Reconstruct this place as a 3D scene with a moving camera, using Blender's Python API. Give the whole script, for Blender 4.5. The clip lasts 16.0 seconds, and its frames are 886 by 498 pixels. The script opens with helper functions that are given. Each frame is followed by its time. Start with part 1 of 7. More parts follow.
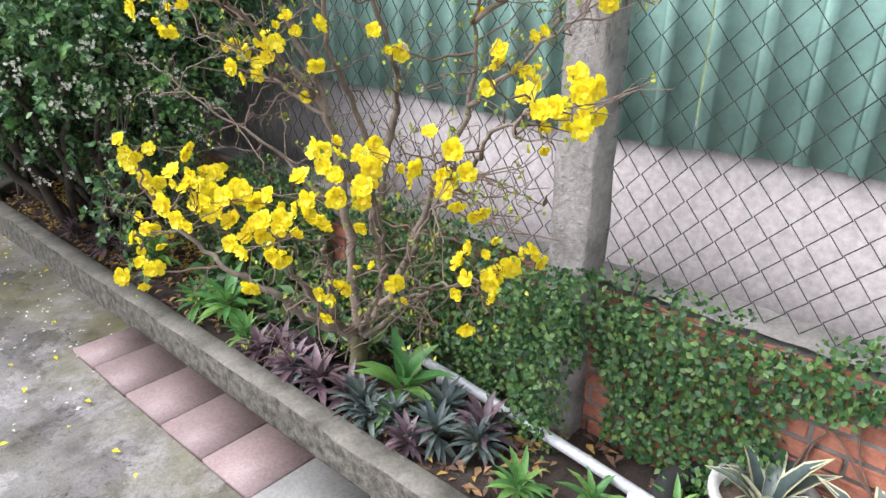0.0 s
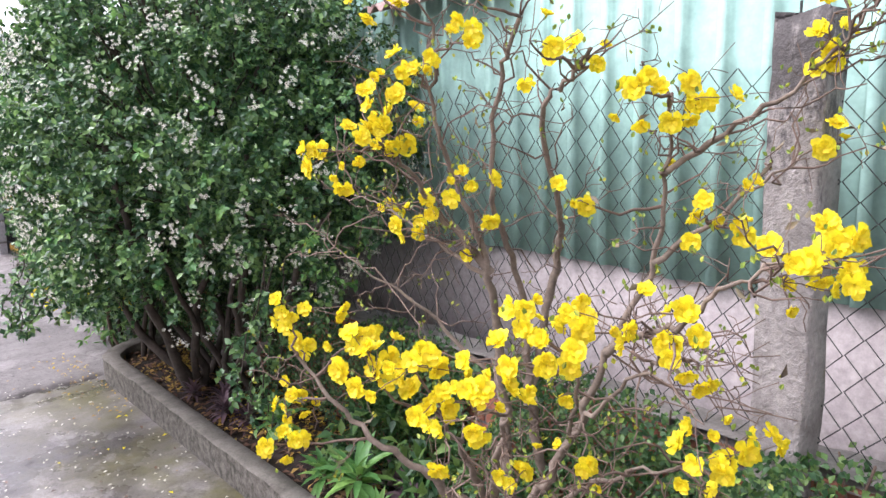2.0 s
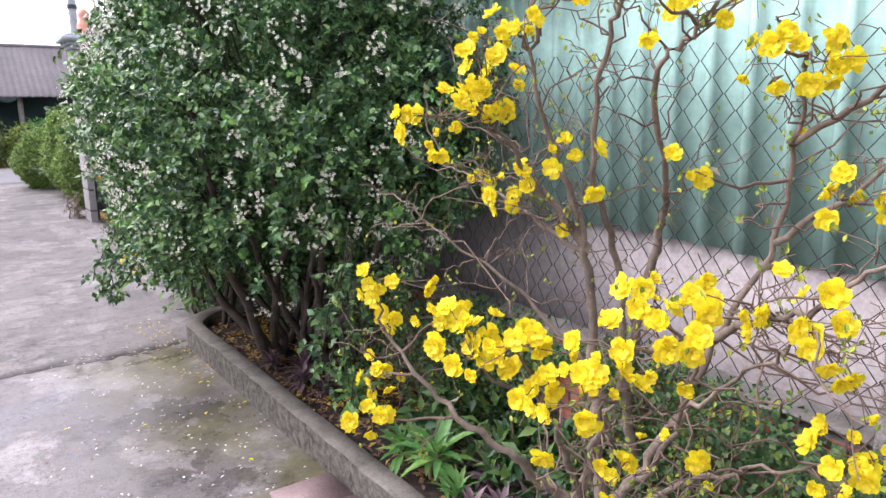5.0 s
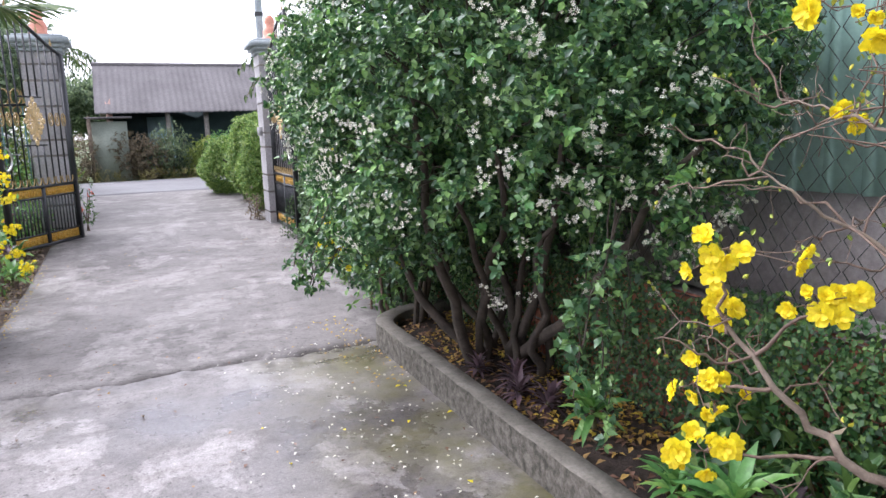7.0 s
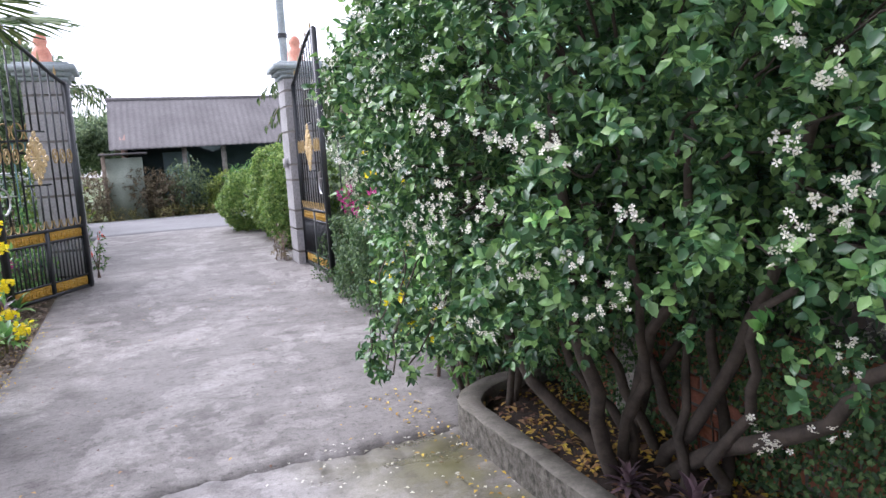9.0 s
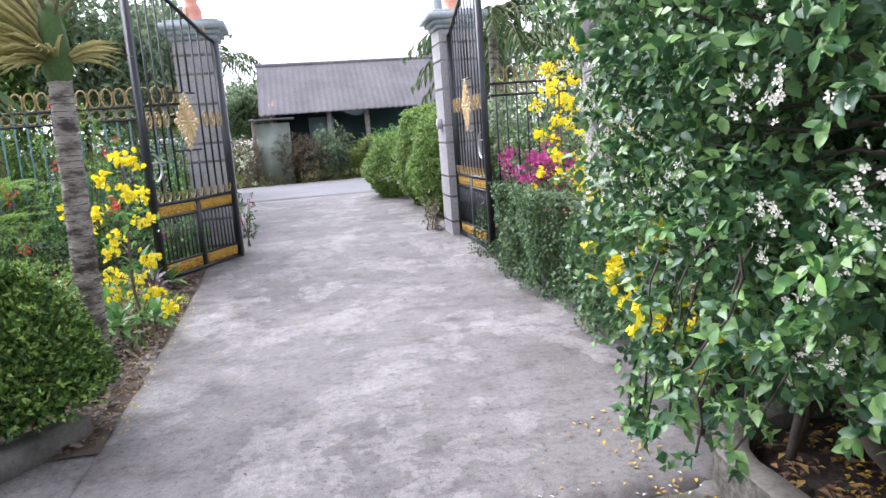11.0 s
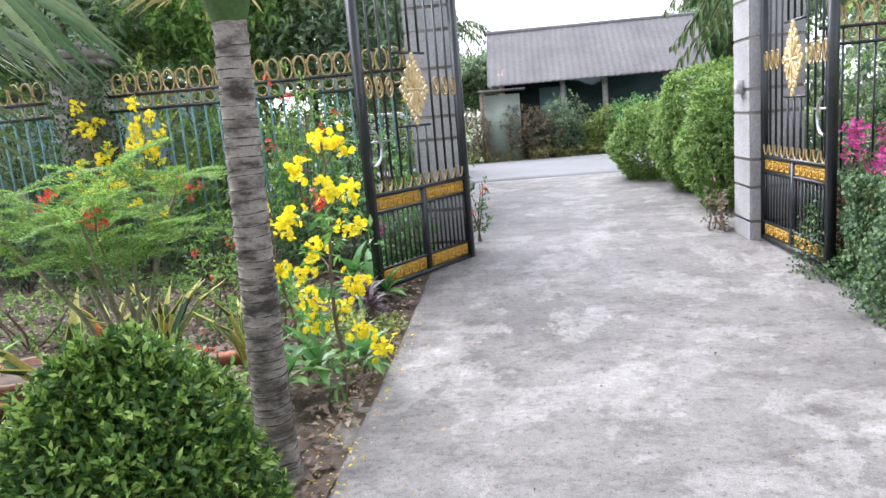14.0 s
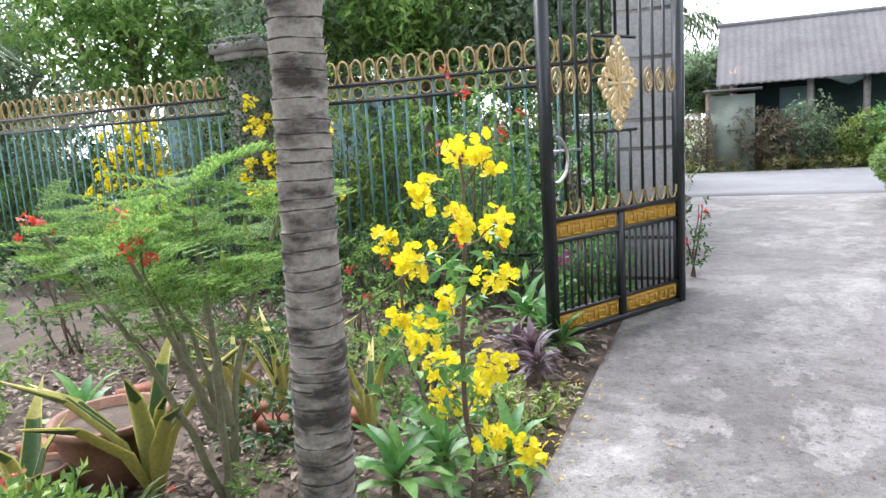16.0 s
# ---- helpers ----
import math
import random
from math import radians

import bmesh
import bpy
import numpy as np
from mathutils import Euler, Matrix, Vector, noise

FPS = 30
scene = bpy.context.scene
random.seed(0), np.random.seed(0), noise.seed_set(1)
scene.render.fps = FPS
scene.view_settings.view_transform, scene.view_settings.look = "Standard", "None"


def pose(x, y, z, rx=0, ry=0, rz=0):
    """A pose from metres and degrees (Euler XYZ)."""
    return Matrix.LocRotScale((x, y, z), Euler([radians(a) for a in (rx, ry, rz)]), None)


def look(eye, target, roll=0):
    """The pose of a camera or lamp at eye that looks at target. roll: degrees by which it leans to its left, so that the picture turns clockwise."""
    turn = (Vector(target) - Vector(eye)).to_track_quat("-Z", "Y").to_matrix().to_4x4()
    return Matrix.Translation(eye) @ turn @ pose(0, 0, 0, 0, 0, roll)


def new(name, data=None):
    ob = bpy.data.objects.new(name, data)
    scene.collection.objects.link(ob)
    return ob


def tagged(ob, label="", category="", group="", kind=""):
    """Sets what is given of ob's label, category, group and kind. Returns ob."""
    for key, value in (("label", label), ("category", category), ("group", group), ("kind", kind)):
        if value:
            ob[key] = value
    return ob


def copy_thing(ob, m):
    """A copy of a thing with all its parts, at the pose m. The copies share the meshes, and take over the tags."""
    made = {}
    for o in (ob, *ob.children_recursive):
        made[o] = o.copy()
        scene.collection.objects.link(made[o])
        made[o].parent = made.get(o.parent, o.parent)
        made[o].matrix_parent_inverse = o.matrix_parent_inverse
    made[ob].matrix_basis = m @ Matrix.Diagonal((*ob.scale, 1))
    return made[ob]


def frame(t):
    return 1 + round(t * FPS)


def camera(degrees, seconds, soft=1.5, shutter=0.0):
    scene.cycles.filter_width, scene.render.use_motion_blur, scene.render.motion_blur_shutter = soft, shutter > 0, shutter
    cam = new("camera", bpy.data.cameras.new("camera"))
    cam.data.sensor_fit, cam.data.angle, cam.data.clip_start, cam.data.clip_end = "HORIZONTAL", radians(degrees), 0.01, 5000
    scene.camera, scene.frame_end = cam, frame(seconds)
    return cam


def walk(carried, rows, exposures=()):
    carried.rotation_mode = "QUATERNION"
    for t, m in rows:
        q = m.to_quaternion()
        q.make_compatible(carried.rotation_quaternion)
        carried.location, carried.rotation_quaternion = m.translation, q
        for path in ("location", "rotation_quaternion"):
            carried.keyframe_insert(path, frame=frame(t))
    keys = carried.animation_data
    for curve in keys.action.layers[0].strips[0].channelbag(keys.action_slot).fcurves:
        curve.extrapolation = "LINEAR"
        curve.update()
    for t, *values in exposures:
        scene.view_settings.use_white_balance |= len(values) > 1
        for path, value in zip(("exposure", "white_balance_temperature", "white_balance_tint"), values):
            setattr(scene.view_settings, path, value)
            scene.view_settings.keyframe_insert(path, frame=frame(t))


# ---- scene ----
cam = camera(65.2, 16.0)
METRES, EYE, TILT, LEAN, TURN = 6.5, 1.75, 0.0, 0.0, -48.5
ROWS = [
    (0.0, 0.0, 0.0, 0.0, 0.2, -23.44, -0.47),
    (0.5, -0.0044, 0.0051, 0.0015, 5.24, -19.93, 0.4),
    (1.0, -0.0203, 0.0071, -0.0077, 6.24, -15.9, 0.16),
    (1.5, -0.0402, 0.0147, -0.0111, 5.8, -11.97, 1.11),
    (2.0, -0.0435, 0.0279, -0.0096, 6.76, -9.88, 1.07),
    (2.5, -0.0478, 0.0338, -0.0109, 4.09, -9.93, 1.47),
    (3.0, -0.0487, 0.0348, -0.0097, 3.38, -9.28, 1.34),
    (5.5, -0.0659, 0.0476, -0.02, 15.56, -11.79, 1.14),
    (6.0, -0.0897, 0.0544, -0.033, 19.3, -9.19, 3.09),
    (6.5, -0.1152, 0.0749, -0.0432, 24.5, -11.59, 3.76),
    (7.0, -0.1454, 0.1047, -0.0516, 24.53, -10.07, 1.8),
    (7.5, -0.1808, 0.1277, -0.0504, 21.82, -9.35, 5.51),
    (8.0, -0.2145, 0.1644, -0.0524, 24.19, -8.91, 4.09),
    (10.5, -0.3547, 0.2995, -0.0534, 27.54, -6.54, 3.52),
    (11.0, -0.3938, 0.3232, -0.0578, 36.45, -9.94, 4.23),
    (11.5, -0.4328, 0.3475, -0.057, 46.27, -10.32, 3.75),
    (12.0, -0.4735, 0.3631, -0.0563, 45.7, -9.29, 5.74),
    (12.5, -0.5214, 0.3898, -0.0574, 50.14, -8.76, 6.17),
    (13.0, -0.5524, 0.4188, -0.0582, 52.47, -10.37, 4.08),
    (13.5, -0.5868, 0.4444, -0.0561, 49.83, -10.2, 4.19),
    (14.0, -0.6267, 0.4798, -0.0568, 54.29, -10.72, 4.93),
    (14.5, -0.6604, 0.5068, -0.0568, 60.4, -10.54, 2.48),
    (15.0, -0.7003, 0.5344, -0.0544, 58.42, -9.37, 4.59),
    (15.5, -0.7341, 0.5602, -0.0536, 67.49, -8.7, 5.23),
    (16.0, -0.7656, 0.5888, -0.0561, 71.65, -9.4, 3.71),
]
walk(cam, [(t, pose(0, 0, EYE, TILT, LEAN, TURN) @ pose(METRES * x, METRES * y, METRES * z, 90 + pitch, roll, yaw)) for t, x, y, z, yaw, pitch, roll in ROWS], exposures=[(0.0, 1.68, 6000, 15), (3.0, 1.70, 6100, 28), (5.5, 1.64, 6100, 25), (7.5, 1.68, 5900, 21), (10.5, 1.50, 5850, 22), (11.0, 1.80, 5850, 20), (11.5, 1.98, 5850, 18), (16.0, 2.0, 5950, 14)])

# ---- light ----
world = bpy.data.worlds.new("overcast_sky")
scene.world = world
world.use_nodes = True
wn, wl = world.node_tree.nodes, world.node_tree.links
wn.clear()
sky = wn.new("ShaderNodeTexSky")
sky.sky_type, sky.sun_disc = "NISHITA", False
sky.sun_elevation, sky.sun_rotation = radians(50), radians(-45)
sky.air_density, sky.dust_density, sky.ozone_density = 1.0, 1.5, 1.0
cloud = wn.new("ShaderNodeHueSaturation")
cloud.inputs["Saturation"].default_value = 0.12
bg = wn.new("ShaderNodeBackground")
bg.inputs["Strength"].default_value = 0.15
wo = wn.new("ShaderNodeOutputWorld")
wl.new(sky.outputs[0], cloud.inputs["Color"])
wl.new(cloud.outputs[0], bg.inputs["Color"])
wl.new(bg.outputs[0], wo.inputs["Surface"])
sun = new("sun", bpy.data.lights.new("sun", "SUN"))
sun.data.energy, sun.data.angle, sun.data.color = 1.7, radians(60), (1.0, 0.97, 0.92)
sun.matrix_world = look((-20, 24, 34), (0, 4, 0))

# ---- materials ----


def mat(name, rough=0.6, metal=0.0):
    m = bpy.data.materials.new(name)
    m.use_nodes = True
    b = m.node_tree.nodes["Principled BSDF"]
    b.inputs["Roughness"].default_value = rough
    b.inputs["Metallic"].default_value = metal
    return m, m.node_tree.nodes, m.node_tree.links, b


def ramp(nodes, stops):
    r = nodes.new("ShaderNodeValToRGB")
    e = r.color_ramp.elements
    while len(e) < len(stops):
        e.new(0.5)
    for el, (p, c) in zip(e, stops):
        el.position, el.color = p, (*c, 1)
    return r


def noise_tex(nodes, links, scale, detail=4, rough=0.6, stretch=None):
    co = nodes.new("ShaderNodeTexCoord")
    n = nodes.new("ShaderNodeTexNoise")
    n.inputs["Scale"].default_value, n.inputs["Detail"].default_value, n.inputs["Roughness"].default_value = scale, detail, rough
    if stretch:
        mp = nodes.new("ShaderNodeMapping")
        mp.inputs["Scale"].default_value = stretch
        links.new(co.outputs["Object"], mp.inputs[0])
        links.new(mp.outputs[0], n.inputs["Vector"])
    else:
        links.new(co.outputs["Object"], n.inputs["Vector"])
    return n


def bump(nodes, links, b, src, strength, dist):
    bp = nodes.new("ShaderNodeBump")
    bp.inputs["Strength"].default_value, bp.inputs["Distance"].default_value = strength, dist
    links.new(src, bp.inputs["Height"])
    links.new(bp.outputs[0], b.inputs["Normal"])


def mixc(nodes, links, fac, a, c, mode="MIX"):
    x = nodes.new("ShaderNodeMix")
    x.data_type, x.blend_type = "RGBA", mode
    for sock, v in ((x.inputs[0], fac), (x.inputs[6], a), (x.inputs[7], c)):
        if isinstance(v, (int, float)):
            sock.default_value = v
        elif isinstance(v, tuple):
            sock.default_value = (*v, 1)
        else:
            links.new(v, sock)
    return x.outputs[2]


def two_scale(name, dark, light, big=2.0, fine=40.0, rough=0.75, relief=0.4, depth=0.004, metal=0.0, vary=0.0, stretch=None, spread=(0.3, 0.7)):
    """A surface with stains (big) and grain (fine); vary shifts each object or island a little."""
    m, n, l, b = mat(name, rough, metal)
    n1, n2 = noise_tex(n, l, big, 5, 0.65, stretch), noise_tex(n, l, fine, 4, 0.7)
    r1 = ramp(n, [(spread[0], dark), (spread[1], light)])
    l.new(n1.outputs[0], r1.inputs[0])
    r2 = ramp(n, [(0.3, (0.72, 0.72, 0.72)), (0.7, (1.15, 1.15, 1.15))])
    l.new(n2.outputs[0], r2.inputs[0])
    col = mixc(n, l, 1.0, r1.outputs[0], r2.outputs[0], "MULTIPLY")
    if vary:
        oi = n.new("ShaderNodeObjectInfo")
        mr = n.new("ShaderNodeMapRange")
        mr.inputs[3].default_value, mr.inputs[4].default_value = 1 - vary, 1 + vary
        l.new(oi.outputs["Random"], mr.inputs[0])
        col = mixc(n, l, 1.0, col, mr.outputs[0], "MULTIPLY")
    l.new(col, b.inputs["Base Color"])
    bump(n, l, b, n2.outputs[0], relief, depth)
    return m


def leaf_mat(name, dark, mid, light, rough=0.45, through_light=0.3, backs=0.0):
    m, n, l, b = mat(name, rough)
    g = n.new("ShaderNodeNewGeometry")
    r = ramp(n, [(0.0, dark), (0.5, mid), (0.93, light), (1.0, light)])
    l.new(g.outputs["Random Per Island"], r.inputs[0])
    nz = noise_tex(n, l, 60, 2)
    r2 = ramp(n, [(0.3, (0.8, 0.8, 0.8)), (0.7, (1.15, 1.15, 1.15))])
    l.new(nz.outputs[0], r2.inputs[0])
    col = mixc(n, l, 1.0, r.outputs[0], r2.outputs[0], "MULTIPLY")
    l.new(col, b.inputs["Base Color"])
    t = n.new("ShaderNodeBsdfTranslucent")
    l.new(col, t.inputs["Color"])
    mx = n.new("ShaderNodeMixShader")
    mx.inputs[0].default_value = through_light
    out = n["Material Output"]
    l.new(b.outputs[0], mx.inputs[1])
    l.new(t.outputs[0], mx.inputs[2])
    l.new(mx.outputs[0], out.inputs["Surface"])
    return m


def drive_mat(name, low, mid, high, pale, damp):
    """Old concrete: broad stains, ragged pale screed patches, sparse pits, grain; damp turns on moss and wet gloss."""
    m, n, l, b = mat(name, 0.72)
    n1, n2, n3 = noise_tex(n, l, 0.9, 8, 0.62), noise_tex(n, l, 1.5, 14, 0.66, (1, 0.75, 1)), noise_tex(n, l, 120, 4, 0.7)
    n4, n5, n6 = noise_tex(n, l, 1.1, 6, 0.7), noise_tex(n, l, 5, 12, 0.74), noise_tex(n, l, 30, 7, 0.72)
    n7 = noise_tex(n, l, 3.1, 12, 0.70, (0.8, 1.3, 1))
    n2.inputs["Distortion"].default_value = 0.25
    base = ramp(n, [(0.34, low), (0.5, mid), (0.64, high)])
    l.new(n1.outputs[0], base.inputs[0])
    patch = ramp(n, [(0.52, (0, 0, 0)), (0.535, (0.52, 0.52, 0.52)), (0.60, (0.6, 0.6, 0.6)), (0.63, (0.9, 0.9, 0.9))])
    l.new(n2.outputs[0], patch.inputs[0])
    c1 = mixc(n, l, patch.outputs[0], base.outputs[0], pale)
    scuff = ramp(n, [(0.40, (0.74, 0.725, 0.72)), (0.475, (0.97, 0.97, 0.97)), (0.60, (1, 1, 1)), (0.635, (1.20, 1.20, 1.20)), (0.70, (1.26, 1.26, 1.26))])
    l.new(n7.outputs[0], scuff.inputs[0])
    c1 = mixc(n, l, 1.0, c1, scuff.outputs[0], "MULTIPLY")
    fleck = ramp(n, [(0.36, (0.62, 0.60, 0.59)), (0.45, (0.90, 0.895, 0.89)), (0.54, (1, 1, 1)), (0.64, (1.18, 1.18, 1.18))])
    l.new(n5.outputs[0], fleck.inputs[0])
    c1 = mixc(n, l, 1.0, c1, fleck.outputs[0], "MULTIPLY")
    pit = ramp(n, [(0.345, (0.34, 0.33, 0.32)), (0.40, (0.84, 0.84, 0.84)), (0.47, (1, 1, 1)), (0.64, (1.20, 1.20, 1.20))])
    l.new(n6.outputs[0], pit.inputs[0])
    c1 = mixc(n, l, 1.0, c1, pit.outputs[0], "MULTIPLY")
    grain = ramp(n, [(0.32, (0.74, 0.74, 0.74)), (0.65, (1.15, 1.15, 1.15))])
    l.new(n3.outputs[0], grain.inputs[0])
    col = mixc(n, l, 1.0, c1, grain.outputs[0], "MULTIPLY")
    if damp:
        co = n.new("ShaderNodeTexCoord")
        sx = n.new("ShaderNodeSeparateXYZ")
        l.new(co.outputs["Object"], sx.inputs[0])
        mx = n.new("ShaderNodeMapRange")
        mx.inputs[1].default_value, mx.inputs[2].default_value = 0.25, 1.1
        l.new(sx.outputs[0], mx.inputs[0])
        mr = ramp(n, [(0.42, (0, 0, 0)), (0.6, (1, 1, 1))])
        l.new(n4.outputs[0], mr.inputs[0])
        m2 = n.new("ShaderNodeMath")
        m2.operation = "MULTIPLY"
        l.new(mx.outputs[0], m2.inputs[0])
        l.new(mr.outputs[0], m2.inputs[1])
        col = mixc(n, l, m2.outputs[0], col, mixc(n, l, 1.0, fleck.outputs[0], (0.125, 0.118, 0.055), "MULTIPLY"))
        wet = ramp(n, [(0.40, (0.16, 0.16, 0.16)), (0.55, (0.62, 0.62, 0.62))])
        l.new(n1.outputs[0], wet.inputs[0])
        l.new(wet.outputs[0], b.inputs["Roughness"])
    l.new(col, b.inputs["Base Color"])
    bump(n, l, b, mixc(n, l, 0.45, n5.outputs[0], n6.outputs[0]), 0.55, 0.008)
    return m


M_drive = drive_mat("dry_worn_concrete", (0.106, 0.097, 0.090), (0.154, 0.143, 0.134), (0.188, 0.176, 0.166), (0.255, 0.241, 0.228), False)
M_yard = drive_mat("damp_stained_concrete", (0.088, 0.081, 0.077), (0.160, 0.149, 0.143), (0.215, 0.201, 0.194), (0.32, 0.302, 0.292), True)
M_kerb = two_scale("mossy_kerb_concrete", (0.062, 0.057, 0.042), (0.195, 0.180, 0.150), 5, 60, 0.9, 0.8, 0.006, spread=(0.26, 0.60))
# flaking outer face, its shade against the top put into the colour
M_kerb_shaded_side = two_scale("shaded_flaking_kerb_face", (0.036, 0.034, 0.024), (0.155, 0.142, 0.116), 22, 90, 0.95, 1.0, 0.010, spread=(0.36, 0.64))
M_footing = two_scale("dry_kerb_concrete", (0.10, 0.092, 0.08), (0.30, 0.28, 0.255), 4, 50, 0.9, 0.7, 0.006, spread=(0.3, 0.66))
M_post = two_scale("rough_concrete", (0.10, 0.09, 0.08), (0.33, 0.305, 0.28), 5, 45, 0.9, 0.9, 0.010, spread=(0.30, 0.56))
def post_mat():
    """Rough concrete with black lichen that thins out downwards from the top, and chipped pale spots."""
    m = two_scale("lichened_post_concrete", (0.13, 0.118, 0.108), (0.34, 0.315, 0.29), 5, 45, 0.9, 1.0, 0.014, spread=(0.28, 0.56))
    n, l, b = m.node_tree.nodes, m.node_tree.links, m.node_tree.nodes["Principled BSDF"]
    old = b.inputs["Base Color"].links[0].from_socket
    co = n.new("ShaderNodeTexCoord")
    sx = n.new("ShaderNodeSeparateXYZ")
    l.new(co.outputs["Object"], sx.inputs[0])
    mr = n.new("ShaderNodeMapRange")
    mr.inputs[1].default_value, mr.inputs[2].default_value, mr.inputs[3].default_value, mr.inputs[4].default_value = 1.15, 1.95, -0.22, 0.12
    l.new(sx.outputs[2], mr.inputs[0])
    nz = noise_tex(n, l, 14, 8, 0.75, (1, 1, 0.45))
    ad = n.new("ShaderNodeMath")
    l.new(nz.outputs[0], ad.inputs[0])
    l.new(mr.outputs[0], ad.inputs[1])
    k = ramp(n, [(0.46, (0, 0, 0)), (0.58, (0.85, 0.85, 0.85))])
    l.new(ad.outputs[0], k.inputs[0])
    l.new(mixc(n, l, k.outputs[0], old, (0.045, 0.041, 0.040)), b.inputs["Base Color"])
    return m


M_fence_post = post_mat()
M_render = two_scale("stained_cement_render", (0.325, 0.292, 0.280), (0.385, 0.348, 0.336), 1.6, 35, 0.85, 0.25, 0.003)
M_sheet = two_scale("pale_green_steel_sheet", (0.30, 0.49, 0.42), (0.36, 0.55, 0.48), 1.2, 8, 0.75, 0.05, 0.001)
M_sheet.node_tree.nodes["Principled BSDF"].inputs["Specular IOR Level"].default_value = 0.2
M_wire = two_scale("dull_galvanised_wire", (0.022, 0.027, 0.023), (0.06, 0.066, 0.06), 30, 90, 0.6, 0.1, 0.0005, 0.2)
M_brick = two_scale("red_brick", (0.24, 0.085, 0.05), (0.42, 0.165, 0.10), 9, 70, 0.85, 0.5, 0.003, vary=0.25)
M_mortar = two_scale("old_mortar", (0.11, 0.10, 0.085), (0.26, 0.24, 0.22), 5, 60, 0.9, 0.6, 0.006)
M_soil = two_scale("dark_damp_soil", (0.018, 0.013, 0.010), (0.065, 0.045, 0.033), 4, 60, 0.95, 0.9, 0.012)
M_dirt = two_scale("dry_litter_soil", (0.05, 0.035, 0.025), (0.16, 0.12, 0.09), 3, 45, 0.95, 0.9, 0.012)
M_grass = two_scale("short_grass", (0.045, 0.075, 0.02), (0.12, 0.16, 0.05), 0.8, 30, 0.9, 0.8, 0.02)
M_asphalt = two_scale("worn_asphalt", (0.13, 0.13, 0.135), (0.21, 0.21, 0.215), 0.5, 45, 0.85, 0.4, 0.004)
M_paver_red = two_scale("rose_paver", (0.185, 0.130, 0.124), (0.245, 0.178, 0.170), 7, 80, 0.6, 0.2, 0.002, vary=0.15)
M_paver_grey = two_scale("grey_paver", (0.17, 0.165, 0.155), (0.25, 0.245, 0.23), 4, 80, 0.6, 0.2, 0.002)
M_bark = two_scale("mottled_grey_bark", (0.10, 0.075, 0.055), (0.27, 0.215, 0.165), 12, 70, 0.85, 0.6, 0.004)
M_bark_green = two_scale("mossy_bark", (0.09, 0.085, 0.035), (0.19, 0.165, 0.09), 10, 70, 0.85, 0.6, 0.004)
M_twig = two_scale("brown_twig", (0.085, 0.055, 0.04), (0.20, 0.14, 0.105), 20, 60, 0.8, 0.3, 0.001)
M_dark_bark = two_scale("dark_shrub_bark", (0.028, 0.022, 0.016), (0.085, 0.066, 0.05), 12, 70, 0.9, 0.6, 0.004)
M_pvc = two_scale("grey_plastic_pipe", (0.40, 0.41, 0.42), (0.55, 0.56, 0.57), 3, 60, 0.35, 0.05, 0.0005)
M_iron = two_scale("black_painted_iron", (0.008, 0.010, 0.012), (0.022, 0.025, 0.028), 6, 60, 0.38, 0.1, 0.0005)
M_gold = two_scale("gold_paint", (0.50, 0.36, 0.16), (0.70, 0.54, 0.30), 10, 80, 0.45, 0.3, 0.001, 0.15)
M_meander = two_scale("gold_meander_paint", (0.50, 0.30, 0.05), (0.66, 0.42, 0.09), 10, 80, 0.45, 0.3, 0.001, 0.15)
M_oldgold = two_scale("weathered_gold_paint", (0.22, 0.15, 0.06), (0.46, 0.33, 0.14), 10, 60, 0.55, 0.3, 0.001, 0.15)
M_yellow_panel = two_scale("ochre_panel", (0.52, 0.27, 0.02), (0.66, 0.37, 0.035), 10, 60, 0.5, 0.1, 0.001)
M_teal = two_scale("weathered_teal_paint", (0.06, 0.15, 0.15), (0.13, 0.26, 0.26), 10, 60, 0.55, 0.2, 0.001)
M_steel = two_scale("brushed_steel", (0.45, 0.45, 0.45), (0.62, 0.62, 0.62), 10, 80, 0.3, 0.1, 0.0005, 0.9)
M_stone = two_scale("grey_pillar_stone", (0.27, 0.265, 0.265), (0.39, 0.38, 0.38), 3, 45, 0.8, 0.6, 0.006, vary=0.08)
M_cap = two_scale("pale_blue_grey_cap", (0.27, 0.31, 0.32), (0.38, 0.43, 0.44), 4, 50, 0.7, 0.3, 0.003)
M_figure = two_scale("faded_red_glaze", (0.55, 0.19, 0.12), (0.66, 0.32, 0.22), 14, 60, 0.5, 0.3, 0.002)
M_terra = two_scale("terracotta", (0.17, 0.080, 0.048), (0.28, 0.145, 0.098), 6, 60, 0.8, 0.3, 0.003)
M_redpot = two_scale("red_plastic_pot", (0.27, 0.075, 0.055), (0.36, 0.12, 0.09), 6, 60, 0.5, 0.1, 0.001)
M_whitepot = two_scale("scuffed_white_pot", (0.42, 0.41, 0.39), (0.70, 0.69, 0.67), 7, 60, 0.5, 0.3, 0.002)
M_shed = two_scale("dull_green_boards", (0.24, 0.28, 0.23), (0.34, 0.38, 0.32), 2, 30, 0.85, 0.2, 0.003)
M_roof = two_scale("old_fibre_cement_roof", (0.13, 0.123, 0.124), (0.20, 0.19, 0.19), 0.9, 20, 0.95, 0.4, 0.01)
M_housewall = two_scale("faded_pink_plaster", (0.36, 0.22, 0.18), (0.46, 0.31, 0.26), 1.5, 30, 0.9, 0.2, 0.004)
M_tealwall = two_scale("dark_teal_boards", (0.035, 0.065, 0.075), (0.06, 0.10, 0.11), 2, 30, 0.8, 0.2, 0.004)
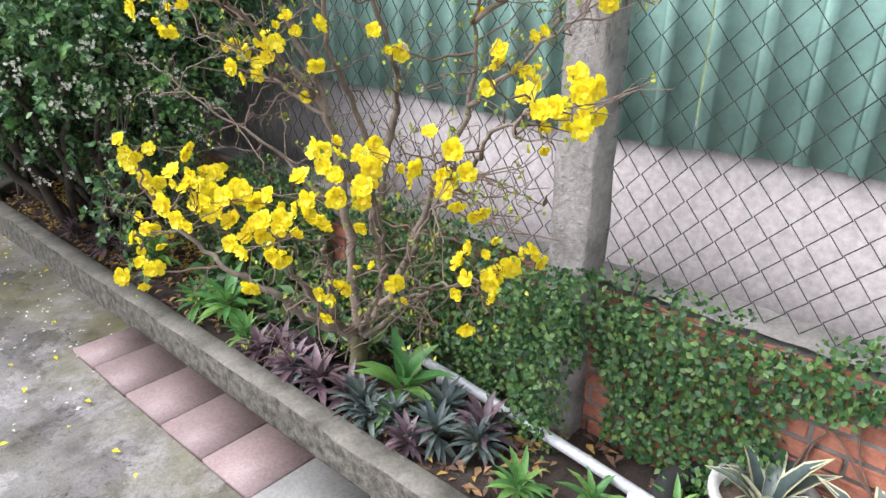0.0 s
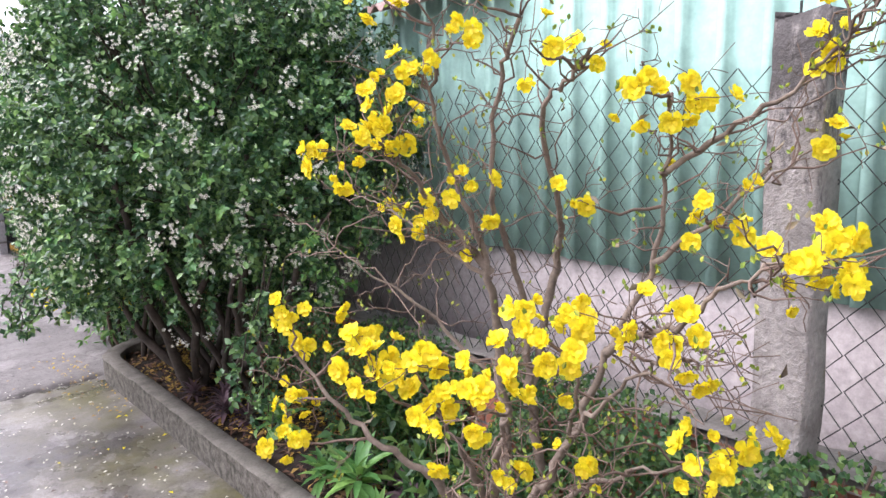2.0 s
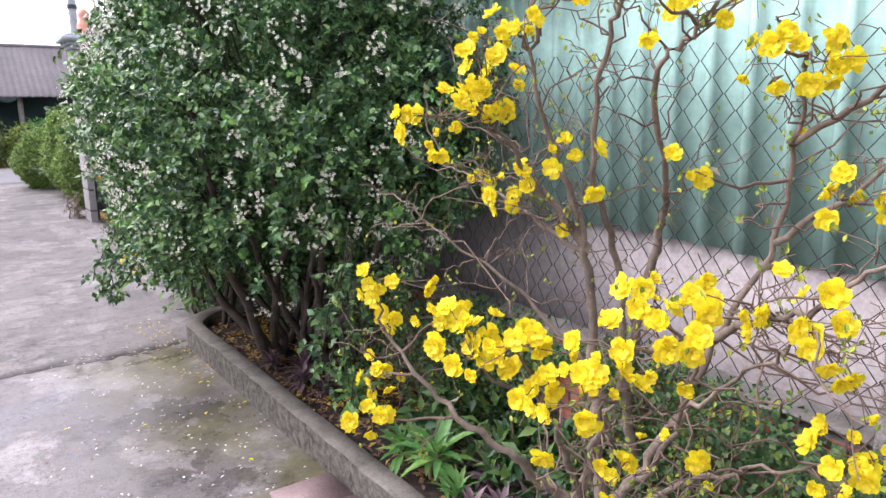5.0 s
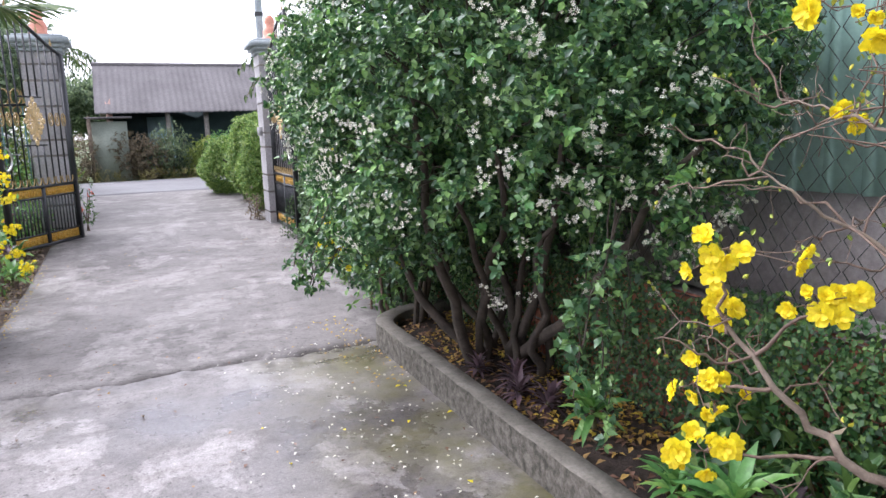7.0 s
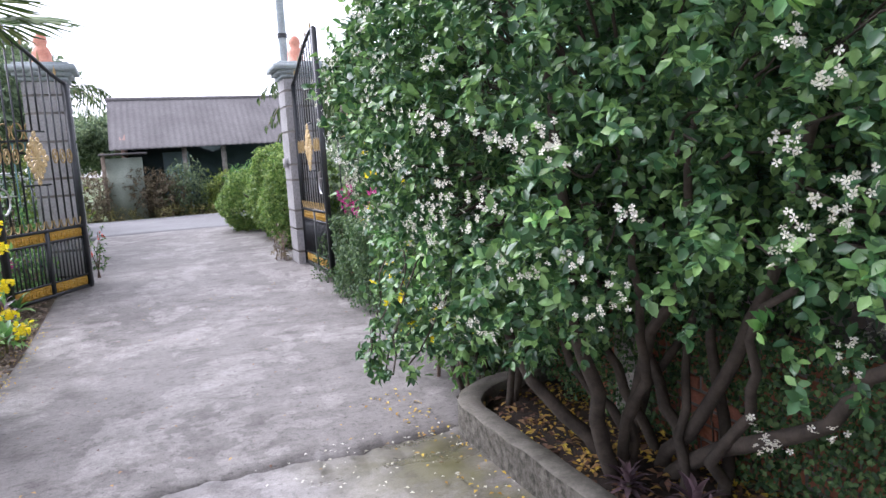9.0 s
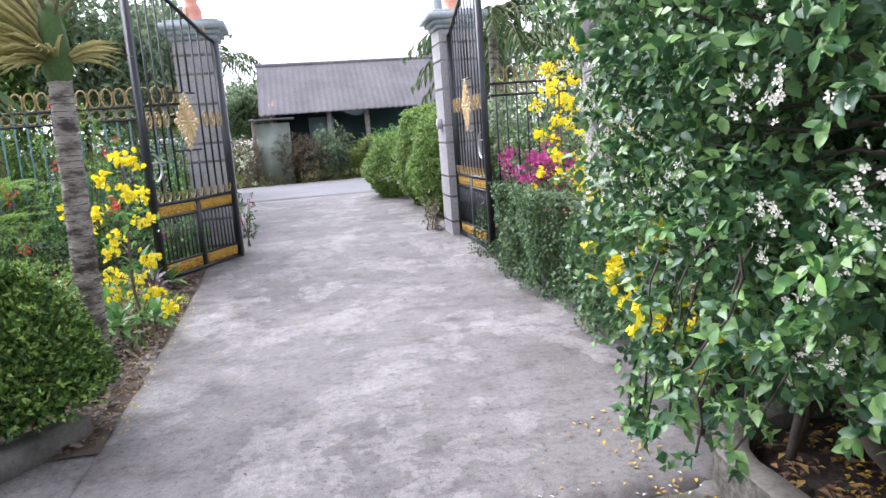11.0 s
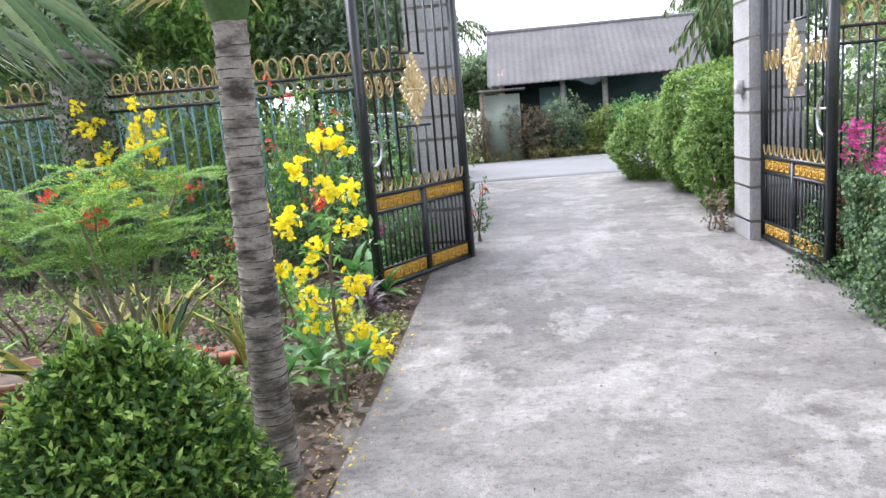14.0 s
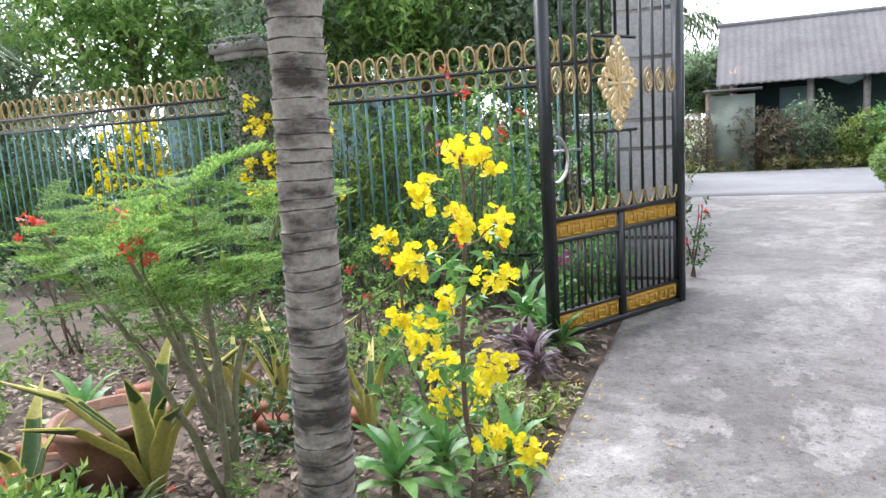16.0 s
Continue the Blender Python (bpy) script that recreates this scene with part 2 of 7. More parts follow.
M_palewall = two_scale("pale_plaster", (0.30, 0.295, 0.29), (0.42, 0.415, 0.41), 2.5, 30, 0.85, 0.4, 0.004)
M_mint = two_scale("mint_green_moulding", (0.28, 0.48, 0.39), (0.36, 0.56, 0.47), 3, 40, 0.6, 0.1, 0.002)
M_bluewall = two_scale("pale_blue_plaster", (0.30, 0.46, 0.55), (0.42, 0.58, 0.66), 2, 40, 0.8, 0.2, 0.003)
M_palm = two_scale("ringed_palm_bark", (0.065, 0.053, 0.044), (0.36, 0.32, 0.28), 7, 70, 0.9, 0.8, 0.005, stretch=(1.0, 1.0, 2.6), spread=(0.38, 0.58))
# leaf scars, darkened to carry the shade under each ring's lip
M_scar = two_scale("shaded_leaf_scar_cork", (0.025, 0.021, 0.017), (0.11, 0.092, 0.077), 14, 80, 0.95, 0.8, 0.003)
M_fernstem = two_scale("pale_green_bark", (0.13, 0.13, 0.07), (0.30, 0.275, 0.185), 9, 60, 0.8, 0.4, 0.003)
M_ring = two_scale("pale_leaf_scar", (0.20, 0.17, 0.145), (0.42, 0.37, 0.33), 14, 70, 0.9, 0.6, 0.003)
M_carpaint = two_scale("white_car_paint", (0.72, 0.73, 0.74), (0.78, 0.79, 0.80), 2, 20, 0.2, 0.0, 0.0005)
M_glassdark = two_scale("dark_tinted_glass", (0.015, 0.018, 0.02), (0.03, 0.033, 0.036), 2, 20, 0.05, 0.0, 0.0005)
M_rubber = two_scale("tyre_rubber", (0.012, 0.012, 0.012), (0.025, 0.025, 0.025), 6, 40, 0.8, 0.2, 0.002)
M_lamp_red = two_scale("red_lamp_plastic", (0.45, 0.02, 0.02), (0.55, 0.04, 0.03), 6, 40, 0.2, 0.0, 0.0005)

L_bush = leaf_mat("small_glossy_leaf", (0.024, 0.074, 0.030), (0.064, 0.152, 0.056), (0.21, 0.36, 0.11), 0.32, 0.24)
L_ivy = leaf_mat("creeper_leaf", (0.016, 0.056, 0.018), (0.044, 0.118, 0.030), (0.125, 0.215, 0.050), 0.5, 0.25)
L_hedge = leaf_mat("hedge_leaf", (0.018, 0.050, 0.016), (0.046, 0.108, 0.032), (0.13, 0.21, 0.065), 0.6, 0.25)
L_round = leaf_mat("pale_bush_leaf", (0.08, 0.16, 0.04), (0.17, 0.29, 0.066), (0.34, 0.45, 0.12), 0.5, 0.5)
L_shrub = leaf_mat("clipped_shrub_leaf", (0.032, 0.085, 0.020), (0.088, 0.195, 0.040), (0.27, 0.39, 0.075), 0.42, 0.25)
L_snake = leaf_mat("sword_leaf", (0.018, 0.055, 0.022), (0.04, 0.10, 0.036), (0.085, 0.16, 0.05), 0.38, 0.15)
L_tip = leaf_mat("young_shrub_tip", (0.13, 0.26, 0.05), (0.26, 0.42, 0.08), (0.42, 0.55, 0.13), 0.38, 0.25)
L_bright = leaf_mat("bright_green_leaf", (0.075, 0.208, 0.059), (0.127, 0.297, 0.081), (0.238, 0.431, 0.105), 0.42, 0.3)
L_yellowgreen = leaf_mat("yellow_green_leaf", (0.084, 0.144, 0.024), (0.192, 0.276, 0.048), (0.360, 0.432, 0.084), 0.5, 0.3)
L_purple = leaf_mat("purple_bronze_leaf", (0.045, 0.030, 0.039), (0.105, 0.068, 0.083), (0.195, 0.128, 0.143), 0.42, 0.15)
L_slate = leaf_mat("slate_green_leaf", (0.045, 0.068, 0.068), (0.098, 0.128, 0.120), (0.195, 0.240, 0.195), 0.45, 0.15)
L_fern = leaf_mat("feathery_leaf", (0.075, 0.165, 0.038), (0.165, 0.295, 0.068), (0.29, 0.42, 0.10), 0.75, 0.5)
L_far = leaf_mat("far_foliage", (0.085, 0.135, 0.078), (0.17, 0.24, 0.14), (0.30, 0.38, 0.20), 0.65, 0.55)
L_brownfar = leaf_mat("brownish_foliage", (0.098, 0.077, 0.056), (0.182, 0.154, 0.091), (0.280, 0.224, 0.140), 0.6, 0.2)
L_palm = leaf_mat("palm_leaf", (0.030, 0.068, 0.020), (0.062, 0.118, 0.034), (0.13, 0.175, 0.06), 0.58, 0.12)
L_palm.node_tree.nodes["Principled BSDF"].inputs["Specular IOR Level"].default_value = 0.2
L_palm_dry = leaf_mat("yellowed_palm_leaf", (0.192, 0.180, 0.060), (0.324, 0.300, 0.108), (0.480, 0.432, 0.192), 0.5, 0.3)
L_litter = leaf_mat("dry_leaf_litter", (0.08, 0.04, 0.025), (0.20, 0.11, 0.07), (0.42, 0.27, 0.07), 0.8, 0.1)
L_litter_b = leaf_mat("grey_brown_litter", (0.07, 0.045, 0.03), (0.17, 0.12, 0.09), (0.34, 0.27, 0.20), 0.8, 0.1)
L_litter_y = leaf_mat("fallen_yellow_leaf", (0.30, 0.16, 0.03), (0.50, 0.33, 0.05), (0.66, 0.50, 0.06), 0.7, 0.2)
L_petal_y = leaf_mat("yellow_petal", (0.84, 0.68, 0.010), (0.90, 0.77, 0.013), (0.93, 0.82, 0.025), 0.55, 0.42)
L_petal_w = leaf_mat("white_petal", (0.62, 0.61, 0.47), (0.76, 0.75, 0.64), (0.83, 0.82, 0.75), 0.6, 0.4)
L_petal_r = leaf_mat("red_petal", (0.55, 0.04, 0.03), (0.70, 0.075, 0.05), (0.75, 0.14, 0.06), 0.5, 0.25)
L_petal_p = leaf_mat("magenta_bract", (0.50, 0.03, 0.22), (0.65, 0.06, 0.33), (0.75, 0.16, 0.45), 0.5, 0.3)
L_bud = leaf_mat("green_bud", (0.14, 0.22, 0.03), (0.24, 0.34, 0.04), (0.50, 0.48, 0.05), 0.5, 0.2)
M_yellow_edge = leaf_mat("yellow_leaf_edge", (0.42, 0.40, 0.08), (0.55, 0.50, 0.12), (0.62, 0.57, 0.18), 0.45, 0.2)
L_edge = leaf_mat("cream_leaf_edge", (0.55, 0.55, 0.32), (0.62, 0.62, 0.40), (0.70, 0.68, 0.48), 0.45, 0.2)

# ---- mesh helpers ----
rng = np.random.default_rng(7)


def np_mesh(name, v, f, smooth=False):
    """A mesh from an (n, 3) array and an (m, k) array of corners."""
    me = bpy.data.meshes.new(name)
    v, f = np.asarray(v, dtype=np.float32), np.asarray(f, dtype=np.int32)
    k = f.shape[1]
    me.vertices.add(len(v))
    me.vertices.foreach_set("co", v.ravel())
    me.loops.add(f.size)
    me.loops.foreach_set("vertex_index", f.ravel())
    me.polygons.add(len(f))
    me.polygons.foreach_set("loop_start", np.arange(0, f.size, k, dtype=np.int32))
    me.polygons.foreach_set("loop_total", np.full(len(f), k, dtype=np.int32))
    if smooth:
        me.polygons.foreach_set("use_smooth", np.ones(len(f), dtype=bool))
    me.update(calc_edges=True)
    return me


class Soup:
    """Gathers pieces of one mesh: quads only (a triangle repeats no corner, it is kept apart)."""

    def __init__(self):
        self.v, self.f, self.n = [], [], 0

    def add(self, v, f):
        self.v.append(np.asarray(v, dtype=float))
        self.f.append(np.asarray(f, dtype=int) + self.n)
        self.n += len(v)
        return self

    def box(self, lo, hi, turn=0.0):
        (a, b, c), (d, e, g) = lo, hi
        v = np.array([(a, b, c), (d, b, c), (d, e, c), (a, e, c), (a, b, g), (d, b, g), (d, e, g), (a, e, g)])
        if turn:
            m = (v[0] + v[6]) / 2
            s, k = math.sin(turn), math.cos(turn)
            w = v - m
            v = np.stack([w[:, 0] * k - w[:, 1] * s, w[:, 0] * s + w[:, 1] * k, w[:, 2]], 1) + m
        return self.add(v, [(0, 3, 2, 1), (4, 5, 6, 7), (0, 1, 5, 4), (1, 2, 6, 5), (2, 3, 7, 6), (3, 0, 4, 7)])

    def tube(self, pts, radii, seg=6, closed=False):
        p = np.asarray(pts, dtype=float)
        r = np.broadcast_to(np.asarray(radii, dtype=float), (len(p),))
        t = np.gradient(p, axis=0) if not closed else np.roll(p, -1, 0) - np.roll(p, 1, 0)
        t /= np.linalg.norm(t, axis=1, keepdims=True) + 1e-9
        ref = np.where(np.abs(t[:, 2:3]) > 0.9, np.array([[1.0, 0.0, 0.0]]), np.array([[0.0, 0.0, 1.0]]))
        if len(p) > 1 and np.ptp(np.abs(t[:, 2])) > 0.05:
            ref = np.tile(np.array([[0.31, 0.95, 0.05]]), (len(p), 1))
        a = np.cross(t, ref)
        a /= np.linalg.norm(a, axis=1, keepdims=True) + 1e-9
        b = np.cross(t, a)
        ang = np.arange(seg) * 2 * np.pi / seg
        ring = p[:, None] + r[:, None, None] * (a[:, None] * np.cos(ang)[None, :, None] + b[:, None] * np.sin(ang)[None, :, None])
        n = len(p)
        i, j = np.meshgrid(np.arange(n if closed else n - 1), np.arange(seg), indexing="ij")
        i2, j2 = (i + 1) % n, (j + 1) % seg
        f = np.stack([i * seg + j, i * seg + j2, i2 * seg + j2, i2 * seg + j], -1).reshape(-1, 4)
        return self.add(ring.reshape(-1, 3), f)

    def lathe(self, profile, seg=20, at=(0, 0, 0)):
        pr = np.asarray(profile, dtype=float)
        ang = np.arange(seg) * 2 * np.pi / seg
        v = np.stack([pr[:, None, 0] * np.cos(ang), pr[:, None, 0] * np.sin(ang), np.broadcast_to(pr[:, None, 1], (len(pr), seg))], -1).reshape(-1, 3) + np.asarray(at)
        i, j = np.meshgrid(np.arange(len(pr) - 1), np.arange(seg), indexing="ij")
        j2 = (j + 1) % seg
        return self.add(v, np.stack([i * seg + j, i * seg + j2, (i + 1) * seg + j2, (i + 1) * seg + j], -1).reshape(-1, 4))

    def mesh(self, name, smooth=False):
        return np_mesh(name, np.concatenate(self.v), np.concatenate(self.f), smooth)


def part(name, me, material, parent=None, label=""):
    """Links a mesh (or a Soup) as one object under a thing or a part."""
    if isinstance(me, Soup):
        me = me.mesh(name)
    if material and not me.materials:
        me.materials.append(material)
    ob = new(name, me)
    if parent:
        ob.parent = parent
    return tagged(ob, label)


def thing(name, at, label, category, group="", kind=""):
    ob = new(name)
    ob.location = at
    ob.empty_display_size = 0.1
    return tagged(ob, label, category, group, kind)


def rand_unit(n):
    v = rng.normal(size=(n, 3))
    return v / np.linalg.norm(v, axis=1, keepdims=True)


OVAL = (np.array([(0, 0, 0), (-0.5, 0.42, 0.10), (0.5, 0.42, 0.10), (0, 1, -0.08), (0, 0.5, 0), (-0.36, 0.75, 0.05), (0.36, 0.75, 0.05)]),
        np.array([(0, 4, 1), (0, 2, 4), (1, 4, 5), (4, 2, 6), (5, 4, 3), (4, 6, 3)]))
PETAL = (np.array([(0, 0, 0), (-0.24, 0.36, 0.08), (0.24, 0.36, 0.10), (-0.50, 0.70, 0.02), (0.50, 0.70, 0.09), (0, 0.6, -0.02), (-0.32, 0.98, 0.04), (0.30, 0.93, -0.08), (0.02, 0.90, -0.03)]),
         np.array([(0, 5, 1), (0, 2, 5), (1, 5, 3), (5, 2, 4), (3, 5, 6), (5, 4, 7), (6, 5, 8), (5, 7, 8)]))
RUFFLE = (np.array([(0, 0, 0), (-0.22, 0.30, 0.06), (0.22, 0.30, 0.06), (-0.52, 0.62, 0.14), (-0.20, 0.62, -0.05), (0.18, 0.62, 0.08), (0.52, 0.62, -0.02), (-0.40, 0.90, -0.04), (-0.12, 1.0, 0.10), (0.14, 0.94, -0.06), (0.40, 0.88, 0.12)]),
          np.array([(0, 2, 1), (1, 4, 3), (1, 2, 4), (2, 5, 4), (2, 6, 5), (3, 4, 7), (4, 8, 7), (4, 5, 8), (5, 9, 8), (5, 6, 9), (6, 10, 9)]))
LEAF = (np.array([(0, 0, 0), (-0.5, 0.45, 0.12), (0.5, 0.45, 0.12), (0, 1, -0.12), (0, 0.48, 0)]), np.array([(0, 4, 1), (0, 2, 4), (1, 4, 3), (4, 2, 3)]))
BLADE = (np.array([(-0.3, 0, 0), (0.3, 0, 0), (-0.5, 0.35, 0.05), (0, 0.35, 0), (0.5, 0.35, 0.05), (-0.35, 0.72, -0.06), (0, 0.72, -0.1), (0.35, 0.72, -0.06), (0, 1, -0.28), (0, 0, 0)]),
         np.array([(0, 9, 2), (9, 3, 2), (9, 1, 3), (1, 4, 3), (2, 3, 5), (3, 6, 5), (3, 4, 6), (4, 7, 6), (5, 6, 8), (6, 7, 8)]))


def strew(pos, direction, normal, length, width, shape=LEAF):
    """Leaves at pos that point along direction, with their face to normal."""
    d = direction / (np.linalg.norm(direction, axis=1, keepdims=True) + 1e-9)
    s = np.cross(d, normal)
    s /= np.linalg.norm(s, axis=1, keepdims=True) + 1e-9
    u = np.cross(s, d)
    v0, f0 = shape
    length, width = np.broadcast_to(length, (len(pos),))[:, None, None], np.broadcast_to(width, (len(pos),))[:, None, None]
    v = pos[:, None] + s[:, None] * v0[None, :, 0:1] * width + d[:, None] * v0[None, :, 1:2] * length + u[:, None] * v0[None, :, 2:3] * length
    f = f0[None] + (np.arange(len(pos)) * len(v0))[:, None, None]
    return v.reshape(-1, 3), f.reshape(-1, 3)


def leaf_mesh(name, sets, smooth=True):
    v, f, n = [], [], 0
    for a, b in sets:
        v.append(a)
        f.append(b + n)
        n += len(a)
    return np_mesh(name, np.concatenate(v), np.concatenate(f), smooth)


def lumpy(p, scale, seed=0.0):
    """Smooth noise in -1..1 at points p."""
    q = p * scale + seed
    return (np.sin(q[:, 0] * 1.7 + 1.3 * np.sin(q[:, 1] * 1.1)) + np.sin(q[:, 1] * 1.9 + 1.7 * np.sin(q[:, 2] * 0.9)) + np.sin(q[:, 2] * 1.6 + 1.1 * np.sin(q[:, 0] * 1.4))) / 3


def crown_points(n, centre, radii, lumps=0.25, freq=3.0, inner=0.55, seed=0.0):
    """Points through the outer part of a lumpy ellipsoid, and the way out at each."""
    u = rand_unit(n)
    k = (inner + (1 - inner) * rng.random(n) ** 0.45) * (1 + lumps * lumpy(u, freq, seed))
    return np.asarray(centre) + u * k[:, None] * np.asarray(radii), u


def sprays(pts, out, leaves, length, width, reach, droop=0.3, shape=LEAF, spread=0.8):
    """At every point a twig's end with several leaves along it."""
    n = len(pts)
    axis = out + rand_unit(n) * spread
    axis[:, 2] -= droop
    axis /= np.linalg.norm(axis, axis=1, keepdims=True)
    k = np.repeat(np.arange(n), leaves)
    t = rng.random(n * leaves)
    pos = pts[k] + axis[k] * (t * reach)[:, None]
    d = axis[k] * 0.5 + rand_unit(n * leaves) * 0.9
    nor = np.array([[0, 0, 1.0]]) + rand_unit(n * leaves) * 0.7 + out[k] * 0.5
    size = rng.uniform(0.65, 1.2, n * leaves)
    return strew(pos, d, nor, length * size, width * size, shape)


def blossom_tris(pos, facing, size, petals=5, width=0.8):
    """Open flowers: rings of petals round each point, facing a way."""
    n = len(pos)
    a = np.cross(facing, np.array([[0.2, 0.3, 0.93]]))
    a /= np.linalg.norm(a, axis=1, keepdims=True) + 1e-9
    b = np.cross(facing, a)
    sets = []
    turn = rng.random(n) * 6.28
    for i in range(petals):
        ang = turn + i * 2 * np.pi / petals + rng.normal(0, 0.08, n)
        d = a * np.cos(ang)[:, None] + b * np.sin(ang)[:, None] + facing * rng.uniform(0.15, 0.5, n)[:, None]
        sets.append(strew(pos, d, facing, size * 0.5 * rng.uniform(0.9, 1.1, n), size * 0.5 * width, PETAL))
    return leaf_mesh("blossom", sets, False)


def wander(a, b, n=7, amp=0.04):
    """A crooked line from a to b."""
    a, b = np.asarray(a, dtype=float), np.asarray(b, dtype=float)
    t = np.linspace(0, 1, n)[:, None]
    off = np.cumsum(rng.normal(0, 1, (n, 3)), 0)
    off -= off[0] + t * (off[-1] - off[0])
    return a + (b - a) * t + off * amp


def smooth_line(pts, per=6, amp=0.0):
    """A Catmull-Rom line through pts."""
    p = np.asarray(pts, dtype=float)
    p = np.vstack([2 * p[0] - p[1], p, 2 * p[-1] - p[-2]])
    out = []
    for i in range(1, len(p) - 2):
        for t in np.linspace(0, 1, per, endpoint=False):
            out.append(0.5 * (2 * p[i] + (p[i + 1] - p[i - 1]) * t + (2 * p[i - 1] - 5 * p[i] + 4 * p[i + 1] - p[i + 2]) * t * t + (3 * p[i] - p[i - 1] - 3 * p[i + 1] + p[i + 2]) * t ** 3))
    out.append(p[-2])
    out = np.array(out)
    if amp:
        out[1:-1] += rng.normal(0, amp, out[1:-1].shape)
    return out


def rise(y):
    """The drive climbs a little towards the road."""
    y = np.asarray(y, dtype=float)
    a, b = np.clip((y - 8.5) / 3.5, 0, 1), np.clip((y - 12) / 6, 0, 1)
    return 0.10 * a * a * (3 - 2 * a) + 0.06 * b * b * (3 - 2 * b)


def sheet(xs, ys, height):
    """A grid of quads over xs and ys; height(x, y) gives z."""
    x, y = np.meshgrid(xs, ys, indexing="ij")
    v = np.stack([x.ravel(), y.ravel(), height(x.ravel(), y.ravel())], 1)
    i, j = np.meshgrid(np.arange(len(xs) - 1), np.arange(len(ys) - 1), indexing="ij")
    n = len(ys)
    return v, np.stack([i * n + j, (i + 1) * n + j, (i + 1) * n + j + 1, i * n + j + 1], -1).reshape(-1, 4)


# ---- ground, drive, road ----
ys_far = np.concatenate([[-400, -120, -40], np.linspace(-8, 30, 96), [45, 80, 160, 400]])
v, f = sheet(np.array([-400, -120, -40, -15, -8, -4, -1.2, 1.3, 2, 5, 10, 20, 60, 160, 400]), ys_far, lambda x, y: rise(y) - 0.05)
tagged(part("ground", np_mesh("ground", v, f), M_grass), "rough grass and earth around the yard", "ground", kind="structure")


def crack_line(x):
    """The broken edge along the joint of drive and yard."""
    return 0.022 * np.sin(x * 5.3 + 0.6) + 0.014 * np.sin(x * 13.7 + 2) + 0.010 * np.sin(x * 31 + 1) + 0.006 * np.sin(x * 67)


def slab(xs, ys, z, thick, first=False, last=False):
    """A slab on the rising ground with sides; its first or last edge may follow the crack."""
    v, f = sheet(xs, ys, lambda x, y: rise(y) + z)
    if first:
        v[:, 1] += crack_line(v[:, 0]) * (np.abs(v[:, 1] - ys[0]) < 1e-6)
    if last:
        v[:, 1] += (crack_line(v[:, 0]) + 0.006 * np.sin(v[:, 0] * 41) - 0.004) * (np.abs(v[:, 1] - ys[-1]) < 1e-6)
    n = len(v)
    nx, ny = len(xs), len(ys)
    low = v - np.array([0, 0, thick])
    edge = [i * ny for i in range(nx)] + [(nx - 1) * ny + j for j in range(1, ny)] + [i * ny + ny - 1 for i in range(nx - 2, -1, -1)] + [j for j in range(ny - 2, 0, -1)]
    side = [(edge[k], edge[k] + n, edge[(k + 1) % len(edge)] + n, edge[(k + 1) % len(edge)]) for k in range(len(edge))]
    return np_mesh("slab", np.vstack([v, low]), np.vstack([f, np.array(side)]))


tagged(part("driveway", slab(np.linspace(-1.17, 2.2, 130), np.linspace(5.455, 17.8, 76), 0.0, 0.12, first=True), M_drive), "weathered grey concrete driveway with pale worn patches", "driveway", kind="structure")
tagged(part("courtyard", slab(np.linspace(-7, 2.2, 340), np.linspace(-6, 5.452, 40), -0.002, 0.12, last=True), M_yard), "damp stained concrete yard strewn with petals", "yard", kind="structure")
tagged(part("side_yard", slab(np.linspace(-7, -1.175, 220), np.linspace(5.455, 6.9, 8), -0.004, 0.12, first=True), M_drive), "worn concrete beside the garden kerb", "yard", kind="structure")
tagged(part("road", slab(np.linspace(-70, 70, 30), np.linspace(17.8, 23.0, 8), -0.015, 0.1), M_asphalt), "grey asphalt road crossing beyond the gate", "road", kind="structure")

# kerb round the bed
K0, K1, KT = 1.23, 1.33, 0.165


def kerb_mesh():
    outer = [(K0, -3.5), (K0, 5.32), (K0 + 0.02, 5.44), (K0 + 0.10, 5.56), (K0 + 0.30, 5.68), (1.95, 5.76)]
    inner = [(K1, -3.5), (K1, 5.28), (K1 + 0.02, 5.36), (K1 + 0.08, 5.45), (K1 + 0.24, 5.56), (1.95, 5.64)]

    def dense(p):
        q = []
        for (a, b), (c, d) in zip(p[:-1], p[1:]):
            n = max(2, int(math.dist((a, b), (c, d)) / 0.12))
            q += [(a + (c - a) * i / n, b + (d - b) * i / n) for i in range(n)]
        return np.array(q + [p[-1]])
    o = dense(outer)
    t = np.linspace(0, 1, len(o))
    i0 = dense(inner)
    i1 = np.stack([np.interp(t, np.linspace(0, 1, len(i0)), i0[:, k]) for k in (0, 1)], 1)
    m = len(o)
    wob = rng.normal(0, 0.0018, (m, 3))
    rows = [(o, -0.05), (o + wob[:, :2] * 1.5, KT - 0.006), (o * 0.95 + i1 * 0.05, KT), (o * 0.05 + i1 * 0.95, KT), (i1 + wob[:, 1:] * 1.5, KT - 0.006), (i1, -0.05)]
    v = np.concatenate([np.column_stack([xy, np.full(m, z) + (wob[:, 0] if z > 0.1 else 0)]) for xy, z in rows])
    f = [(k * m + i, k * m + i + 1, (k + 1) * m + i + 1, (k + 1) * m + i) for k in range(5) for i in range(m - 1)]
    me = np_mesh("bed_kerb", v, f)
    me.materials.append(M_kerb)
    me.materials.append(M_kerb_shaded_side)
    # the first strip of faces is the flaking side, coloured darker as shade
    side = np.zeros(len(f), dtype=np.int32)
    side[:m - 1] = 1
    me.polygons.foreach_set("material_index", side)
    return me


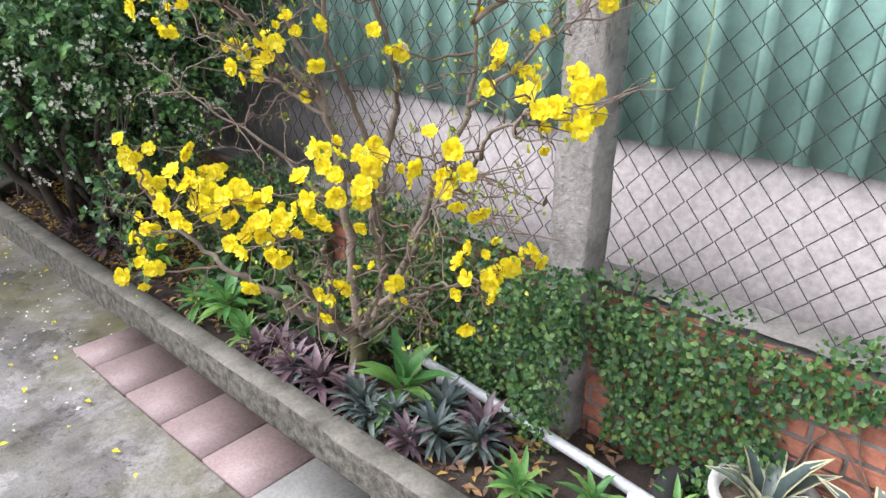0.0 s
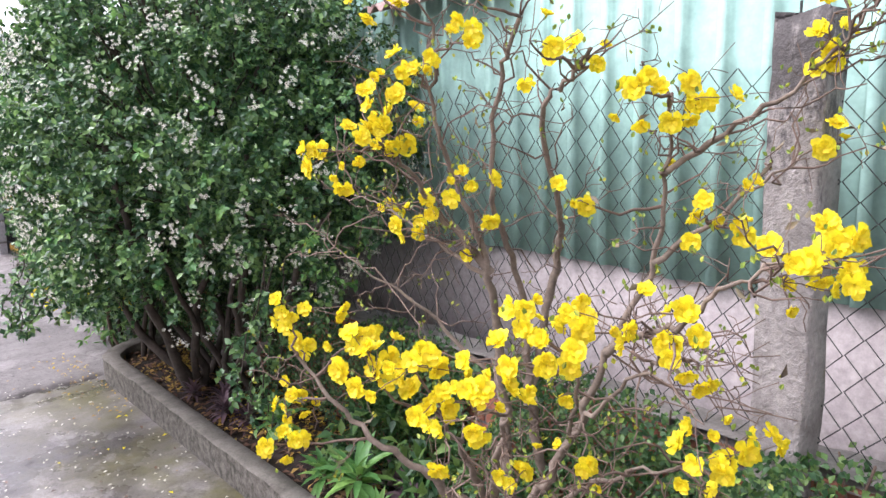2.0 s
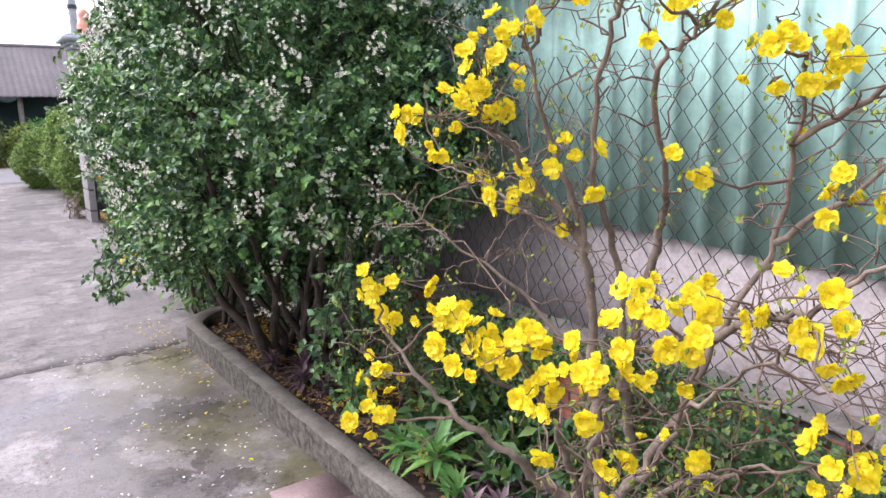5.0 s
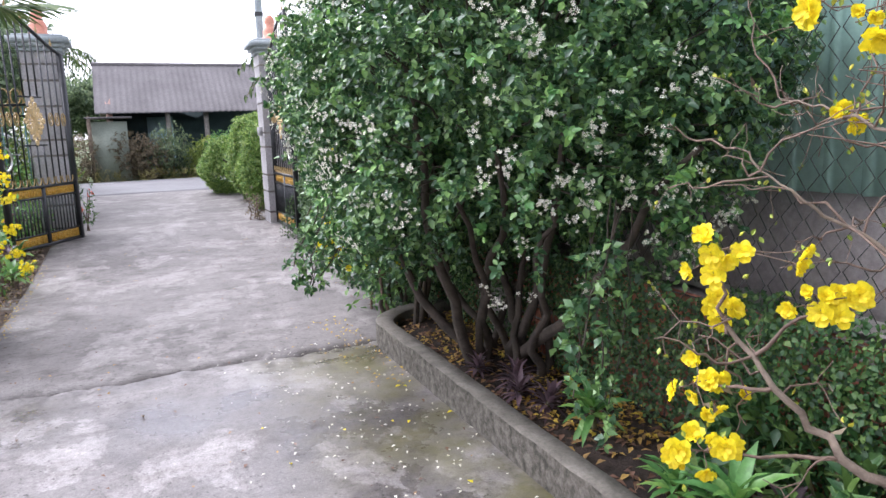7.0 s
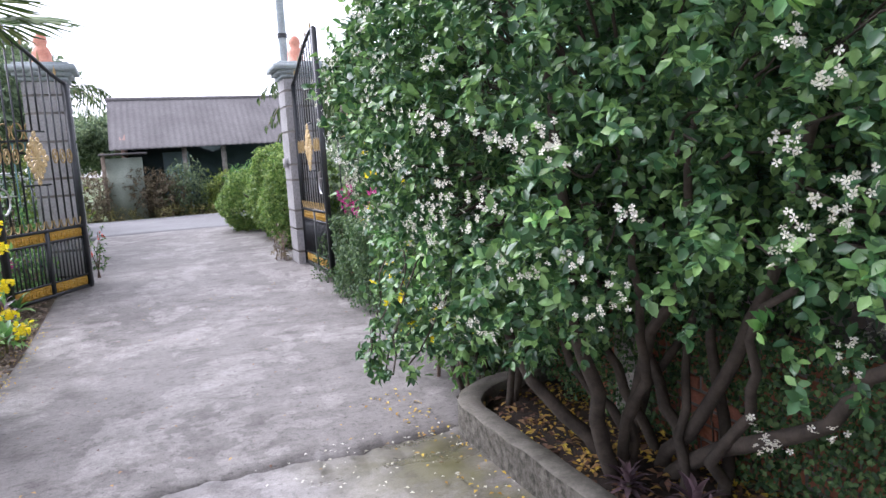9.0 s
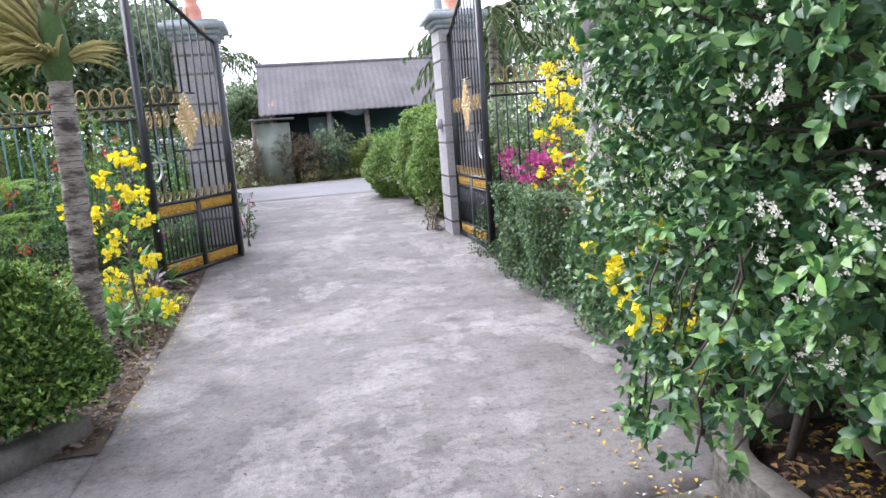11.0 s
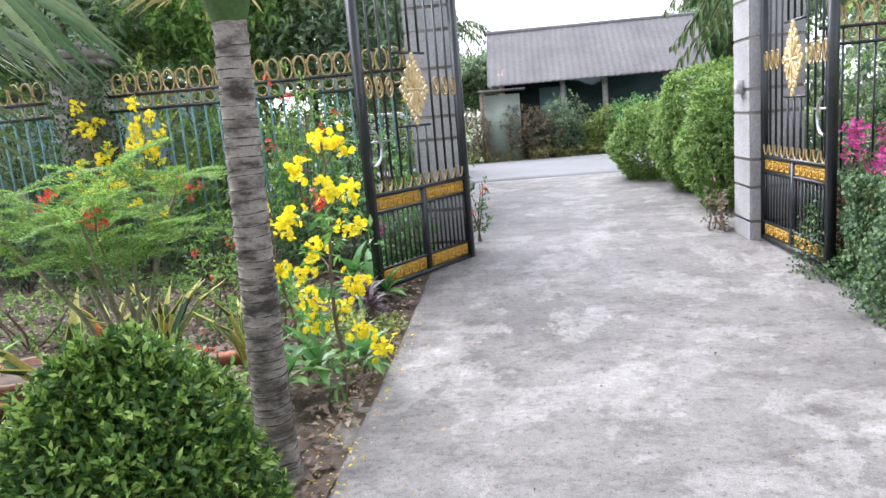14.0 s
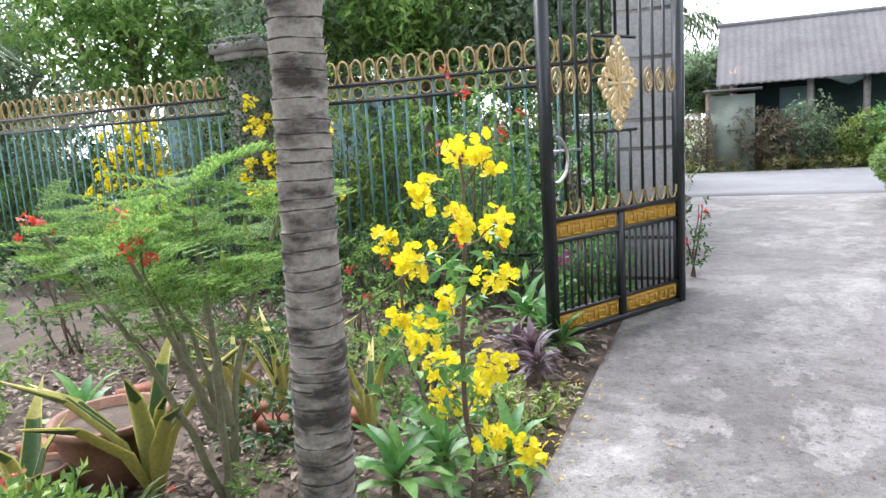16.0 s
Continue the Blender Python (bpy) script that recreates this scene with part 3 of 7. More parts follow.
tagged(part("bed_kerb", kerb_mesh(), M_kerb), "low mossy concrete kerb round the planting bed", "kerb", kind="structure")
v, f = sheet(np.linspace(1.32, 1.96, 14), np.linspace(-3.5, 5.62, 150), lambda x, y: 0.10 + 0.018 * np.sin(x * 17 + y * 5) * np.sin(y * 9) + 0.012 * np.sin(y * 23 + x * 31))
tagged(part("bed_soil", np_mesh("bed_soil", v, f), M_soil), "dark damp soil filling the kerbed bed", "soil", kind="structure")
v, f = sheet(np.linspace(-7.5, -1.165, 70), np.linspace(6.6, 11.9, 60), lambda x, y: rise(y) - 0.01 + 0.02 * np.sin(x * 5 + y * 3) * np.sin(y * 4) + 0.01 * np.sin(y * 19 + x * 13))
tagged(part("garden_soil", np_mesh("garden_soil", v, f), M_dirt), "litter-covered garden soil beside the drive", "soil", kind="structure")
v, f = sheet(np.linspace(0, 1, 24), np.linspace(4.2, 6.72, 24), lambda x, y: 0.025 + 0.015 * np.sin(x * 30 + y * 5) * np.sin(y * 6))
v[:, 0] = -1.30 - (6.90 - v[:, 1]) * 0.71 - v[:, 0] * 5.0
tagged(part("garden_soil_near", np_mesh("garden_soil_near", v, f), M_dirt), "littered soil behind the slanting kerb", "soil", kind="structure")
s = Soup().box((-2.32, 5.40, -0.05), (-2.18, 7.40, 0.11))
v = np.array(s.v[0]) - (-2.25, 6.4, 0)
a = -math.atan2(0.71, 1.0)
s.v[0] = np.column_stack([v[:, 0] * math.cos(a) - v[:, 1] * math.sin(a), v[:, 0] * math.sin(a) + v[:, 1] * math.cos(a), v[:, 2]]) + (-1.88, 6.06, 0)
tagged(part("garden_kerb", s, M_footing), "short slanting concrete kerb edging the garden", "kerb", kind="structure")
s = Soup().box((-1.30, 6.75, -0.06), (-1.174, 8.6, -0.012))
tagged(part("drive_footing", s, M_footing), "low concrete footing strip beside the drive", "kerb", kind="structure")

# pavers along the kerb
for k in range(7):
    s = Soup().box((0.935, 2.905 - 0.30 * k + 0.005, 0.001), (1.222, 2.905 - 0.30 * k + 0.295 if k else 3.13, 0.022), rng.normal(0, 0.006))
    tagged(part("paver", s, M_paver_grey if k == 5 else M_paver_red), "square grey paver laid along the kerb" if k == 5 else "square rose-coloured paver laid along the kerb", "paver", "pavers along the kerb")

# ---- neighbour's wall: render below, steel sheet above ----
s = Soup().box((2.42, -5.0, -0.05), (2.58, 6.6, 1.16))
tagged(part("wall_neighbour", s, M_render), "grey cement-rendered wall below the steel sheeting", "wall", kind="structure")


def corrugated(y0, y1, z0, z1, x):
    """Trapezoid ribs, 0.165 m apart, standing towards the yard."""
    prof, y = [], y0
    while y < y1:
        for dy, dx in ((0.0, 0.0), (0.108, 0.0), (0.114, -0.024), (0.148, -0.024), (0.154, 0.0)):
            prof.append((x + dx, y + dy))
        y += 0.165
    p = np.array(prof)
    m = len(p)
    v = np.concatenate([np.column_stack([p[:, 0] + o, p[:, 1], np.full(m, z) + 0.008 * np.sin(p[:, 1] * 3.1)]) for o, z in ((0, z0), (0, z1), (0.004, z1), (0.004, z0))])
    return np_mesh("sheet", v, [(k * m + i, k * m + i + 1, (k + 1) % 4 * m + i + 1, (k + 1) % 4 * m + i) for k in range(4) for i in range(m - 1)])


cladding = thing("sheet_cladding", (2.4, 0, 1.1), "pale green ribbed steel sheet cladding above the wall", "cladding", kind="structure")
for k, y in enumerate(np.arange(-5.0, 6.4, 0.99)):
    part("sheet", corrugated(y, y + 0.99, 1.095 + 0.006 * (k % 3), 2.62, 2.395 + 0.002 * (k % 2)), M_sheet, cladding).location = (-2.4, 0, -1.1)
v, f = sheet(np.linspace(2.2, 2.9, 3), np.arange(2.53, 3.53, 0.02), lambda x, y: 2.30 + (x - 2.2) * 0.35 + 0.018 * np.sin(y * 62))
n = len(v)
tagged(part("porch_roof", np_mesh("porch_roof", np.vstack([v, v + (0, 0, 0.008)]), np.vstack([f, f[:, ::-1] + n])), two_scale("rusty_pink_sheet", (0.36, 0.22, 0.19), (0.48, 0.33, 0.29), 3, 30, 0.7)), "corrugated rust-pink roof edge over the sheet wall", "roof", kind="structure")

# ---- low brick wall with posts and chain-link ----
WX = 1.93
wall = thing("wall_brick", (WX, 0, 0), "low red brick wall overgrown with creeper", "wall", kind="structure")
s = Soup().box((WX + 0.012, -4.0, -0.05), (WX + 0.13, 10.6, 0.70))
part("mortar", s, M_mortar, wall).location = (-WX, 0, 0)
v, f = sheet(np.linspace(WX - 0.012, WX + 0.15, 4), np.linspace(-4, 10.6, 260), lambda x, y: 0.735 + 0.006 * np.sin(y * 13) * np.sin(y * 7 + x * 20) + 0.004 * np.sin(y * 41))
top = np_mesh("coping", np.vstack([v, v * (1, 1, 0) + (0, 0, 0.69)]), np.vstack([f, f[:, ::-1] + len(v)]))
part("coping", top, M_mortar, wall, "crumbling mortar coping").location = (-WX, 0, 0)

post_spots = [-1.95, 1.09, 4.85, 7.80]
fence = thing("chain_link_fence", (1.93, 0, 0), "chain-link mesh hung between rough concrete posts", "fence", kind="structure")


def post_mesh(h):
    n = 22
    s = Soup()
    zs = np.linspace(0, h, n)
    c = np.array([(-0.065, -0.075), (0.055, -0.078), (0.068, -0.066), (0.066, 0.065), (0.055, 0.076), (-0.066, 0.074), (-0.074, 0.066), (-0.073, -0.064)])
    v = np.concatenate([np.column_stack([c * (1 - 0.05 * z / h) + rng.normal(0, 0.0034, c.shape), np.full(8, z) + (rng.normal(0, 0.016, 8) if i == n - 1 else 0)]) for i, z in enumerate(zs)])
    v = np.vstack([v, [(0, 0, h + 0.005)]])
    f = [(k * 8 + i, k * 8 + (i + 1) % 8, (k + 1) * 8 + (i + 1) % 8, (k + 1) * 8 + i) for k in range(n - 1) for i in range(8)]
    f += [((n - 1) * 8 + i, (n - 1) * 8 + i + 1, (n - 1) * 8 + (i + 2) % 8, 8 * n) for i in (0, 2, 4, 6)]
    return np_mesh("post", v, f)


for y, h in zip(post_spots, (1.95, 1.96, 1.95, 2.02)):
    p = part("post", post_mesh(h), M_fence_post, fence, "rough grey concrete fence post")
    p.location = (-0.01, y, 0)
    bolt = part("tie_wire", Soup().tube([(0, 0.03, 0), (0, 0.03, 0.05)], 0.004, 5), M_wire, p)
    bolt.location = (0, 0, h - 0.01)


def mesh_bay(y0, y1, z0, z1, w=0.098, h=0.105):
    """Chain-link: crimped strands hooked into their neighbours."""
    s, y, k = Soup(), y0, 0
    while y < y1:
        zs = np.arange(z0, z1 + h / 4, h / 2)
        side = np.where(np.arange(len(zs)) % 2 == (k % 2), 0.0, w / 2)
        sag = 0.006 * np.sin(zs * 9 + y * 4)
        pts = np.column_stack([0.006 * np.where(side > 0, 1, -1) + 0.01 * np.sin(y * 2.1 + zs * 2), y + side + sag, zs])
        s.tube(pts, 0.0024, 4)
        y += w / 2
        k += 1
    return s


ends = [-4.0] + post_spots + [10.0]
for a, b in zip(ends[:-1], ends[1:]):
    if b > 8:
        continue
    part("wire_mesh", mesh_bay(a + 0.07, b - 0.07, 0.74, 1.86), M_wire, fence, "rusting diamond wire mesh").location = (0.045, 0, 0)

# ---- gate pillars ----
GY = 11.36


def pillar(x0, group, label):
    base = float(rise(GY + 0.2)) - 0.04
    p = thing("gate_pillar", (x0, GY + 0.23, base), label, "pillar", group)
    z, k = 0.0, 0
    hs = [0.20, 0.30, 0.24, 0.40, 0.20, 0.42, 0.32, 0.20, 0.16]
    for h in hs:
        q = 0.004
        me = bpy.data.meshes.new("stone_block")
        bm = bmesh.new()
        bmesh.ops.create_cube(bm, size=1)
        bmesh.ops.scale(bm, vec=(0.45, 0.45, h - q), verts=bm.verts)
        bmesh.ops.bevel(bm, geom=bm.edges, offset=0.012, segments=2, affect="EDGES")
        bm.to_mesh(me)
        bm.free()
        b = part("stone_block", me, M_stone, p)
        b.location = (0, 0, z + h / 2)
        z += h
    core = part("core", Soup().box((-0.215, -0.215, 0), (0.215, 0.215, z - 0.005)), M_mortar, p)
    s = Soup()
    zz = z
    for half, h in ((0.25, 0.05), (0.29, 0.05), (0.34, 0.07), (0.28, 0.03)):
        s.box((-half, -half, zz), (half, half, zz + h))
        zz += h
    part("cap", s, M_cap, p, "stepped pale blue-grey cap")
    s = Soup().lathe([(0.0, zz), (0.13, zz), (0.13, zz + 0.03), (0.10, zz + 0.05), (0.105, zz + 0.12), (0.085, zz + 0.18), (0.06, zz + 0.21), (0.075, zz + 0.26), (0.07, zz + 0.31), (0.035, zz + 0.35), (0.0, zz + 0.36)], 16)
    tagged(part("figurine", s.mesh("figurine", True), M_figure), "small faded red seated figure on the pillar cap", "figurine", "figurines on the pillars").location = (x0, GY + 0.23, base)
    return p


pillar(-1.06, "gate pillars", "grey stone gate pillar with a stepped cap")
pillar(1.85, "gate pillars", "grey stone gate pillar with a stepped cap")
box = thing("switch_box", (1.60, GY + 0.2, 1.42), "small white electrical box on the pillar", "box")
part("cover", Soup().box((-0.03, -0.05, -0.06), (0.03, 0.05, 0.06)), M_palewall, box)


# ---- gate leaves ----
def ring_pts(cx, cz, rx, rz, n=14, start=0.0, sweep=2 * math.pi, y=0.0):
    a = start + np.linspace(0, sweep, n, endpoint=sweep < 6.2)
    return np.column_stack([cx + rx * np.cos(a), np.full(len(a), y), cz + rz * np.sin(a)])


def key_band(x0, x1, z0, z1):
    """A meander: five square spirals in relief."""
    s = Soup()
    n = 5
    w = (x1 - x0) / n
    t = (z1 - z0) / 7
    for i in range(n):
        a = x0 + i * w + w * 0.06
        b = x0 + (i + 1) * w - w * 0.06
        for lo, hi in (((a, z1 - t), (b, z1)), ((a, z0), (a + t, z1)), ((a, z0), (b - t * 1.6, z0 + t)), ((b - t * 2.6, z0), (b - t * 1.6, z1 - 2.4 * t)), ((a + 2 * t, z1 - 3.4 * t), (b - t * 1.6, z1 - 2.4 * t))):
            if hi[0] > lo[0] and hi[1] > lo[1]:
                s.box((lo[0], -0.011, lo[1]), (hi[0], -0.005, hi[1]))
    return s


def gate_leaf(width, label):
    """Local frame: hinge at x 0, free edge at x width, face to -y, sill at z 0."""
    g = thing("gate_leaf", (0, 0, 0), label, "gate", "gate leaves")
    W, mid, low, hin, free = width, 0.70, 0.10, 2.30, 2.78
    fr = 0.028
    s = Soup().box((0, -fr, 0), (2 * fr, fr, hin))
    part("hinge_stile", s, M_iron, g)
    part("free_stile", Soup().box((W - 2 * fr, -fr, 0), (W, fr, free)), M_iron, g)
    part("bottom_rail", Soup().box((0.056, -0.02, 0), (W - 0.056, 0.02, 0.035)), M_iron, g)
    part("middle_rail", Soup().box((0.056, -0.022, mid), (W - 0.056, 0.022, mid + 0.03)), M_iron, g)
    part("panel_rail", Soup().box((0.056, -0.015, mid - 0.125), (W - 0.056, 0.015, mid - 0.105)), M_iron, g)
    part("low_rail", Soup().box((0.056, -0.015, 0.145), (W - 0.056, 0.015, 0.163)), M_iron, g)
    part("post_bar", Soup().box((W / 2 - 0.025, -0.02, 0.035), (W / 2 + 0.025, 0.02, mid)), M_iron, g)
    xs = np.linspace(0.03, W - 0.03, 12)
    arch = np.column_stack([xs, np.zeros(12), hin + (free - hin) * np.sin(np.linspace(0, 1, 12) * math.pi / 2) ** 1.3])
    part("arched_rail", Soup().tube(arch, 0.022, 6), M_iron, g)
    for i in range(20):
        x = 0.075 + (W - 0.15) * i / 19
        if abs(x - W / 2) > 0.03:
            part("lower_bar", Soup().box((x - 0.006, -0.006, 0.16), (x + 0.006, 0.006, mid - 0.12)), M_iron, g)
    nb = 9
    for i in range(nb):
        x = 0.056 + (W - 0.112) * (i + 1) / (nb + 1)
        zt = float(np.interp(x, arch[:, 0], arch[:, 2]))
        spans = [(mid + 0.03, zt)]
        if i in (3, 4, 5):
            spans = [(mid + 0.03, 1.20), (1.76, zt)]
        for a, b in spans:
            part("upper_bar", Soup().box((x - 0.007, -0.007, a), (x + 0.007, 0.007, b)), M_iron, g)
        if i % 2 == 0:
            tip = part("spear_tip", Soup().lathe([(0.0, zt + 0.13), (0.014, zt + 0.05), (0.009, zt + 0.02), (0.009, zt)], 6, (x, 0, 0)), M_oldgold, g)
    for i in range(nb + 1):
        x = 0.056 + (W - 0.112) * (i + 0.5) / (nb + 1)
        part("crescent", Soup().tube(ring_pts(x, mid + 0.105, 0.044, 0.075, 12, math.pi * 0.95, math.pi * 1.1, -0.012), 0.0075, 5), M_oldgold, g, "gold crescent scroll")
        if i < 3 or i > 6:
            part("ring", Soup().tube(ring_pts(x, 1.50, 0.040, 0.075, 14, y=-0.01), 0.0075, 5, True).tube(ring_pts(x, 1.50, 0.022, 0.045, 4, math.pi / 2, y=-0.01), 0.006, 5, True), M_oldgold, g, "gold ring with a lozenge")
    for z in (1.20, 1.76):
        part("ornament_rail", Soup().box((W * 0.36, -0.009, z - 0.009), (W * 0.64 + 0.03, 0.009, z + 0.009)), M_iron, g)
    # cast lozenge of scrolls
    s = Soup()
    c = W / 2
    for ang in range(8):
        a = ang * math.pi / 4
        rx, rz = (0.05, 0.085)
        s.tube(ring_pts(c + 0.075 * math.cos(a), 1.48 + 0.12 * math.sin(a), 0.036, 0.055, 10, y=-0.014), 0.010, 5, True)
        s.tube([(c, -0.02, 1.48), (c + 0.11 * math.cos(a), -0.018, 1.48 + 0.18 * math.sin(a))], 0.012, 5)
    for k in range(16):
        t = k / 16
        q = abs((t * 4) % 4)
        ex, ez = [(1 - q, q), (1 - q, 2 - q), (q - 3, 2 - q), (q - 3, q - 4)][int(q) % 4]
        s.tube(ring_pts(c + 0.155 * ex, 1.48 + 0.25 * ez, 0.020, 0.026, 8, y=-0.014), 0.011, 5, True)
    s.lathe([(0.0, 0), (0.03, 0), (0.022, 0.015), (0, 0.02)], 10, (c, 0, 1.47))
    part("cast_ornament", s, M_gold, g, "pierced gold lozenge ornament")
    for a, b in ((0.07, W / 2 - 0.03), (W / 2 + 0.03, W - 0.07)):
        for z0, z1 in ((0.04, 0.14), (mid - 0.10, mid - 0.005)):
            pn = part("panel", Soup().box((a, -0.004, z0), (b, 0.004, z1)), M_yellow_panel, g, "ochre panel with a gold meander")
            part("meander", key_band(a + 0.01, b - 0.01, z0 + 0.01, z1 - 0.01), M_meander, pn)
    part("handle", Soup().tube(ring_pts(W - 0.05, 1.06, 0.10, 0.13, 12, math.pi / 2, math.pi, -0.045), 0.011, 7), M_steel, g, "curved steel pull handle")
    part("latch", Soup().box((W - 0.30, -0.012, 1.10), (W - 0.03, 0.012, 1.115)), M_steel, g)
    return g


left_leaf = gate_leaf(1.29, "black iron gate leaf with gold ornament, swung open")
left_leaf.matrix_world = pose(-0.82, 11.22, 0.14, 0, 0, math.degrees(math.atan2(-1.03, -0.60)))
right_leaf = copy_thing(left_leaf, pose(1.74, 11.40, 0.11, 0, 0, math.degrees(math.atan2(-1.27, 0.03))))
left_leaf.scale = (1, -1, 1)


# ---- iron fences either side of the gate ----
def iron_fence(x0, x1, y, z, label, paint):
    g = thing("iron_fence", (x0, y, z), label, "fence", "iron fences")
    L = x1 - x0
    part("low_kerb", Soup().box((0, -0.06, -0.08), (L, 0.06, 0.16)), M_kerb, g, "low concrete plinth")
    for zz in (0.28, 1.60, 1.74):
        part("rail", Soup().box((0, -0.014, zz), (L, 0.014, zz + 0.026)), M_iron, g)
    n = int(L / 0.125)
    bar = Soup().box((-0.0075, -0.0075, 0.16), (0.0075, 0.0075, 1.75)).mesh("bar")
    ringm = Soup().tube(ring_pts(0, 1.684, 0.050, 0.050, 14), 0.0085, 5, True).mesh("ring")
    leafm = Soup().tube(ring_pts(0, 1.855, 0.054, 0.098, 16), 0.0095, 5, True).tube([(-0.06, 0, 1.755), (-0.045, 0, 1.80), (-0.062, 0, 1.93)], 0.008, 4).mesh("pointed_loop")
    for me, m in ((bar, paint), (ringm, M_oldgold), (leafm, M_oldgold)):
        me.materials.append(m)
    for i in range(n):
        x = L * (i + 0.5) / n
        for nm, me in (("bar", bar), ("ring", ringm), ("pointed_loop", leafm)):
            o = part(nm, me, None, g)
            o.location = (x + (L / n / 2 if nm != "bar" else 0), 0, 0)
    return g


bz = float(rise(11.5))
iron_fence(-4.22, -1.28, 11.55, bz, "iron railing with gold loops and teal bars", M_teal)
iron_fence(-8.3, -4.66, 11.55, bz, "iron railing with gold loops and teal bars", M_teal)
iron_fence(2.25, 4.6, 11.55, bz, "iron railing with gold loops and dark bars", M_iron)
vp = thing("fence_pillar", (-4.44, 11.50, bz - 0.05), "square fence pillar smothered in small creeper", "pillar")
part("shaft", Soup().box((-0.19, -0.19, 0), (0.19, 0.19, 2.10)), M_mortar, vp)
part("cap", Soup().box((-0.25, -0.25, 2.10), (0.25, 0.25, 2.16)).box((-0.28, -0.28, 2.16), (0.28, 0.28, 2.24)).box((-0.24, -0.24, 2.24), (0.24, 0.24, 2.29)), M_mortar, vp)


# plain wall added out of view behind the camera, dims south-facing surfaces
tagged(part("unseen_wall_south", Soup().box((-7.0, -3.95, -0.1), (2.42, -3.72, 3.3)), M_render), "plain rendered wall added out of view to cut sky light", "wall", kind="structure")

# ---- flowering apricot tree in the bed ----
def flower_mesh(petals, size, cup):
    """One open flower: petals, and a small stamen boss."""
    sets = []
    for whorl, (scale, lift, wide) in enumerate(((1.0, 0.0, 0.40), (0.72, 0.45, 0.34))):
        for i in range(petals):
            a = (i + 0.5 * whorl) * 2 * math.pi / petals + rng.normal(0, 0.14)
            d = np.array([[math.cos(a), math.sin(a), cup + lift + rng.normal(0, 0.16)]])
            v, f = strew(np.array([[0, 0, 0.003 * whorl]]), d, np.array([[0, 0, 1.0]]) + rand_unit(1) * 0.25, size * 0.52 * scale * rng.uniform(0.86, 1.1), size * wide * scale, RUFFLE)
            sets.append((v + rng.normal(0, size * 0.012, v.shape), f))
    st = rand_unit(10) * 0.4 + (0, 0, 1)
    sets.append(strew(np.zeros((10, 3)), st, rand_unit(10), size * 0.17, size * 0.03, LEAF))
    me = leaf_mesh("flower", sets, False)
    me.materials.append(L_petal_y)
    return me


FLOWERS = [flower_mesh(*a) for a in ((5, 0.066, 0.25), (7, 0.070, 0.4), (6, 0.060, 0.7), (8, 0.072, 0.25), (5, 0.052, 1.1), (7, 0.064, 0.55))]
apricot = thing("apricot_tree", (1.57, 1.85, 0.1), "bare-branched apricot tree in full yellow bloom", "tree")
A0 = np.array((1.57, 1.85, 0.1))
limb_pts, bud_pts, twig_soup = [], [], Soup()


def limb(r0, r1, *pts, material=M_bark):
    line = smooth_line(pts, 7, 0.006)
    n = len(line)
    r = (r1 * 0.45 + (r0 * 0.76 - r1 * 0.45) * np.linspace(1, 0, n) ** 1.5) * (1 + rng.normal(0, 0.05, n))
    part("limb", Soup().tube(line - A0, r, 8).mesh("limb", True), material, apricot)
    limb_pts.append(line[2:])


def near_limb(p):
    q = np.concatenate(limb_pts)
    d = np.linalg.norm(q - p, axis=1) + np.maximum(0, q[:, 2] - p[2]) * 1.5
    return q[np.argsort(d)[0]]


def bloom(x, y, z, count, spread=0.055):
    """A cluster of flowers and buds at a twig's end."""
    c = np.array((x, y, z))
    root = near_limb(c)
    twig_soup.tube(wander(root, c, 8, 0.008) - A0, np.linspace(0.0055, 0.0022, 8), 5)
    spread *= 0.85
    for i in range(max(1, int(count * 1.65))):
        p = c + rng.normal(0, spread, 3) * (1, 1, 0.8)
        twig_soup.tube(wander(c, p, 4, 0.004) - A0, 0.0013, 4)
        way = p - c + rand_unit(1)[0] * 0.05 + np.array((-0.07, -0.05, 0.02))
        o = part("flower", FLOWERS[rng.integers(len(FLOWERS))], None, apricot)
        o.location = p - A0
        o.rotation_mode = "QUATERNION"
        o.rotation_quaternion = Vector(way).to_track_quat("Z", "Y")
        o.scale = (rng.uniform(0.70, 0.98),) * 3
    bud_pts.append(c + rng.normal(0, spread * 0.9, (7, 3)))


limb(0.060, 0.072, (1.57, 1.85, 0.05), (1.57, 1.845, 0.2), (1.56, 1.82, 0.37), material=M_bark_green)
limb(0.034, 0.012, (1.56, 1.83, 0.33), (1.40, 1.90, 0.46), (1.24, 1.92, 0.62), (1.10, 2.08, 0.78), (1.00, 2.22, 0.98))
limb(0.030, 0.012, (1.56, 1.83, 0.36), (1.36, 1.72, 0.52), (1.17, 1.62, 0.78), (0.98, 1.50, 1.00))
limb(0.026, 0.010, (1.36, 1.74, 0.52), (1.22, 1.55, 0.82), (1.05, 1.36, 1.05))
limb(0.030, 0.012, (1.56, 1.82, 0.38), (1.60, 1.90, 0.80), (1.53, 1.89, 1.20), (1.43, 1.90, 1.46), (1.34, 1.93, 1.72), (1.30, 1.88, 1.98))
limb(0.022, 0.009, (1.53, 1.88, 1.22), (1.40, 1.98, 1.42), (1.25, 1.95, 1.56), (1.12, 1.92, 1.70))
limb(0.031, 0.014, (1.79, 1.80, 0.08), (1.75, 1.83, 0.45), (1.70, 1.87, 0.80), (1.70, 1.90, 1.12), (1.52, 1.86, 1.46), (1.46, 1.78, 1.80), (1.40, 1.64, 1.98))
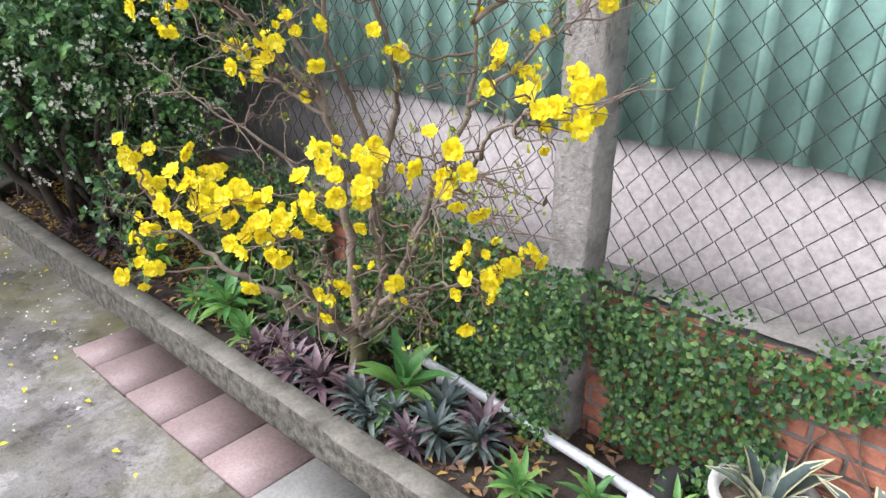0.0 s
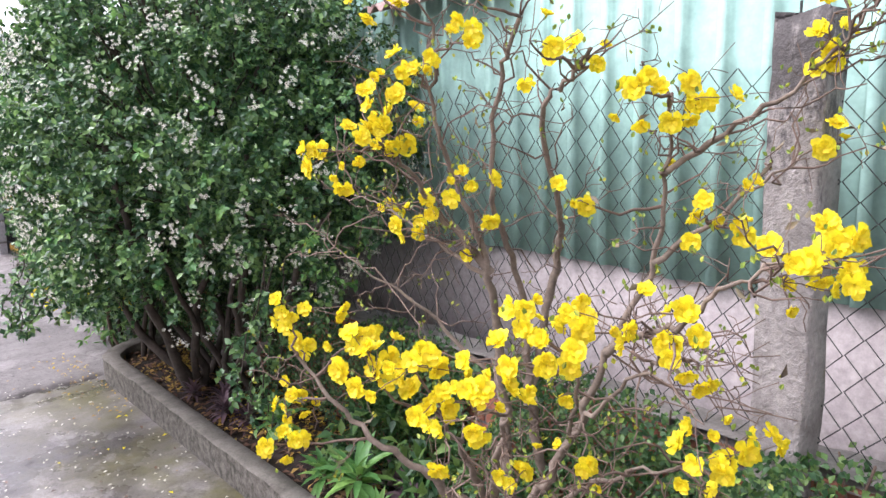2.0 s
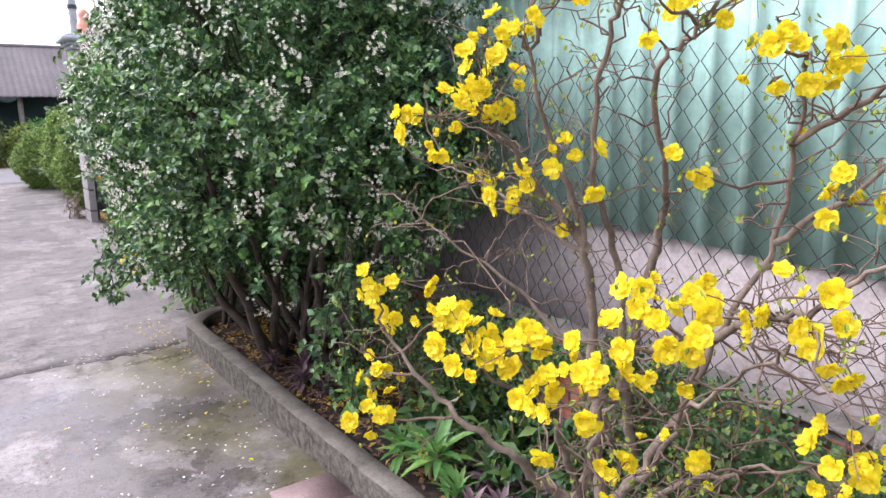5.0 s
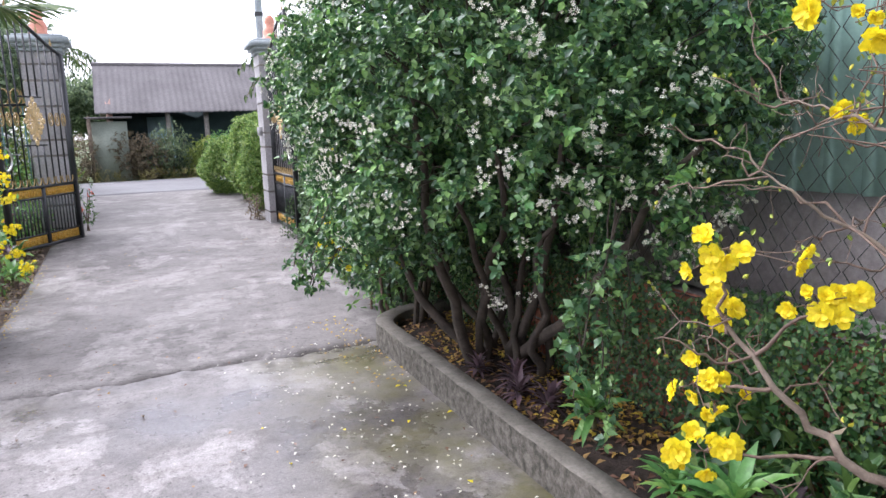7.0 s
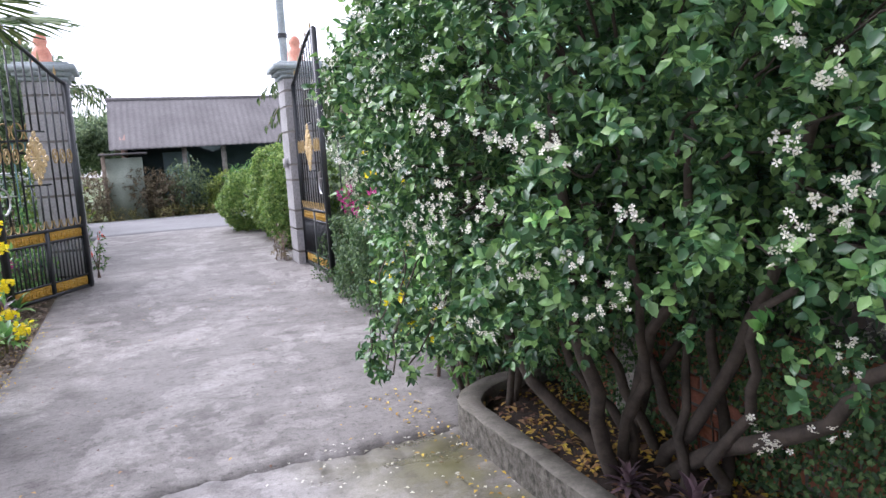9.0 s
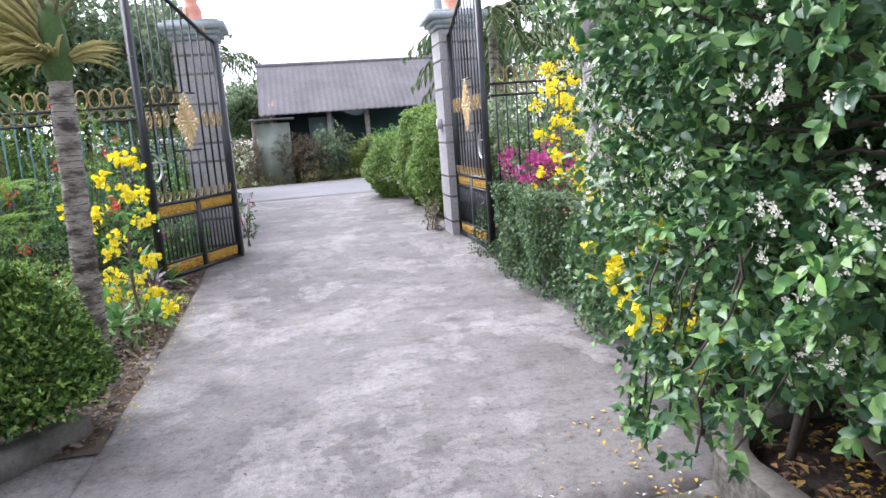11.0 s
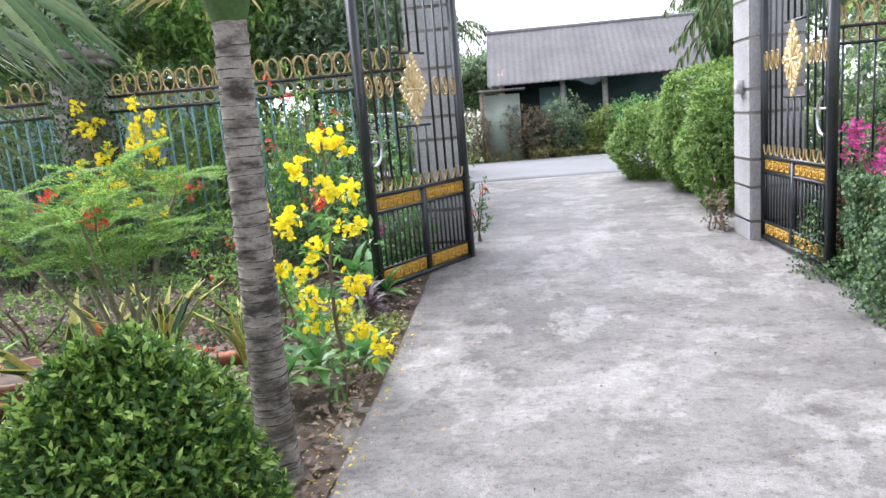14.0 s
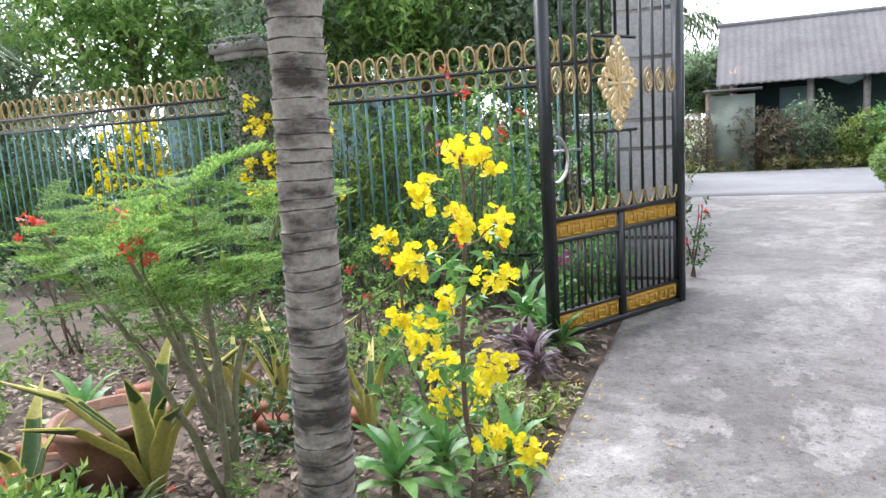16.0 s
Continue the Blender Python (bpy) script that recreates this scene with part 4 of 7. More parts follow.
limb(0.024, 0.012, (1.70, 1.87, 0.72), (1.78, 1.84, 1.10), (1.80, 1.82, 1.28), (1.68, 1.72, 1.42), (1.45, 1.60, 1.72), (1.40, 1.48, 1.80), (1.42, 1.42, 1.88))
limb(0.024, 0.010, (1.56, 1.80, 0.36), (1.66, 1.66, 0.66), (1.66, 1.52, 1.00), (1.68, 1.38, 1.30), (1.64, 1.33, 1.56), (1.56, 1.28, 1.76))
limb(0.018, 0.008, (1.66, 1.52, 1.00), (1.52, 1.34, 1.12), (1.42, 1.14, 1.22), (1.30, 1.00, 1.34), (1.36, 0.88, 1.43))
limb(0.020, 0.009, (1.56, 1.80, 0.38), (1.42, 1.58, 0.62), (1.28, 1.36, 0.92), (1.12, 1.22, 1.16))
limb(0.016, 0.007, (1.56, 1.78, 0.36), (1.48, 1.50, 0.62), (1.36, 1.26, 0.82), (1.30, 1.02, 0.94))
limb(0.014, 0.006, (1.68, 1.38, 1.30), (1.72, 1.18, 1.48), (1.80, 1.02, 1.62))
limb(0.013, 0.006, (1.64, 1.33, 1.56), (1.66, 1.12, 1.70), (1.62, 0.92, 1.84), (1.60, 0.84, 1.96))
limb(0.012, 0.005, (1.60, 1.90, 0.80), (1.45, 2.12, 1.06), (1.30, 2.30, 1.22), (1.22, 2.42, 1.34))
limb(0.012, 0.005, (1.53, 1.89, 1.20), (1.46, 2.10, 1.32), (1.42, 2.32, 1.42), (1.40, 2.46, 1.46))
limb(0.012, 0.006, (1.66, 1.66, 0.66), (1.46, 1.40, 0.92), (1.32, 1.16, 1.14), (1.22, 1.05, 1.24))
bloom(1.00, 2.24, 1.14, 5)
bloom(0.97, 2.27, 0.84, 6)
bloom(0.94, 2.21, 0.71, 5, 0.045)
bloom(1.14, 2.10, 1.04, 6)
bloom(1.05, 2.30, 0.97, 3)
bloom(1.02, 1.94, 1.63, 7)
bloom(1.14, 1.90, 1.71, 9)
bloom(1.18, 1.93, 1.62, 5)
bloom(1.29, 1.95, 1.85, 7)
bloom(1.31, 1.78, 1.54, 4)
bloom(1.37, 2.01, 1.41, 5)
bloom(1.45, 2.33, 1.43, 2)
bloom(1.42, 1.43, 1.85, 3)
bloom(1.12, 1.36, 1.87, 3)
bloom(0.81, 1.54, 1.14, 8)
bloom(0.87, 1.48, 1.17, 7)
bloom(0.90, 1.44, 1.09, 7)
bloom(0.86, 1.27, 1.12, 7)
bloom(0.97, 1.27, 1.20, 7)
bloom(1.02, 1.31, 1.26, 3)
bloom(1.07, 1.20, 1.21, 5)
bloom(1.10, 1.22, 1.30, 3)
bloom(1.21, 1.06, 1.26, 6)
bloom(1.26, 1.02, 1.18, 2)
bloom(1.39, 1.28, 1.76, 5)
bloom(1.52, 1.22, 1.74, 6)
bloom(1.55, 1.18, 1.45, 4)
bloom(1.60, 1.10, 1.43, 2, 0.03)
bloom(1.29, 0.95, 1.00, 7)
bloom(1.25, 0.99, 0.93, 3)
bloom(1.62, 0.90, 1.84, 5)
bloom(1.85, 0.99, 1.63, 3)
bloom(1.39, 0.84, 1.43, 8)
bloom(1.32, 0.88, 1.38, 4)
bloom(1.41, 1.48, 1.49, 2, 0.03)
bloom(1.13, 1.40, 0.84, 4)
bloom(1.25, 1.28, 0.87, 3)
bloom(1.62, 1.34, 1.56, 1, 0.02)
bloom(1.30, 1.80, 1.92, 3)
bloom(1.45, 0.95, 2.00, 5)
bloom(1.22, 1.62, 2.00, 3)
bloom(1.16, 1.95, 2.06, 5)
bloom(1.48, 1.90, 1.30, 1, 0.02)
# bare twigs with buds
roots = np.concatenate(limb_pts)
roots = roots[roots[:, 2] > 0.62]
for i in range(230):
    a = roots[rng.integers(len(roots))]
    d = rand_unit(1)[0] * (1, 1, 0.55) + (a - (1.5, 1.75, 1.0)) * 0.9
    b = a + d / np.linalg.norm(d) * rng.uniform(0.10, 0.36)
    if b[0] < 0.9 and b[2] > 1.3:
        continue
    if b[0] > 1.88:
        b[0] = 1.88
    line = wander(a, b, 8, 0.014)
    twig_soup.tube(line - A0, np.linspace(0.0036, 0.0013, 8), 4)
    for k in (4, 5, 6):
        e = line[k] + rand_unit(1)[0] * rng.uniform(0.04, 0.11)
        twig_soup.tube(wander(line[k], e, 4, 0.006) - A0, 0.0012, 4)
        if rng.random() < 0.55:
            bud_pts.append(e[None] + rng.normal(0, 0.008, (2, 3)))
tagged(part("twigs", twig_soup, M_twig, apricot), kind="stuff")
bp = np.concatenate(bud_pts)
d = rand_unit(len(bp)) * 0.6 + (0, 0, 0.7)
tagged(part("buds", leaf_mesh("buds", [strew(bp - A0, d, rand_unit(len(bp)), 0.017, 0.010, OVAL), strew(bp - A0, d, rand_unit(len(bp)), 0.017, 0.010, OVAL)]), L_bud, apricot, "pale green pointed buds"), kind="stuff")
k = rng.integers(0, len(bp), 70)
tagged(part("young_leaves", leaf_mesh("young_leaves", [strew(bp[k] - A0, rand_unit(70) + (0, 0, 0.2), rand_unit(70), 0.042, 0.014, LEAF)]), L_brownfar, apricot, "few bronze young leaves"), kind="stuff")


# ---- white-flowered shrub ----
def big_shrub():
    at = np.array((1.66, 4.45, 0.1))
    sh = thing("flowering_shrub", at, "tall dense dark-green shrub dotted with white blossom", "shrub")
    pts, out = crown_points(7600, (1.60, 4.35, 1.68), (1.0, 1.42, 1.22), 0.22, 2.6, 0.5, 1.7)
    keep = (pts[:, 2] > 0.76 + 0.16 * lumpy(pts, 4.0) + 0.36 * np.exp(-((pts[:, 1] - 3.55) / 0.62) ** 2)) & (pts[:, 0] < 2.36)
    pts, out = pts[keep], out[keep]
    gap = lumpy(pts, 6.0, 3.1) + 0.7 * lumpy(pts, 13.0, 1.0)
    pts, out = pts[gap > -0.30], out[gap > -0.30]
    sets = [sprays(pts, out, 23, 0.036, 0.021, 0.15, 0.25, OVAL)]
    core, core_out = crown_points(2600, (1.75, 4.35, 1.70), (0.62, 1.05, 0.95), 0.15, 2.6, 0.1, 2.9)
    core = core[(core[:, 2] > 0.95) & (core[:, 0] < 2.34)]
    sets.append(sprays(core, rand_unit(len(core)), 9, 0.045, 0.028, 0.13, 0.2, OVAL))
    tips, tout = crown_points(1500, (1.60, 4.35, 1.68), (1.07, 1.50, 1.29), 0.22, 2.6, 0.97, 1.7)
    kk = (tips[:, 2] > 0.75) & (tips[:, 0] < 2.36)
    tips, tout = tips[kk], tout[kk]
    part("crown", leaf_mesh("crown", sets), L_bush, sh)
    # lighter sprays on the outside, lit-leaf highlights put into their colour
    np2, no2 = crown_points(420, (1.60, 4.35, 1.68), (1.05, 1.47, 1.26), 0.20, 2.6, 0.97, 1.7)
    k2 = (np2[:, 2] > 0.9) & (np2[:, 0] < 2.3) & (lumpy(np2, 5.0) > 0.1)
    young = part("young_growth", leaf_mesh("young_growth", [sprays(np2[k2], no2[k2], 11, 0.038, 0.021, 0.09, -0.1, OVAL)]), L_bright, sh, "light-green sprays coloured as lit leaf highlights")
    young.location = -at
    # hanging strands at the skirt
    hang, hs = [], Soup()
    for x, y, z, n in ((0.72, 4.45, 0.76, 0.22), (0.70, 4.85, 0.74, 0.22), (1.24, 3.08, 0.84, 0.52), (1.30, 3.0, 0.86, 0.46), (1.24, 3.14, 0.82, 0.46), (0.80, 5.0, 0.78, 0.2), (0.66, 4.45, 0.8, 0.2)):
        for q in range(2):
            a = np.array((x, y, z + 0.1)) + rng.normal(0, 0.06, 3)
            b = a + (rng.normal(-0.05, 0.05), rng.normal(-0.03, 0.05), -n * rng.uniform(0.6, 1.1))
            line = wander(a + (0.1, 0, 0.2), b, 9, 0.012)
            hs.tube(line - at, 0.003, 4)
            hang.append(sprays(line[2:], np.tile(((-0.3, -0.2, -0.2),), (7, 1)), 12, 0.040, 0.025, 0.09, 0.4))
    part("hanging_sprays", leaf_mesh("hanging_sprays", hang), L_bush, sh)
    tagged(part("hanging_twigs", hs, M_dark_bark, sh), kind="stuff")
    # stems
    for i in range(13):
        a = at + (rng.normal(0, 0.07), rng.normal(0, 0.17), -0.02)
        b = np.array((1.58 + rng.normal(0, 0.42), 4.35 + rng.normal(0, 0.6), rng.uniform(1.1, 1.9)))
        part("stem", Soup().tube(wander(a, b, 12, 0.025) - at, np.linspace(rng.uniform(0.022, 0.036), 0.010, 12), 7).mesh("stem", True), M_dark_bark, sh)
    for i in range(3):
        a = np.array((1.50 + 0.06 * i, 5.35 + 0.06 * i, 0.08))
        part("stem", Soup().tube(wander(a, a + (rng.normal(0, 0.2), -0.3, 1.1), 10, 0.02) - at, np.linspace(0.02, 0.009, 10), 6).mesh("stem", True), M_dark_bark, sh)
    tw = Soup()
    pick = rng.permutation(len(pts))[:420]
    for i in pick:
        c = np.array((1.58, 4.35, 1.3))
        b = pts[i]
        tw.tube(wander(b + (c - b) * 0.35, b, 5, 0.015) - at, np.linspace(0.006, 0.002, 5), 4)
    tagged(part("twigs", tw, M_dark_bark, sh), kind="stuff")
    # blossom in small heads
    fl = tips[lumpy(tips, 5.0, 2.2) > -0.25]
    fl = fl[rng.permutation(len(fl))[:640]]
    hp = np.repeat(fl, 9, 0) + rng.normal(0, 0.017, (len(fl) * 9, 3))
    fo = np.repeat(fl - (1.58, 4.35, 1.5), 9, 0)
    fo = fo / np.linalg.norm(fo, axis=1, keepdims=True) + rand_unit(len(hp)) * 0.7
    me = blossom_tris(hp - at, fo, 0.017, 5, 0.55)
    tagged(part("blossom", me, L_petal_w, sh, "small white flower heads"), kind="stuff")
    for o in sh.children:
        if o.name.startswith(("crown", "hanging_sprays")):
            o.location = -at
    return sh


big_shrub()


# ---- golden-flowered climber between the shrub and the drive ----
def climber():
    at = np.array((1.62, 5.95, 0.0))
    t = thing("flowering_climber", at, "loose leafy climber with golden flowers spilling over the kerb", "climber")
    sets, st = [], Soup()
    lobes = (((1.42, 5.45, 1.10), (0.50, 0.50, 0.66), 520), ((1.62, 6.15, 0.72), (0.36, 0.62, 0.58), 480), ((1.72, 5.9, 1.45), (0.42, 0.55, 0.42), 260))
    for c, radii, n in lobes:
        p, o = crown_points(n, c, radii, 0.38, 3.2, 0.35, c[1])
        k = (p[:, 2] > 0.10) & (p[:, 0] < 2.3) & ((p[:, 2] > 0.45) | (p[:, 1] > 5.75))
        p, o = p[k], o[k]
        sets.append(sprays(p, o, 9, 0.052, 0.034, 0.13, 0.15, OVAL))
        for b in p[rng.permutation(len(p))[:60]]:
            a = np.array((1.66, 5.95, 0.35)) * 0.5 + b * 0.5
            st.tube(wander(a, b, 6, 0.02) - at, np.linspace(0.006, 0.002, 6), 4)
    ends = ((0.92, 5.28, 1.22), (0.98, 5.42, 1.40), (0.88, 5.16, 0.72), (1.00, 5.75, 1.02), (1.06, 5.85, 0.74), (1.14, 6.2, 0.92), (0.84, 5.02, 0.62), (1.22, 6.6, 1.05), (1.18, 5.9, 1.38), (1.3, 6.85, 0.8))
    for e in ends:
        a = np.array((1.62 + rng.normal(0, 0.06), 5.85 + rng.normal(0, 0.12), rng.uniform(0.6, 1.0)))
        mid = (a + np.array(e)) / 2 + (0, 0, 0.12)
        line = smooth_line((a, mid, e), 7, 0.008)
        part("shoot", Soup().tube(line - at, np.linspace(0.008, 0.002, len(line)), 5), M_twig, t)
        q = line[4:]
        out = np.tile(np.array(e) - a, (len(q), 1))
        sets.append(sprays(q, out / np.linalg.norm(out[0]), 7, 0.058, 0.036, 0.09, 0.1, OVAL))
    for i in range(5):
        a = at + (rng.normal(0, 0.06), rng.normal(0, 0.14), -0.04)
        b = np.array((1.5 + rng.normal(0, 0.15), 5.8 + rng.normal(0, 0.3), rng.uniform(0.8, 1.3)))
        part("stem", Soup().tube(wander(a, b, 9, 0.02) - at, np.linspace(0.018, 0.007, 9), 6).mesh("stem", True), M_dark_bark, t)
    me = leaf_mesh("foliage", [(v - at, f) for v, f in sets])
    part("foliage", me, L_bush, t)
    tagged(part("twigs", st, M_dark_bark, t), kind="stuff")
    spots = ((0.93, 5.12, 0.66), (0.90, 5.20, 0.72), (1.11, 5.83, 0.75), (1.05, 5.72, 0.80), (1.08, 5.66, 0.66), (1.16, 5.95, 0.62), (1.20, 6.2, 0.95), (1.15, 5.6, 1.32), (1.28, 6.5, 1.02), (1.32, 6.62, 0.72), (1.25, 6.05, 1.28), (1.42, 6.35, 1.30), (1.10, 5.5, 0.95))
    for c in spots:
        c = np.array(c)
        tagged(part("flower_head", blossom_tris(rng.normal(0, 0.030, (15, 3)), rand_unit(15) + (-0.5, -0.6, 0.2), 0.046, 5, 0.9), L_petal_y, t, "golden trumpet cluster"), kind="stuff").location = c - at
    for i in range(26):
        u = rand_unit(1)[0] * (1, 1, 0.8) + (-0.5, -0.3, 0.2)
        u /= np.linalg.norm(u)
        c = np.array((1.42, 5.55, 1.05)) + u * (0.52, 0.6, 0.62)
        tagged(part("flower_head", blossom_tris(rng.normal(0, 0.022, (10, 3)), rand_unit(10) + u, 0.024, 5, 0.6), L_petal_w, t, "small white flower head"), kind="stuff").location = c - at
    return t


climber()


# ---- creeper on the brick wall ----
def creeper(y0, y1, count, thick, low, high, size, bare, seed, name, label, material, hold=0.0):
    y = rng.uniform(y0, y1, count * 3)
    z = low + (high - low) * rng.random(count * 3) ** 0.85
    p = np.column_stack([np.zeros_like(y), y, z])
    dens = lumpy(p, 3.3, seed) + 0.5 * lumpy(p, 9.0, seed + 4)
    keep = dens > bare
    y, z, dens = y[keep][:count], z[keep][:count], dens[keep][:count]
    zz = high + 0.05 * np.sin(y * 5.1 + seed) + 0.03 * np.sin(y * 13)
    ok = z < zz
    y, z, dens = y[ok], z[ok], dens[ok]
    bulge = thick * np.clip(0.35 + 0.6 * (dens - bare), 0.1, 1.2)
    x = WX - 0.005 - bulge * rng.random(len(y)) ** 0.6
    x -= np.where(np.abs(y - 1.09) < 0.13, 0.085, 0.0)
    over = z > 0.74
    x[over] += rng.uniform(0, 0.14, over.sum())
    n = len(y)
    at = np.array((WX, (y0 + y1) / 2, 0))
    pos = np.column_stack([x, y, z])
    d = rand_unit(n) * (0.3, 0.9, 0.7) + (-0.25, 0, -0.55)
    nor = np.tile(((-1.0, -0.1, 0.55),), (n, 1)) + rand_unit(n) * 0.85
    sz = rng.uniform(0.45, 1.15, n) * size
    me = leaf_mesh(name, [strew(pos - at, d, nor, sz, sz * 0.72, LEAF)])
    c = thing(name, at, label, "creeper")
    tagged(part("leaves", me, material, c), kind="stuff")
    st = Soup()
    for i in range(int((y1 - y0) * 14)):
        a = np.array((WX - 0.006, rng.uniform(y0, y1), low))
        b = a + (-0.006, rng.normal(0, 0.2), rng.uniform(0.3, high - low))
        st.tube(wander(a, b, 8, 0.02) * (0, 1, 1) + (WX - 0.012, 0, 0) - at, 0.004, 4)
    tagged(part("stems", st, M_twig, c), kind="stuff")
    return c


creeper(-1.2, 1.05, 9800, 0.13, 0.13, 0.80, 0.029, -0.42, 2.0, "wall_creeper", "patchy green creeper on the low brick wall", L_ivy)
creeper(1.0, 2.9, 12000, 0.20, 0.12, 0.80, 0.029, -0.72, 5.0, "wall_creeper", "thick green creeper behind the apricot tree", L_ivy)
creeper(2.9, 5.7, 13000, 0.14, 0.12, 0.78, 0.028, -0.7, 7.0, "wall_creeper", "dark creeper in the shade of the shrub", L_hedge)
creeper(5.6, 10.35, 30000, 0.30, 0.02, 0.82, 0.037, -0.72, 9.0, "hedge_creeper", "dense grey-green creeper hedge along the drive", L_hedge)
# creeper over the fence pillar
pts = np.column_stack([rng.uniform(-0.21, 0.21, 6000), rng.uniform(-0.21, 0.21, 6000), rng.uniform(0.1, 2.12, 6000)])
side = rng.integers(0, 3, 6000)
depth = rng.uniform(0.192, 0.245, 6000)
pts[side == 0, 1] = -depth[side == 0]
pts[side == 1, 0] = depth[side == 1]
pts[side == 2, 0] = -depth[side == 2]
nor = np.where((side == 0)[:, None], (0, -1, 0.4), np.where((side == 1)[:, None], (1, 0, 0.4), (-1, 0, 0.4))) + rand_unit(6000) * 0.5
tuft_top = np.column_stack([rng.uniform(-0.30, 0.30, 1500), rng.uniform(-0.30, 0.30, 1500), 2.22 + 0.16 * rng.random(1500) ** 2])
pts = np.vstack([pts[lumpy(pts, 5.0, 2.0) > -0.5], tuft_top])
nor = np.vstack([nor[:len(pts) - 1500], rand_unit(1500) * 0.7 + (0, -0.3, 0.8)])
tagged(part("creeper_leaves", leaf_mesh("creeper_leaves", [strew(pts, rand_unit(len(pts)) + (0, 0, -0.4), nor, 0.038, 0.027, LEAF)]), L_hedge, vp, "small dull-green creeper leaves"), kind="stuff")


# ---- rosette plants of the bed ----
def rosette_mesh(leaves, length, width, tilt0, tilt1, shape=BLADE, droop=1.0):
    n = leaves
    a = np.arange(n) * 2.4 + rng.normal(0, 0.25, n)
    up = np.linspace(tilt0, tilt1, n) + rng.normal(0, 0.08, n)
    d = np.column_stack([np.cos(a) * np.cos(up), np.sin(a) * np.cos(up), np.sin(up)])
    nor = np.column_stack([-np.cos(a) * np.sin(up), -np.sin(a) * np.sin(up), np.cos(up)])
    pos = d * 0.01 + np.column_stack([np.zeros(n), np.zeros(n), np.linspace(0.02, length * 0.35, n)])
    sz = rng.uniform(0.8, 1.1, n)
    return leaf_mesh("leaves", [strew(pos, d, nor, length * sz, width * sz, shape)])


def rosette(name, at, mesh, material, label, category="plant", group="", scale=1.0, stem=0.04):
    t = thing(name, at, label, category, group)
    if not mesh.materials:
        mesh.materials.append(material)
    part("leaves", mesh, None, t)
    part("stalk", Soup().tube([(0, 0, -0.05), (0, 0, stem + 0.03)], 0.012, 6), M_bark_green, t)
    t.scale = (scale,) * 3
    t.rotation_euler = (rng.normal(0, 0.1), rng.normal(0, 0.1), rng.uniform(0, 6.28))
    return t


PURP = [rosette_mesh(28, 0.135, 0.036, -0.25, 1.25) for k in range(3)]
for me in PURP:
    me.materials.append(L_purple)
SLATE = [rosette_mesh(36, 0.125, 0.029, -0.3, 1.2) for k in range(2)]
for me in SLATE:
    me.materials.append(L_slate)
GREEN = [rosette_mesh(20, 0.17, 0.040, -0.1, 1.2) for k in range(2)]
for me in GREEN:
    me.materials.append(L_bright)
for x, y, sc in ((1.60, 2.40, 1.0), (1.42, 2.07, 0.95), (1.43, 1.90, 1.0), (1.40, 1.40, 0.8), (1.62, 1.23, 1.0), (1.48, 2.22, 0.9), (1.44, 1.76, 0.9), (1.54, 2.10, 1.0), (1.66, 2.55, 0.9), (1.40, 2.30, 0.8), (1.50, 3.72, 0.9), (1.52, 4.05, 0.9), (1.46, 3.9, 0.8), (1.44, 4.3, 0.7)):
    rosette("purple_rosette", (x, y, 0.12), PURP[rng.integers(3)], None, "dark purple-bronze rosette plant in the bed", "plant", "purple rosettes in the bed", sc)
for x, y, sc in ((1.42, 1.66, 1.05), (1.50, 1.36, 1.0), (1.46, 1.52, 0.9), (1.44, 2.02, 0.8), (1.62, 1.42, 1.0), (1.41, 1.60, 0.8), (1.56, 1.20, 0.9)):
    rosette("slate_rosette", (x, y, 0.12), SLATE[rng.integers(2)], None, "slate-green narrow-leaved rosette in the bed", "plant", "slate rosettes in the bed", sc)
for x, y, z, sc in ((1.43, 2.82, 0.16, 0.8), (1.45, 2.58, 0.22, 1.0), (1.48, 2.68, 0.15, 0.9), (1.42, 2.42, 0.13, 0.7), (1.47, 0.98, 0.12, 0.72), (1.58, 0.76, 0.12, 0.7), (1.72, 0.55, 0.12, 0.6), (1.56, 3.45, 0.17, 1.0), (1.52, 2.92, 0.14, 0.7)):
    rosette("green_plant", (x, y, z), GREEN[rng.integers(2)], None, "fresh green lance-leaved plant in the bed", "plant", "green plants in the bed", sc)
me = rosette_mesh(13, 0.20, 0.062, 0.0, 1.2)
me.materials.append(L_bright)
rosette("broad_leaf_plant", (1.57, 1.60, 0.16), me, None, "glossy bright green broad-leaved plant by the trunk", "plant", "", 1.0)
for x, y in ((1.66, 2.25), (1.74, 2.5), (1.62, 2.75), (1.78, 2.85), (1.70, 2.05)):
    at = np.array((x, y, 0.12))
    t = thing("leafy_undergrowth", at, "dark green leafy plant under the apricot tree", "plant", "undergrowth in the bed")
    p, o = crown_points(40, (0, 0, 0.18), (0.15, 0.17, 0.18), 0.3, 3, 0.4, x)
    part("leaves", leaf_mesh("leaves", [sprays(p, o, 5, 0.075, 0.036, 0.06, 0.2)]), L_ivy, t)
    part("stems", Soup().tube(wander((0, 0, -0.03), (0.03, 0, 0.25), 5, 0.01), 0.006, 5).tube(wander((0, 0, -0.03), (-0.05, 0.04, 0.22), 5, 0.01), 0.005, 5), M_bark_green, t)

